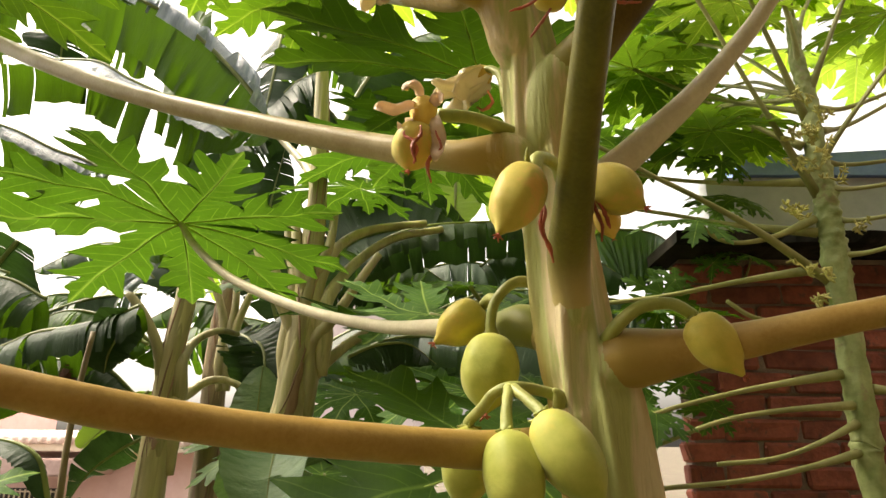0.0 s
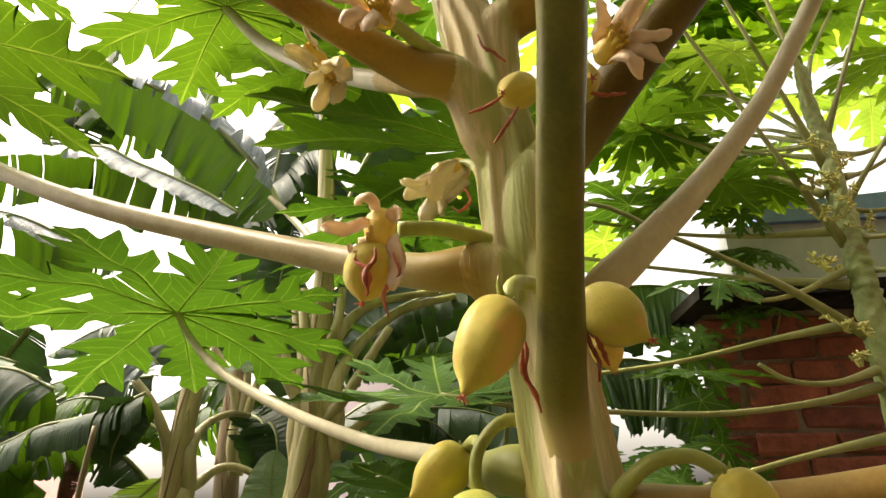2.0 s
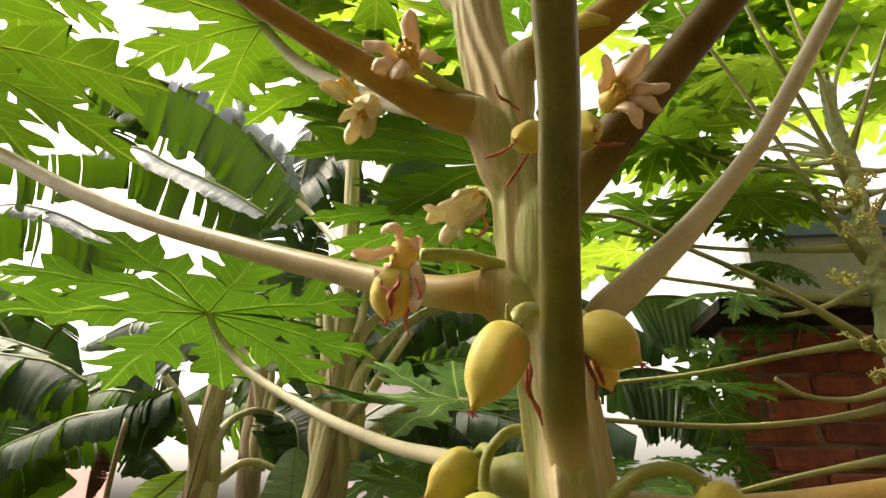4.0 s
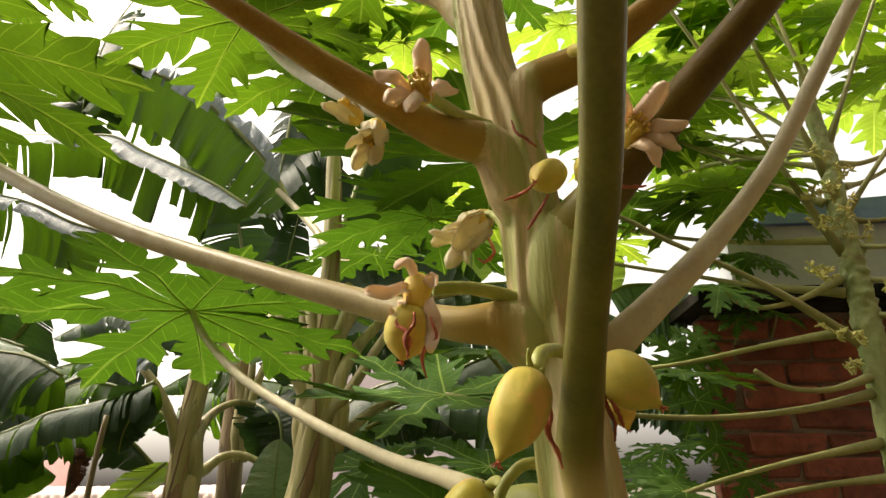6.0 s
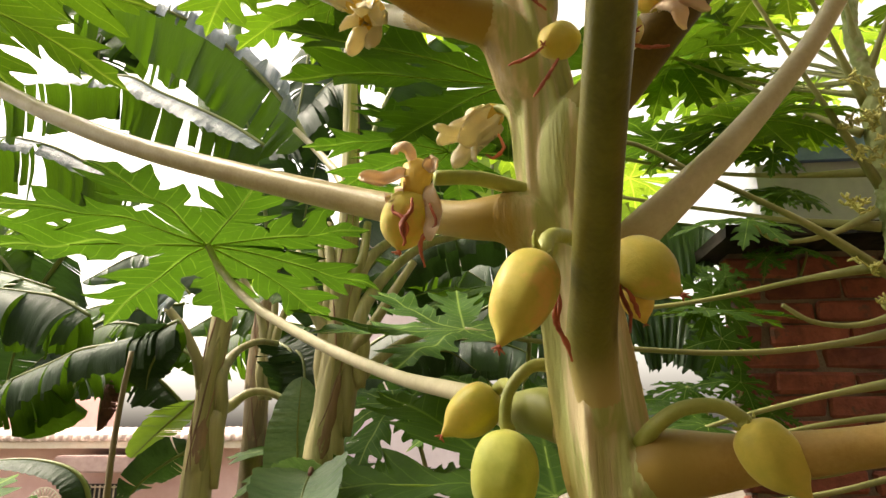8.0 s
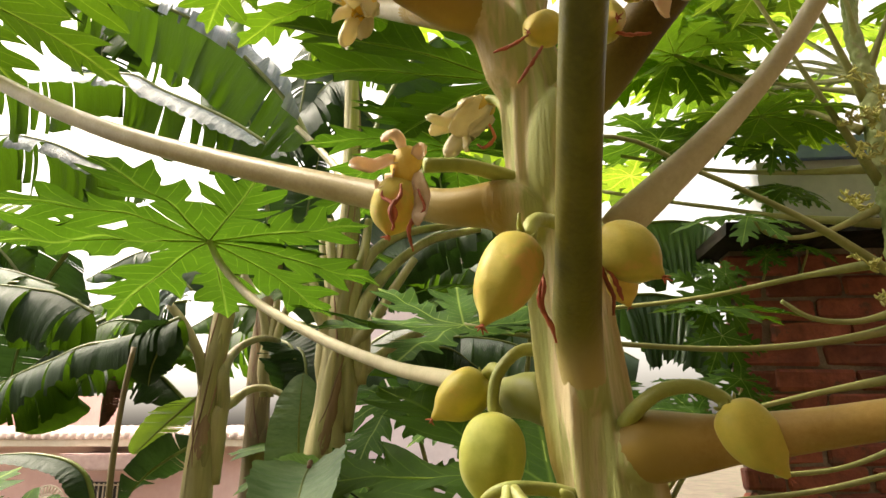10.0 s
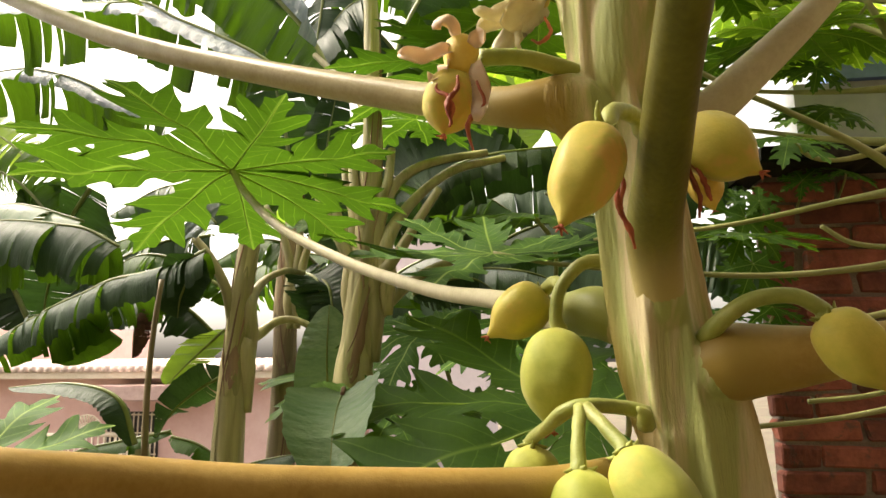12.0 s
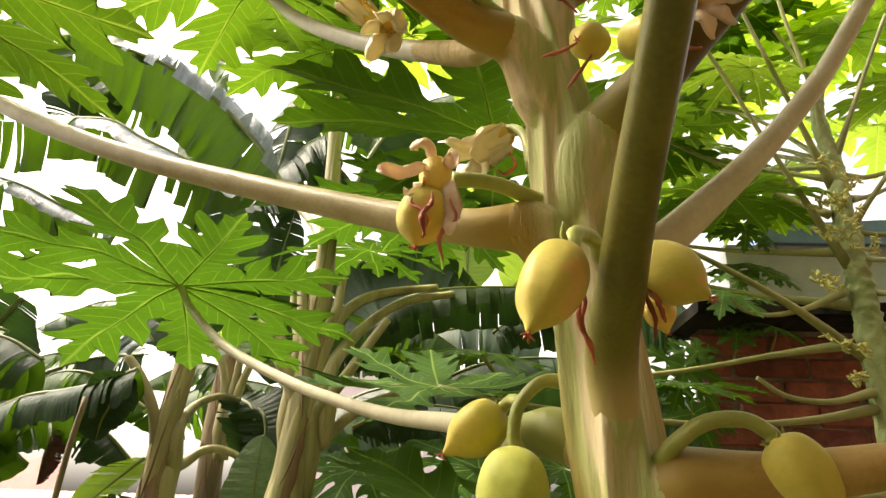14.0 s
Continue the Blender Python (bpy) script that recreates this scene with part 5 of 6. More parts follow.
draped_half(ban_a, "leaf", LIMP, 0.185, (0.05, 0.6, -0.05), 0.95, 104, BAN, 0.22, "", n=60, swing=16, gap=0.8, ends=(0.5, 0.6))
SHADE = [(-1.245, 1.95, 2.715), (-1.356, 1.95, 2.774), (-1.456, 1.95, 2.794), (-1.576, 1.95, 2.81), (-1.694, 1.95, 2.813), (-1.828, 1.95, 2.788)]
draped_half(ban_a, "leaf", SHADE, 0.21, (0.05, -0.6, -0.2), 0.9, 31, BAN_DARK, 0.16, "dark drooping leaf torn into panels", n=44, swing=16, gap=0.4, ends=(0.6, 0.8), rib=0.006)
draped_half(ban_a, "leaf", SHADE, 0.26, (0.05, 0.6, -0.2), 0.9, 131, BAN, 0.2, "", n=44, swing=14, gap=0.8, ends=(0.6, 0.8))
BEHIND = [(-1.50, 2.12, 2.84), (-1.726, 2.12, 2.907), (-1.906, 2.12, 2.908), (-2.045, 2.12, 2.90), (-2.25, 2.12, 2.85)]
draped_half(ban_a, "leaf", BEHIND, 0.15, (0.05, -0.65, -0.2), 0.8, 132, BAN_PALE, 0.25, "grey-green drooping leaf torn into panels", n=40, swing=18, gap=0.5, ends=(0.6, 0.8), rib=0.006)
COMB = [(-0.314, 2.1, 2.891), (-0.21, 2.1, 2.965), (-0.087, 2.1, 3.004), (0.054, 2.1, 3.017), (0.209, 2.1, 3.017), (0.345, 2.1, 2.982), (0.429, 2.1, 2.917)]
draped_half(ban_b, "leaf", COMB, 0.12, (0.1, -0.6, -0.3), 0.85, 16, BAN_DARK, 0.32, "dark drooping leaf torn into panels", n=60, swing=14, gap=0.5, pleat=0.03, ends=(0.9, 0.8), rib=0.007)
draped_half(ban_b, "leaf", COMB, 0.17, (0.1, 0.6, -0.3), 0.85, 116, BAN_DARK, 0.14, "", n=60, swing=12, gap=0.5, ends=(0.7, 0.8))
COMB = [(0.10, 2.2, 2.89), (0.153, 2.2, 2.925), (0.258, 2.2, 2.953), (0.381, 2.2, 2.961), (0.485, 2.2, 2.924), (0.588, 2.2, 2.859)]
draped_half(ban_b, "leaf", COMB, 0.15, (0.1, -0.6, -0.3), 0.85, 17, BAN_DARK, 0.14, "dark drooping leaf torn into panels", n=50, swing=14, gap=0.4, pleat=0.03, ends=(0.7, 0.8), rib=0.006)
COMB = [(0.51, 2.35, 3.04), (0.576, 2.35, 3.07), (0.671, 2.35, 3.073), (0.758, 2.35, 3.057), (0.813, 2.35, 3.02)]
draped_half(ban_b, "leaf", COMB, 0.24, (0.35, -0.4, -0.6), 0.7, 14, BAN_COOL, 0.08, "dark pleated leaf beside the brick wall", n=44, swing=8, gap=0.2, pleat=0.05, ends=(0.7, 0.7), rib=0.006)
COMB = [(0.44, 2.3, 2.785), (0.493, 2.3, 2.799), (0.578, 2.3, 2.797), (0.66, 2.3, 2.77), (0.741, 2.3, 2.711), (0.801, 2.3, 2.624)]
draped_half(ban_b, "leaf", COMB, 0.27, (0.3, -0.4, -0.6), 0.8, 15, BAN_COOL, 0.08, "dark pleated leaf beside the brick wall", n=48, swing=8, gap=0.2, pleat=0.05, ends=(0.7, 0.8), rib=0.006)
draped_half(ban_b, "leaf", COMB, 0.24, (0.1, 0.6, -0.2), 0.8, 115, BAN_DARK, 0.08, "", n=40, swing=8, gap=0.2, ends=(0.7, 0.8))
for k, (owner, crest, long, mat) in enumerate((
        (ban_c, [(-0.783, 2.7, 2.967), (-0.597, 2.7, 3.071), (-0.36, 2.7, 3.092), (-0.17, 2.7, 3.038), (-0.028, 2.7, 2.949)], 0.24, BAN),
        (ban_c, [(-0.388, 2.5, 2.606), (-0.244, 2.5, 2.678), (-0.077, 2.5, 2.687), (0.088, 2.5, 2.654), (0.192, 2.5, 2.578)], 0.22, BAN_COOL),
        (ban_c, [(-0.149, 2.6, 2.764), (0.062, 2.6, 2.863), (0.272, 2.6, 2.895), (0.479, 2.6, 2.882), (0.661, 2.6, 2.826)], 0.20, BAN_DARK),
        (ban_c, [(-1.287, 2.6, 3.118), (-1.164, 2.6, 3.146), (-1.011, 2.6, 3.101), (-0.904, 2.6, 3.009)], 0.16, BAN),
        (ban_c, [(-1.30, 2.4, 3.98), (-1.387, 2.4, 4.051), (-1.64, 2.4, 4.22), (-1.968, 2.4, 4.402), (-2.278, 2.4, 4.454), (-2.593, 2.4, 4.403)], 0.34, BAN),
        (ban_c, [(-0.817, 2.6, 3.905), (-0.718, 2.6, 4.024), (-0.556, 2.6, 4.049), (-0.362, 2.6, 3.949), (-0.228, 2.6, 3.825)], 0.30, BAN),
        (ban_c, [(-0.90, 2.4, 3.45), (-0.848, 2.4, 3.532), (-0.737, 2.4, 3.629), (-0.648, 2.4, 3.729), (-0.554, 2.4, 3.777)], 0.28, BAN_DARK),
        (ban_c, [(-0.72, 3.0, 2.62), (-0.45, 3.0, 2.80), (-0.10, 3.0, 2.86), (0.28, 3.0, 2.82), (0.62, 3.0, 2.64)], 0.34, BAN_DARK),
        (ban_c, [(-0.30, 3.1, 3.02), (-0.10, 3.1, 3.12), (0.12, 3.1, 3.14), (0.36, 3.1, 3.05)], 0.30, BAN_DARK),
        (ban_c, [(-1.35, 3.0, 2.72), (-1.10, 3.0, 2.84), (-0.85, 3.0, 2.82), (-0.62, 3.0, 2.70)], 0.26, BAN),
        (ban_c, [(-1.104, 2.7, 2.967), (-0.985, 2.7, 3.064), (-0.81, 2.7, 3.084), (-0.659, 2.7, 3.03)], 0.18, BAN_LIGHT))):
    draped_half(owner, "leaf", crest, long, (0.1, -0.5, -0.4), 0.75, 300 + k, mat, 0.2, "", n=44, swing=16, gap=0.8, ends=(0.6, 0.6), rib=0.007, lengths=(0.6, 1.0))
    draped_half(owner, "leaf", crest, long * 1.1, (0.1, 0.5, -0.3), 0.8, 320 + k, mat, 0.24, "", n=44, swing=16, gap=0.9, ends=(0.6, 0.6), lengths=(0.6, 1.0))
draped_half(ban_a, "leaf", [(-0.80, 1.7, 2.725), (-0.84, 1.7, 2.762), (-0.876, 1.7, 2.779), (-0.941, 1.7, 2.776), (-0.985, 1.7, 2.735), (-1.01, 1.7, 2.69)], 0.115, (-0.1, -0.6, -0.35), 0.6, 5, BAN_GREY, 0.08, "crumpled grey-green leaf", n=44, swing=18, gap=0.4, pleat=0.05, ends=(0.7, 0.7), rib=0.004)
banana_leaf(ban_a, [(-0.889, 1.800, 2.648), (-0.917, 1.800, 2.600), (-0.945, 1.800, 2.537), (-0.951, 1.800, 2.477)], 0.085, 10, 25, 105, BAN_DARK, 0.1, 0.006, "dark drooping torn leaf", n=36, across=(1, 0.1, 0.2))
banana_leaf(ban_a, [(-1.208, 1.900, 2.529), (-1.251, 1.900, 2.462), (-1.313, 1.900, 2.413), (-1.392, 1.900, 2.355)], 0.085, 10, 10, 6, BAN, 0.08, 0.007, n=36, across=(0.6, -0.1, 0.8))
banana_leaf(ban_c, [(-1.144, 2.500, 2.476), (-1.205, 2.500, 2.422), (-1.276, 2.500, 2.359), (-1.372, 2.500, 2.264)], 0.11, 8, 8, 7, BAN_LIGHT, 0.15, 0.006, "translucent light green leaf", n=36, split_gap=0.9, across=(0.7, 0.1, 0.7))
banana_leaf(ban_d, [(-0.870, 1.500, 2.171), (-0.919, 1.500, 2.272), (-1.035, 1.500, 2.307), (-1.202, 1.500, 2.299)], 0.055, 30, 20, 8, BAN_DARK, 0.0, 0.007, "small dark green leaf", split_gap=0)
banana_leaf(ban_c, [(-0.552, 1.950, 2.156), (-0.554, 1.950, 2.232), (-0.561, 1.950, 2.373), (-0.562, 1.970, 2.521)], 0.105, 8, 8, 9, BAN_PALE, 0.0, 0.005, "upright grey-green young leaf", bend=15, across=(1, 0.25, 0))
# Sunlit gloss of this leaf comes from the pale material, not from the sun.
banana_leaf(ban_c, [(-0.532, 1.700, 2.149), (-0.488, 1.680, 2.224), (-0.413, 1.660, 2.253), (-0.319, 1.620, 2.232)], 0.10, 12, 12, 10, BAN_PALE, 0.05, 0.005, "pale leaf with its sunlit gloss put into the colour", across=(-0.2, -0.7, 0.7))
banana_leaf(ban_c, [(-0.865, 1.950, 2.321), (-0.954, 1.950, 2.272), (-1.033, 1.950, 2.208), (-1.082, 1.950, 2.129)], 0.07, 10, 30, 11, BAN_DARK, 0.1, 0.006, across=(0.55, -0.3, 0.75))
banana_leaf(ban_c, [(-0.730, 2.200, 2.653), (-0.662, 2.150, 2.618), (-0.630, 2.100, 2.531), (-0.651, 2.100, 2.442)], 0.115, 15, 15, 12, BAN_DARK, 0.1, 0.007, "dark drooping leaf with holes", across=(1, 0.2, 0.1))
banana_leaf(ban_c, [(-0.738, 2.200, 2.633), (-0.632, 2.150, 2.609), (-0.592, 2.100, 2.513), (-0.601, 2.100, 2.373)], 0.11, 15, 15, 13, BAN_DARK, 0.1, 0.008)
banana_leaf(ban_b, [(0.493, 2.600, 3.401), (0.522, 2.600, 3.302), (0.561, 2.600, 3.204), (0.577, 2.600, 3.110)], 0.10, 10, 10, 115, BAN_LIGHT, 0.1, 0.006, "light green hanging leaf", n=36, across=(1, 0.1, 0))
banana_leaf(ban_b, [(-0.294, 1.900, 2.540), (-0.222, 1.950, 2.580), (-0.128, 2.000, 2.592), (-0.043, 2.050, 2.538)], 0.09, 60, 60, 18, BAN_DARK, 0.35, 0.007)
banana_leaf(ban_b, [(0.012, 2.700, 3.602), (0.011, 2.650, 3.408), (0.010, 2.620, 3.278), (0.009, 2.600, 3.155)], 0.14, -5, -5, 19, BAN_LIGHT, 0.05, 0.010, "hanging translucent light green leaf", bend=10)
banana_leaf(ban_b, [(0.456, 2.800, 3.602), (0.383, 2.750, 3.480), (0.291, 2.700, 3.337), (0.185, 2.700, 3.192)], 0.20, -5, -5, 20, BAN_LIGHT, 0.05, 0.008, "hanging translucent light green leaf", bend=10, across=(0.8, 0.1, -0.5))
banana_leaf(ban_d, [(-1.344, 2.500, 2.089), (-1.520, 2.450, 2.056), (-1.668, 2.400, 2.022), (-1.803, 2.350, 1.940)], 0.07, 35, 30, 21, BAN, 0.05, 0.008)
banana_leaf(ban_d, [(-1.395, 2.600, 2.057), (-1.270, 2.600, 2.024), (-1.115, 2.600, 1.929)], 0.07, 35, 30, 22, BAN, 0.05, 0.008)
banana_leaf(ban_d, [(-0.753, 1.900, 2.001), (-0.865, 1.850, 2.012), (-1.000, 1.800, 1.984), (-1.130, 1.750, 1.855)], 0.06, 25, 35, 23, BAN_DARK, 0.05, 0.007, "narrow dark glossy leaf")
banana_leaf(ban_d, [(-1.012, 2.200, 1.932), (-0.903, 2.200, 2.015), (-0.713, 2.200, 2.059)], 0.08, 35, 40, 24, BAN_DARK, 0.1, 0.007)
banana_leaf(ban_c, [(-0.657, 1.900, 1.888), (-0.536, 1.900, 1.976), (-0.383, 1.900, 2.051), (-0.244, 1.900, 2.079)], 0.09, 30, 35, 25, BAN, 0.1, 0.007)
banana_leaf(ban_c, [(-0.145, 2.200, 1.847), (-0.028, 2.200, 1.926), (0.089, 2.200, 1.988), (0.190, 2.200, 1.998)], 0.08, 30, 35, 26, BAN_DARK, 0.1, 0.007)
banana_leaf(ban_b, [(-0.384, 1.900, 2.066), (-0.395, 1.900, 2.005), (-0.400, 1.900, 1.886)], 0.10, 10, 10, 27, BAN, 0.0, 0.007, bend=10)
banana_leaf(ban_c, [(-1.076, 2.300, 2.625), (-1.260, 2.300, 2.728), (-1.414, 2.300, 2.739), (-1.553, 2.300, 2.646)], 0.13, 55, 20, 32, BAN, 0.2, 0.008)
banana_leaf(ban_c, [(-0.630, 2.500, 4.398), (-0.725, 2.450, 4.050), (-0.751, 2.400, 3.726), (-0.770, 2.350, 3.380)], 0.14, 20, 20, 33, BAN_DARK, 0.3, 0.010, "dark hanging leaf")
banana_leaf(ban_c, [(-1.123, 2.700, 4.722), (-1.135, 2.600, 4.324), (-1.189, 2.550, 3.969), (-1.205, 2.500, 3.586)], 0.20, 10, 10, 34, BAN, 0.2, 0.010, "green hanging leaf")
banana_leaf(ban_c, [(-1.582, 2.600, 4.801), (-1.674, 2.500, 4.404), (-1.697, 2.450, 4.015), (-1.646, 2.400, 3.710)], 0.2, 10, 10, 35, BAN_DARK, 0.25, 0.010)
banana_leaf(ban_c, [(-0.413, 2.600, 3.502), (-0.570, 2.600, 3.721), (-0.778, 2.600, 3.811), (-1.000, 2.600, 3.682)], 0.2, 70, 20, 36, BAN_DARK, 0.3, 0.010)
banana_leaf(ban_b, [(-0.474, 2.500, 3.074), (-0.296, 2.500, 3.188), (-0.093, 2.500, 3.208), (0.105, 2.500, 3.065)], 0.2, 40, 40, 37, BAN_DARK, 0.35, 0.007, hang_var=24, split_gap=0.7, across=(0.0, -0.5, 0.8))
banana_leaf(ban_b, [(-0.462, 2.200, 3.242), (-0.367, 2.300, 3.631), (-0.204, 2.400, 3.910), (0.075, 2.500, 4.070)], 0.2, 60, 60, 38, BAN, 0.2, 0.010)
banana_leaf(ban_c, [(-1.733, 2.200, 2.492), (-1.861, 2.200, 2.694), (-1.962, 2.150, 2.847), (-2.133, 2.100, 2.890)], 0.21, 70, 60, 39, BAN_DARK, 0.3, 0.010)
banana_leaf(ban_c, [(-1.538, 2.300, 2.816), (-1.763, 2.300, 2.895), (-1.932, 2.250, 2.854), (-2.146, 2.200, 2.702)], 0.20, 75, 60, 40, BAN_DARK, 0.3, 0.010)
for k, pts in enumerate((
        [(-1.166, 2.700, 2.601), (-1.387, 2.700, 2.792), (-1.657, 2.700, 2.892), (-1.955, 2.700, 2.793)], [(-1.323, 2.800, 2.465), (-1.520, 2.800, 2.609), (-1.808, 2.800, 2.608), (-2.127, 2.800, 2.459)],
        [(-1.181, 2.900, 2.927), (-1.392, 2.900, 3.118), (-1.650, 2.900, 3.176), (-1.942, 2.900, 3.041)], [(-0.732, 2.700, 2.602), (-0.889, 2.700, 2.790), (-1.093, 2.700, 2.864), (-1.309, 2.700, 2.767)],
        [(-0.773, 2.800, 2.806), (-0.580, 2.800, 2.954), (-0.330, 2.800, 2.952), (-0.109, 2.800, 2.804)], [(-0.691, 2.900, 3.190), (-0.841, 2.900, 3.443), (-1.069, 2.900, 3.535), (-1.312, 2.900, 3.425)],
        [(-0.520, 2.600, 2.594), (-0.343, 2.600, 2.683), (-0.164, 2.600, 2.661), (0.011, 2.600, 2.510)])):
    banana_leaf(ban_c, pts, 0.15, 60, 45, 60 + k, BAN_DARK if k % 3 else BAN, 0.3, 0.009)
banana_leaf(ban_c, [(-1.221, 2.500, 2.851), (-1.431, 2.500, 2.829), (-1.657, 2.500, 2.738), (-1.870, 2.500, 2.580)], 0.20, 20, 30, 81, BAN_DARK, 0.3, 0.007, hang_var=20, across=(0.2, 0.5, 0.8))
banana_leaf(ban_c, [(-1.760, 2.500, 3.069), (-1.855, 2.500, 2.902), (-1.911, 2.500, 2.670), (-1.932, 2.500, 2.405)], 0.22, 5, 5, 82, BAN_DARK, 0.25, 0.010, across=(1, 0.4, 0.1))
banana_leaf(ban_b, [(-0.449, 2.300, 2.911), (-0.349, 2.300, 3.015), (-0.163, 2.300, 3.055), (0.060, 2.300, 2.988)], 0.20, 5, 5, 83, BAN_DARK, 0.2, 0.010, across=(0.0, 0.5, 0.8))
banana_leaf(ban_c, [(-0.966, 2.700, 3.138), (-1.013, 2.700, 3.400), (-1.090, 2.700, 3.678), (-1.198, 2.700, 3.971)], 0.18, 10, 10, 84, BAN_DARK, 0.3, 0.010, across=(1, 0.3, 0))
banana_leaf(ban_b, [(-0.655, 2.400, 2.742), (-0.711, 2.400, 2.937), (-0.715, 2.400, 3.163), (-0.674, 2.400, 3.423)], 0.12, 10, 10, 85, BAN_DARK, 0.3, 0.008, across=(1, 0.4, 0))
banana_leaf(ban_b, [(-0.325, 2.900, 3.751), (-0.262, 2.900, 3.561), (-0.222, 2.900, 3.323), (-0.229, 2.900, 3.039)], 0.16, 10, 10, 86, BAN, 0.2, 0.010, across=(1, 0.2, 0))
banana_leaf(ban_a, [(-1.842, 2.400, 2.920), (-1.994, 2.400, 3.069), (-2.164, 2.400, 3.149), (-2.436, 2.400, 3.181)], 0.13, 30, 20, 87, BAN, 0.4, 0.007, "torn green leaf in strips", split_gap=0.8, across=(0.3, -0.2, 0.9))
banana_leaf(ban_d, [(-2.412, 3.000, 3.275), (-2.572, 3.000, 3.453), (-2.791, 3.000, 3.573), (-3.074, 3.000, 3.633)], 0.12, 10, 20, 88, BAN_LIGHT, 0.35, 0.006, "light green torn leaf", split_gap=0.9, across=(0.3, 0.1, 0.9))
banana_leaf(ban_d, [(-2.145, 2.400, 2.769), (-2.197, 2.400, 2.908), (-2.303, 2.400, 3.049)], 0.07, 20, 20, 89, BAN_GREY, 0.2, 0.003, "grey-green drooping leaf", n=30, across=(1, 0.2, 0.2))
limb(None, "dead_stick", [(-0.875, 1.550, 2.129), (-0.878, 1.550, 2.289), (-0.871, 1.550, 2.432), (-0.858, 1.550, 2.556)], (0.008, 0.007, 0.006), SHEATH_DARK, "", 14, 8)
tagged(bpy.data.objects["dead_stick"], "thin dry leafless banana leaf stalk", "stick")
banana_leaf(ban_a, [(-1.128, 1.900, 2.529), (-1.142, 1.900, 2.447), (-1.144, 1.900, 2.366)], 0.05, 70, 70, 28, BAN_DRY, 0.3, 0.004, "dry brown hanging leaf scrap")

sucker = thing("banana_plant", "young banana sucker with one broad pale green leaf", "banana plant")
limb(sucker, "leaf_stalk", [(-0.27, 1.16, -0.05), (-0.265, 1.13, 1.2), (-0.25, 1.06, 2.15), (-0.238, 1.0, 2.305), (-0.233, 0.97, 2.312)], (0.02, 0.014, 0.008, 0.004, 0.003), SHEATH_DARK, "", 24, 10)
banana_leaf(sucker, [(-0.235, 0.985, 2.314), (-0.231, 0.94, 2.296), (-0.224, 0.895, 2.262), (-0.216, 0.86, 2.205)], 0.075, 18, 24, 97, BAN_PALE, 0.04, 0.002, "broad pale green leaf", n=40, hang_var=6, across=(1.0, 0.1, 0.1))

sapling = thing("papaya_sapling", "dense low papaya saplings with dark green leaves", "papaya sapling")
for x, y, h in ((-0.05, 2.1, 2.0), (-0.45, 2.35, 1.75), (0.35, 2.0, 1.9), (0.62, 2.2, 1.95)):
    limb(sapling, "trunk", [(x, y, -0.05), (x + 0.03, y, h * 0.5), (x, y + 0.02, h)], (0.03, 0.025, 0.015), PET_FAR, "", 20, 10)

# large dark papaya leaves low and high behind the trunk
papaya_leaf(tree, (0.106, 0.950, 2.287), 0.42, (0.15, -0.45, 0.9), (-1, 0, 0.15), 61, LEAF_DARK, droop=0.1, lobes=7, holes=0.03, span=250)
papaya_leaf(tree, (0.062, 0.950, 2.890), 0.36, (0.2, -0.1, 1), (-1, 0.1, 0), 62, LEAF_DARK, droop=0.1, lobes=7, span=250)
papaya_leaf(tree, (-0.792, 0.900, 2.187), 0.26, (0.1, -0.75, 1), (1, 0.2, 0), 63, LEAF, droop=0.25)



def sapling_leaf(k, at, r, nrm, toward):
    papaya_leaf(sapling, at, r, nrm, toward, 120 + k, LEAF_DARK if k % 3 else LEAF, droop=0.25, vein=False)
    at = Vector(at)
    limb(sapling, "petiole", [at, at + Vector((0.06, 0.08, -0.12)), Vector((at.x * 0.7 + 0.03, at.y + 0.25, at.z - 0.45))], (0.007, 0.007, 0.009), PET_FAR, "", 12, 8)


sapling_leaf(0, (-0.281, 2.000, 2.441), 0.30, (0, -0.5, 1), (-0.8, 0, 0))
sapling_leaf(1, (-0.309, 1.700, 2.226), 0.24, (0.2, -0.6, 1), (-0.3, 0, 0.5))
sapling_leaf(2, (-0.227, 1.900, 2.212), 0.20, (-0.1, -0.5, 1), (0.8, 0, 0))
sapling_leaf(3, (0.052, 1.700, 2.432), 0.30, (0.1, -0.5, 1), (-0.6, 0, 0.3))
sapling_leaf(4, (0.458, 1.800, 2.400), 0.15, (0.0, -0.6, 1), (0.7, 0, 0.2))
sapling_leaf(5, (0.057, 1.900, 2.760), 0.30, (0.1, -0.2, 1), (-0.6, 0, 0))
sapling_leaf(6, (0.558, 2.000, 2.480), 0.13, (0.0, -0.4, 1), (-0.7, 0, 0.2))
sapling_leaf(7, (-0.599, 2.300, 2.301), 0.32, (0.0, -0.4, 1), (-0.7, 0, 0.2))
sapling_leaf(8, (0.095, 2.300, 2.312), 0.26, (0.1, -0.5, 1), (-0.6, 0, 0.3))
sapling_leaf(9, (-0.660, 2.100, 1.880), 0.26, (0.1, -0.6, 1), (0.6, 0, 0.3))
sapling_leaf(10, (-0.333, 1.700, 1.977), 0.22, (0.1, -0.6, 1), (0.2, 0, 0.7))
sapling_leaf(11, (-1.093, 2.400, 1.797), 0.26, (0.1, -0.5, 1), (-0.6, 0, 0.3))
sapling_leaf(12, (0.198, 1.600, 2.310), 0.20, (0.1, -0.3, 1), (0.6, 0, 0.3))
sapling_leaf(13, (-0.630, 2.500, 1.925), 0.18, (0.1, -0.5, 1), (-0.6, 0, 0.3))

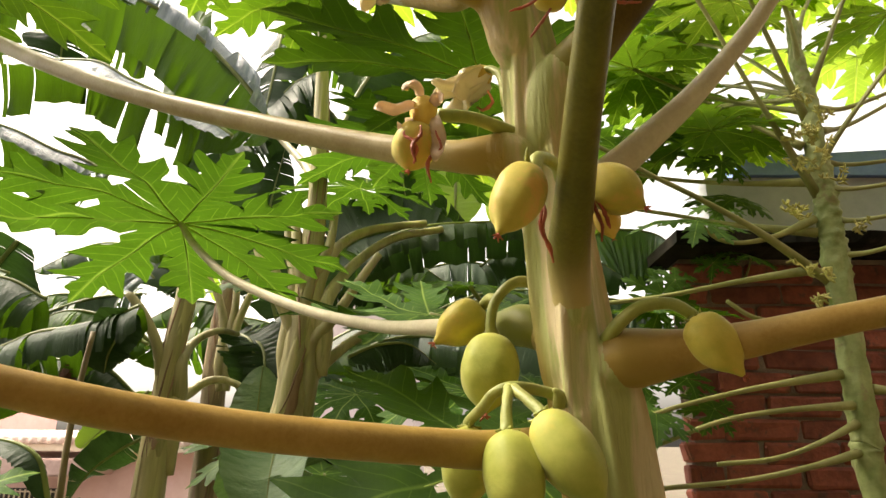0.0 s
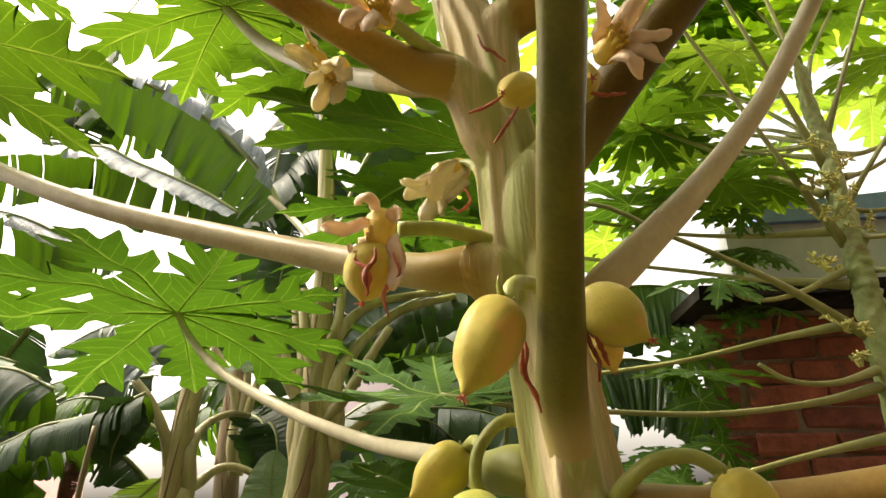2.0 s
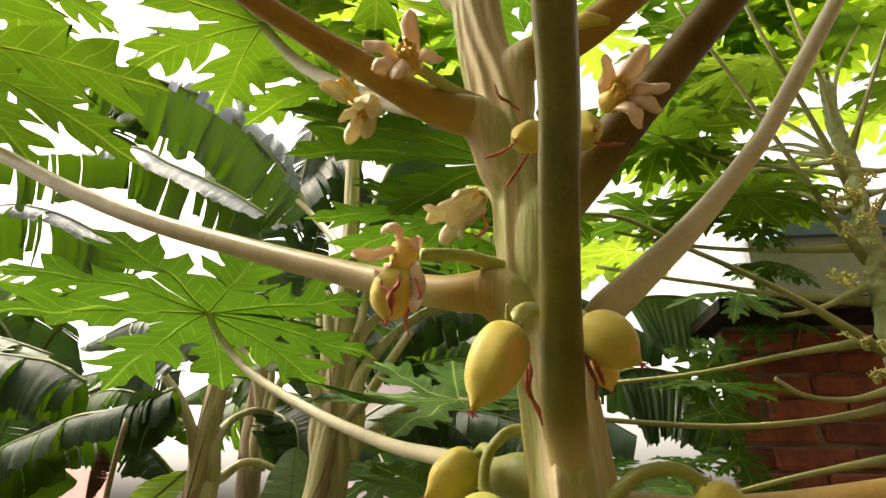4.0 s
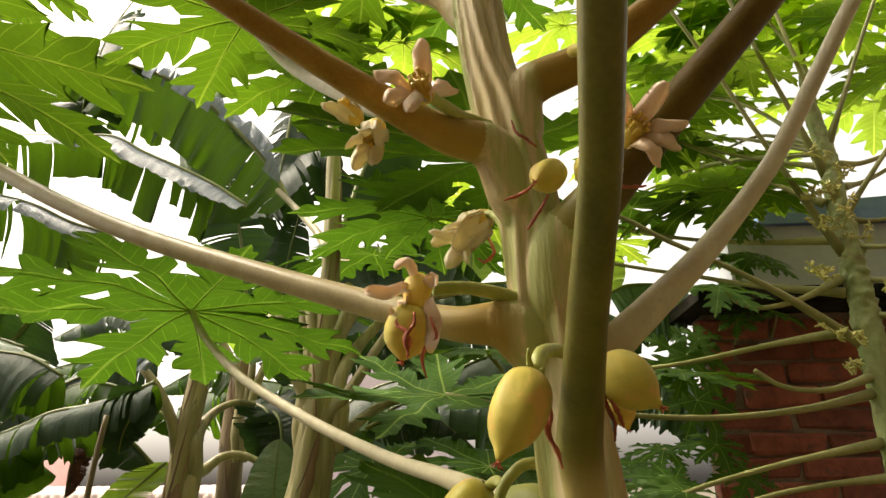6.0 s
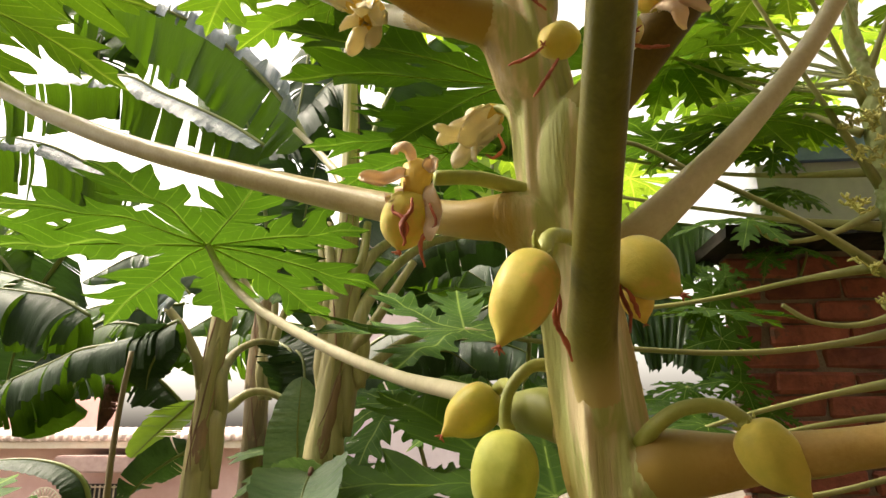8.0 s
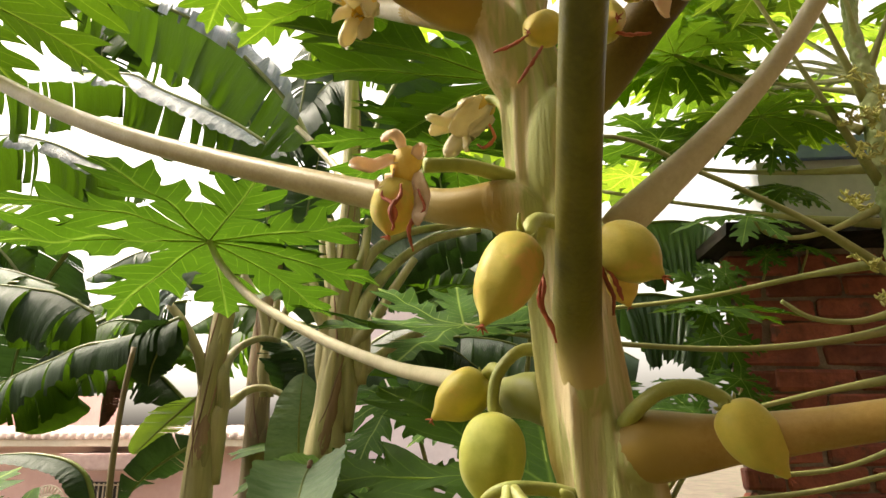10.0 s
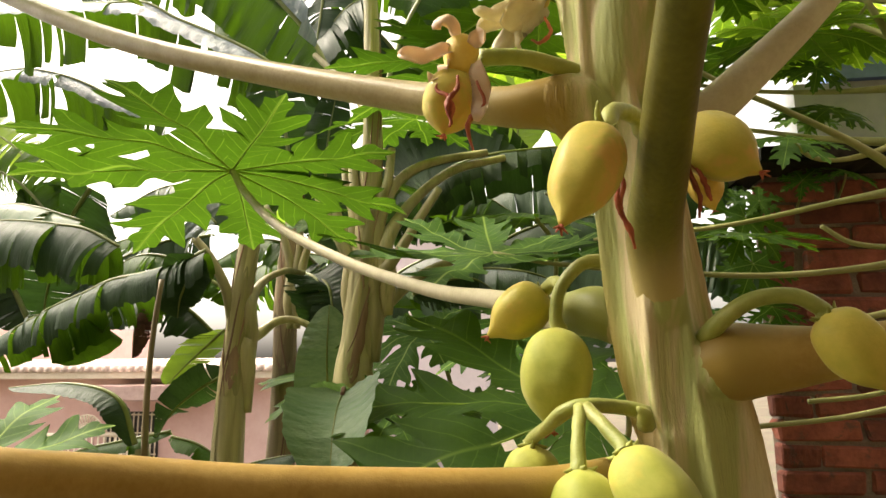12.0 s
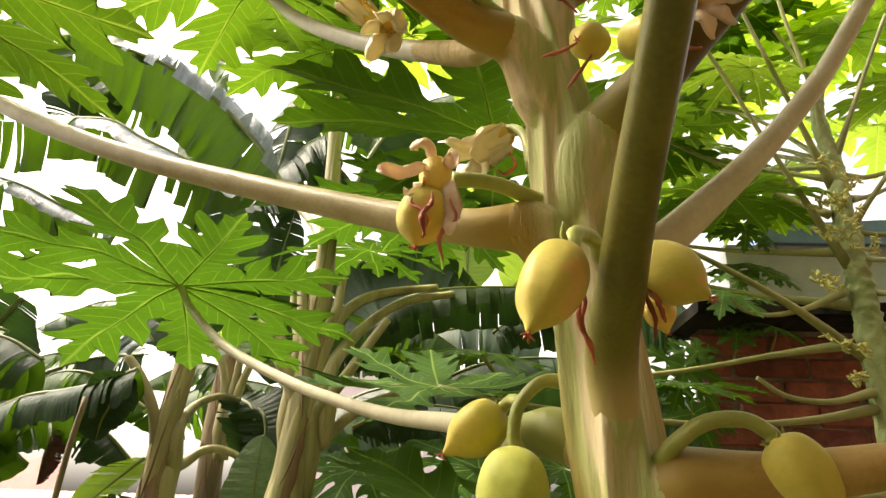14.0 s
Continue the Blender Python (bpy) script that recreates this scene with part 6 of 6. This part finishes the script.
for k, (at, r, nrm, toward) in enumerate((
        ((-0.459, 2.000, 2.914), 0.26, (0.1, -0.2, 1), (-0.6, 0.3, 0)), ((-0.650, 2.100, 2.808), 0.26, (0.1, -0.3, 1), (0.6, 0.3, 0)), ((0.509, 2.300, 3.235), 0.30, (0.1, 0.0, 1), (-0.6, 0.3, 0)),
        ((-0.284, 1.900, 3.063), 0.30, (0.1, -0.1, 1), (-0.6, -0.3, 0)), ((-0.015, 2.000, 3.303), 0.34, (0.1, -0.1, 1), (0.6, 0.3, 0)), ((0.279, 1.900, 2.451), 0.28, (0.0, -0.5, 1), (-0.6, 0.3, 0)))):
    papaya_leaf(tree_b, at, r, nrm, toward, 150 + k, (LEAF, LEAF_DARK, LEAF_LIT, LEAF, LEAF_LIT, LEAF)[k], droop=0.25, vein=False)

for k, (at, r, nrm, toward) in enumerate((
        ((0.701, 2.000, 2.798), 0.10, (0.1, -0.8, 0.6), (0.3, 0, 1)), ((0.824, 2.000, 2.854), 0.09, (-0.3, -0.8, 0.6), (0.6, 0, 0.8)), ((0.618, 1.950, 2.698), 0.11, (0.1, -0.4, 1), (-0.9, 0, 0.2)),
        ((0.933, 1.980, 2.871), 0.10, (0.2, -0.5, 0.9), (0.9, 0, 0.3)), ((0.889, 2.050, 3.067), 0.12, (0.1, -0.6, 0.8), (-0.5, 0, -0.2)), ((0.676, 1.900, 2.486), 0.12, (0.1, -0.6, 0.8), (-0.8, 0, 0.2)),
        ((0.746, 1.900, 2.403), 0.12, (0.1, -0.7, 0.7), (-0.4, 0, 0.6)), ((0.493, 1.700, 2.391), 0.11, (0.1, -0.7, 0.7), (-0.7, 0, 0.4)), ((0.66, 2.0, 2.75), 0.16, (0.1, -0.9, 0.4), (-0.3, 0, -0.8)), ((0.68, 2.03, 2.62), 0.14, (0.0, -0.9, 0.4), (0.3, 0, -0.8)))):
    papaya_leaf(sapling, at, r, nrm, toward, 190 + k, LEAF if k % 2 else LEAF_DARK, droop=0.3, lobes=7, vein=False)
    at = Vector(at)
    limb(sapling, "petiole", [at, at + Vector((0.02, 0.05, -0.01)), at + Vector((0.03, 0.13, -0.05))], (0.003, 0.003, 0.004), PET_FAR, "", 10, 7)

# ---- brick outhouse ----
X0, Y0, TOP = 0.745, 2.15, 2.905
wall = bmesh.new()
box(wall, (X0 + 0.022, Y0 - 0.003, -0.1), (X0 + 2.6, Y0 + 0.10, TOP))
box(wall, (X0 + 2.5, Y0 + 0.10, -0.1), (X0 + 2.6, Y0 + 2.4, TOP))
box(wall, (X0 + 0.9, Y0 + 2.3, -0.1), (X0 + 2.5, Y0 + 2.4, TOP))
wall_ob = tagged(part("wall_brick", wall, MORTAR, flat=True), "weathered red brick wall with rough mortar joints", "wall", kind="structure")
slab = bmesh.new()
box(slab, (X0 - 0.045, Y0 - 0.20, TOP + 0.002), (X0 + 2.7, Y0 + 0.16, TOP + 0.04))
bmesh.ops.subdivide_edges(slab, edges=[e for e in slab.edges if e.calc_length() > 1], cuts=60)
for v in slab.verts:
    v.co += Vector((0.02, 0.09, 0.022)) * noise.noise(v.co * 7)
tagged(part("roof_slab", slab, SLAB, flat=True), "dark stained concrete roof slab on a brick outhouse, ledge shadow in its colour", "roof slab", kind="structure")
SX, SY, RIM = 0.985, 2.400, 3.305
par = bmesh.new()
box(par, (SX, SY, TOP + 0.072), (SX + 2.2, SY + 0.12, RIM))
tagged(part("wall_parapet", par, GREY, flat=True), "grey plastered parapet above the slab", "wall", kind="structure")
cap = bmesh.new()
box(cap, (SX + 0.12, SY - 0.025, RIM + 0.002), (SX + 2.3, SY + 0.3, RIM + 0.072))
for v in cap.verts:
    v.co.z += (v.co.x - SX - 0.12) * 0.06 * (v.co.z > RIM + 0.01)
tagged(part("parapet_cap", cap, BLUE, flat=True), "faded blue metal sheet capping the parapet", "roof sheet", kind="structure")

# Walls out of view, added to hold back skylight from behind and beside.
back = bmesh.new()
box(back, (-9, -2.4, -0.1), (9, -2.1, 6.0))
side_blocker = bmesh.new()
box(side_blocker, (3.45, -2.1, -0.1), (3.7, 2.1, 5.2))
box(side_blocker, (-4.25, -2.1, -0.1), (-4.0, 3.6, 2.6))
tagged(part("wall_side", side_blocker, BLOCKER, flat=True), "unseen plain ochre wall added to block skylight", "wall", kind="structure")
tagged(part("wall_back", back, BLOCKER, flat=True), "unseen plain ochre wall added to block skylight", "wall", kind="structure")

# ---- houses beyond ----
house = thing("house", "low pink plastered house with clay tile roof edge and grilles", "house")
HX, HY = -5.6, 9.4
Z_RIDGE, Z_EAVE, Z_BAND, Z_CANOPY, Z_UNDER = (-6.727, 10.400, 2.328)[2], (-5.732, 8.900, 2.228)[2], (-5.712, 8.900, 2.102)[2], (-5.567, 8.700, 2.014)[2], (-5.533, 8.700, 1.799)[2]
hb = bmesh.new()
box(hb, (HX - 5, HY, -0.1), (HX + 2.6, HY + 4, Z_BAND + 0.02))
part("wall", hb, PINK, house, flat=True)
deck = bmesh.new()
pitch = math.atan2(Z_RIDGE - Z_EAVE, 1.5)
box(deck, (HX - 5.2, 0, -0.03), (HX + 2.7, 1.6, 0), Matrix.Translation((0, 8.9, Z_EAVE)) @ Matrix.Rotation(pitch, 4, "X"))
part("roof", deck, TILE, house, flat=True)
tile = bmesh.new()
tube(tile, [(0, -0.02, 0), (0, 0.18, 0.2 * math.tan(pitch)), (0, 0.38, 0.4 * math.tan(pitch))], (0.05, 0.046, 0.043), 2, 8)
one = part("tile", tile, TILE, house)
for k in range(60):
    for j in range(4):
        t = one if k + j == 0 else new("tile", one.data)
        t.parent = house
        t.location = (HX - 5.1 + k * 0.128, 8.9 + j * 0.37, Z_EAVE + 0.012 + j * 0.37 * math.tan(pitch))
eb = bmesh.new()
box(eb, (HX - 5.1, 8.92, Z_BAND), (HX + 2.7, HY + 0.3, Z_EAVE - 0.035))
part("eave", eb, CREAM, house, flat=True)
cb = bmesh.new()
box(cb, ((-5.993, 8.700, 1.928)[0], 8.7, Z_UNDER), ((-4.674, 8.700, 1.948)[0], HY - 0.004, Z_CANOPY))
bmesh.ops.bevel(cb, geom=list(cb.edges), offset=0.02, segments=2, affect="EDGES")
part("canopy", cb, CANOPY, house, "stained pinkish concrete window canopy", flat=True)
ub = bmesh.new()
box(ub, (HX - 5, HY + 1.8, Z_RIDGE - 0.3), ((-7.967, 11.200, 2.556)[0], HY + 4, (-8.301, 11.200, 2.943)[2]))
part("upper_wall", ub, PINK, house, flat=True)
W0, W1 = (-6.198, 9.400, 1.604)[0], (-5.385, 9.400, 1.619)[0]
WZ = (-5.960, 9.400, 1.608)[2]
win = bmesh.new()
box(win, (W0, HY - 0.02, WZ - 0.75), (W1, HY + 0.02, WZ))
wo = part("window", win, IRON, house, "dark barred window", flat=True)
bars = bmesh.new()
for k in range(12):
    x = W0 + 0.02 + k * (W1 - W0 - 0.04) / 11
    tube(bars, [(x, HY - 0.06, WZ - 0.75), (x, HY - 0.06, WZ - 0.4), (x, HY - 0.06, WZ - 0.01)], (0.011, 0.011), 2, 6)
for z in (WZ - 0.04, WZ - 0.3, WZ - 0.6):
    box(bars, (W0, HY - 0.07, z - 0.01), (W1, HY - 0.05, z + 0.01))
part("grille", bars, CREAM, wo, "cream window bars")
gate = thing("gate", "cream metal gate with a fan-shaped arched top", "gate")
GX, GZ = (-6.258, 9.000, 1.338)[0], (-6.258, 9.000, 1.338)[2]
gt = bmesh.new()
for k in range(15):
    a = math.pi * k / 14
    for r0, r1 in ((0.02, 0.12), (0.15, 0.24)):
        tube(gt, [(GX - r0 * math.cos(a), 9.0, GZ + r0 * math.sin(a)), (GX - (r0 + r1) / 2 * math.cos(a), 9.0, GZ + (r0 + r1) / 2 * math.sin(a)), (GX - r1 * math.cos(a), 9.0, GZ + r1 * math.sin(a))], (0.010, 0.016), 2, 5)
for r in (0.135, 0.25):
    tube(gt, [(GX - r * math.cos(math.pi * k / 12), 9.0, GZ + r * math.sin(math.pi * k / 12)) for k in range(13)], (0.012, 0.012), 24, 6)
part("fan", gt, CREAM, gate)
gt = bmesh.new()
for k in range(15):
    x = GX - 0.62 + k * 0.09
    tube(gt, [(x, 9.0, -0.02), (x, 9.0, GZ * 0.5), (x, 9.0, GZ - 0.02)], (0.012, 0.012), 2, 5)
box(gt, (GX - 0.66, 8.985, GZ - 0.05), (GX + 0.68, 9.015, GZ))
box(gt, (GX - 0.66, 8.985, 0.10), (GX + 0.68, 9.015, 0.15))
part("bars", gt, CREAM, gate)

house_b = thing("house", "distant house with pale lilac walls and red tile roof", "house")
EX, EY, EZ = (-2.202, 11.000, 5.292)
bx = bmesh.new()
box(bx, (EX - 0.5, EY + 0.3, -0.1), (EX + 1.5, EY + 4, EZ - 0.05))
part("wall", bx, LILAC, house_b, flat=True)
tile = bmesh.new()
tube(tile, [(0, 0, 0), (0, 0.15, 0.13), (0, 0.29, 0.25)], (0.095, 0.088, 0.085), 2, 7)
one = part("tile", tile, TILE, house_b)
for k in range(12):
    for j in range(7):
        t = one if k + j == 0 else new("tile", one.data)
        t.parent = house_b
        t.location = (EX - 0.6 + k * 0.185, EY + j * 0.26, EZ + 0.08 + j * 0.225)
deck = bmesh.new()
box(deck, (-0.7, 0, -0.02), (1.6, 2.4, 0.02), Matrix.Translation((EX, EY + 0.02, EZ - 0.03)) @ Matrix.Rotation(math.atan2(0.225, 0.26), 4, "X"))
part("roof", deck, SLAB, house_b, flat=True)

low = bmesh.new()
box(low, (-6.2, 6.6, -0.05), ((-3.205, 6.600, 1.307)[0], 6.85, (-4.374, 6.600, 1.303)[2]))
bmesh.ops.subdivide_edges(low, edges=low.edges, cuts=12, use_grid_fill=True)
for v in low.verts:
    v.co += Vector((0, 0.03, 0.05)) * noise.noise(v.co * 2.5)
tagged(part("wall_low", low, CEMENT, flat=True), "low grey cement garden wall, stained and broken", "wall", kind="structure")
far = bmesh.new()
box(far, ((-0.849, 7.200, 1.051)[0], 7.2, -0.05), ((1.039, 7.200, 1.239)[0], 7.4, (-0.261, 7.200, 1.098)[2]))
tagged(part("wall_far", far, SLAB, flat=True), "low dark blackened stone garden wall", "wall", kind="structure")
fence = thing("slat_fence", "weathered orange-red slat fence behind a low wall", "fence")
F0, F1 = (-0.011, 7.600, 1.246), (0.769, 7.600, 1.321)
slat = bmesh.new()
box(slat, (-0.034, -0.01, 0), (0.034, 0.01, F0[2]))
slat = part("slat", slat, BRICK_PALE, fence, flat=True)
n_slats = int((F1[0] - F0[0]) / 0.085)
for k in range(n_slats):
    s = slat if k == 0 else new("slat", slat.data)
    s.parent = fence
    s.location = (F0[0] + k * 0.085, 7.6, 0)
rail = bmesh.new()
box(rail, (F0[0] - 0.05, 7.611, F0[2] - 0.14), (F1[0] + 0.05, 7.64, F0[2] - 0.08))
part("rail", rail, BRICK_PALE, fence, flat=True)
rub = bmesh.new()
rnd = random.Random(5)
for k in range(260):
    x, y, s = rnd.uniform(-6.5, -2.0), rnd.uniform(5.2, 6.6), rnd.uniform(0.04, 0.16)
    box(rub, (-s, -s * 0.8, -s * 0.5), (s, s * 0.8, s * 0.5), Matrix.Translation((x, y, s * 0.3 + rnd.uniform(0, 0.65) * max(0, y - 5.2) * max(0.0, min(1.0, (-3.3 - x) * 0.6)))) @ Euler((rnd.uniform(-.6, .6), rnd.uniform(-.6, .6), rnd.uniform(0, 3))).to_matrix().to_4x4())
tagged(part("rubble", rub, RUBBLE, flat=True), "heap of broken cement and stone", "rubble", kind="stuff")

# undergrowth along the ground
weed = bmesh.new()
rnd = random.Random(9)
for k in range(3800):
    x, y = rnd.gauss(-0.3, 2.4), rnd.gauss(2.6, 1.9)
    if y < -1.9 or noise.noise((x * 0.7, y * 0.7, 3)) < rnd.uniform(-0.5, 0.25) or (y > 1.9 and x > 0.6 and y < 2.6):
        continue
    h = rnd.uniform(0.1, 0.55)
    a, s = rnd.uniform(0, 6.28), rnd.uniform(0.05, 0.14)
    d = Vector((math.cos(a), math.sin(a), 0))
    e = Vector((-d.y, d.x, 0))
    b = Vector((x, y, 0)) + d * rnd.uniform(0, 0.15)
    q = [b + Vector((0, 0, h * 0.5)), b + d * s + e * s * 0.4 + Vector((0, 0, h)), b + d * s * 2.4 + Vector((0, 0, h * 0.85)), b + d * s - e * s * 0.4 + Vector((0, 0, h))]
    weed.faces.new([weed.verts.new(p) for p in q])
    tube(weed, [Vector((x, y, -0.02)), b + Vector((0, 0, h * 0.3)), q[0]], (0.004, 0.003), 2, 4)
tagged(part("weeds", weed, LEAF_DARK), "low green weeds growing on the soil", "weeds", kind="stuff")

# ---- bricks of the outhouse, last ----
protos = []
for k in range(4):
    bb = bmesh.new()
    box(bb, (-0.115, -0.03, -0.0320), (0.115, 0.03, 0.0320))
    bmesh.ops.bevel(bb, geom=list(bb.edges), offset=0.008, segments=1, affect="EDGES")
    for v in bb.verts:
        v.co += Vector((noise.noise(v.co * 22 + Vector((k * 9, 0, 0))), noise.noise(v.co * 25 + Vector((0, k * 7, 0))), noise.noise(v.co * 30 + Vector((0, 0, k * 5))))) * 0.010
    me = bpy.data.meshes.new("brick")
    bb.to_mesh(me)
    bb.free()
    me.materials.append(BRICK)
    protos.append(me)
rnd = random.Random(3)
COURSE, LONG = 0.0715, 0.238
row, z = 0, TOP - 0.05
while z > 1.0:
    x = X0 + (0.112 if row % 2 else 0.0) + 0.118 + (0.0 if row % 2 else rnd.uniform(-0.012, 0.03))
    if row % 2:
        ob = new("brick", rnd.choice(protos))
        ob.matrix_world = Matrix.Translation((X0 + 0.055 + rnd.uniform(-0.02, 0.012), Y0 + 0.02, z)) @ Matrix.Diagonal((0.48, 1, 1, 1))
        ob.parent = wall_ob
    while x < X0 + 2.4:
        ob = new("brick", rnd.choice(protos))
        ob.matrix_world = pose(x + rnd.uniform(-.004, .004), Y0 + 0.016 + rnd.uniform(-.006, .006), z + rnd.uniform(-.003, .003), rnd.uniform(-1.5, 1.5), rnd.uniform(-1, 1), rnd.uniform(-1.5, 1.5) + (180 if rnd.random() < .5 else 0))
        ob.parent = wall_ob
        x += LONG
    z -= COURSE
    row += 1
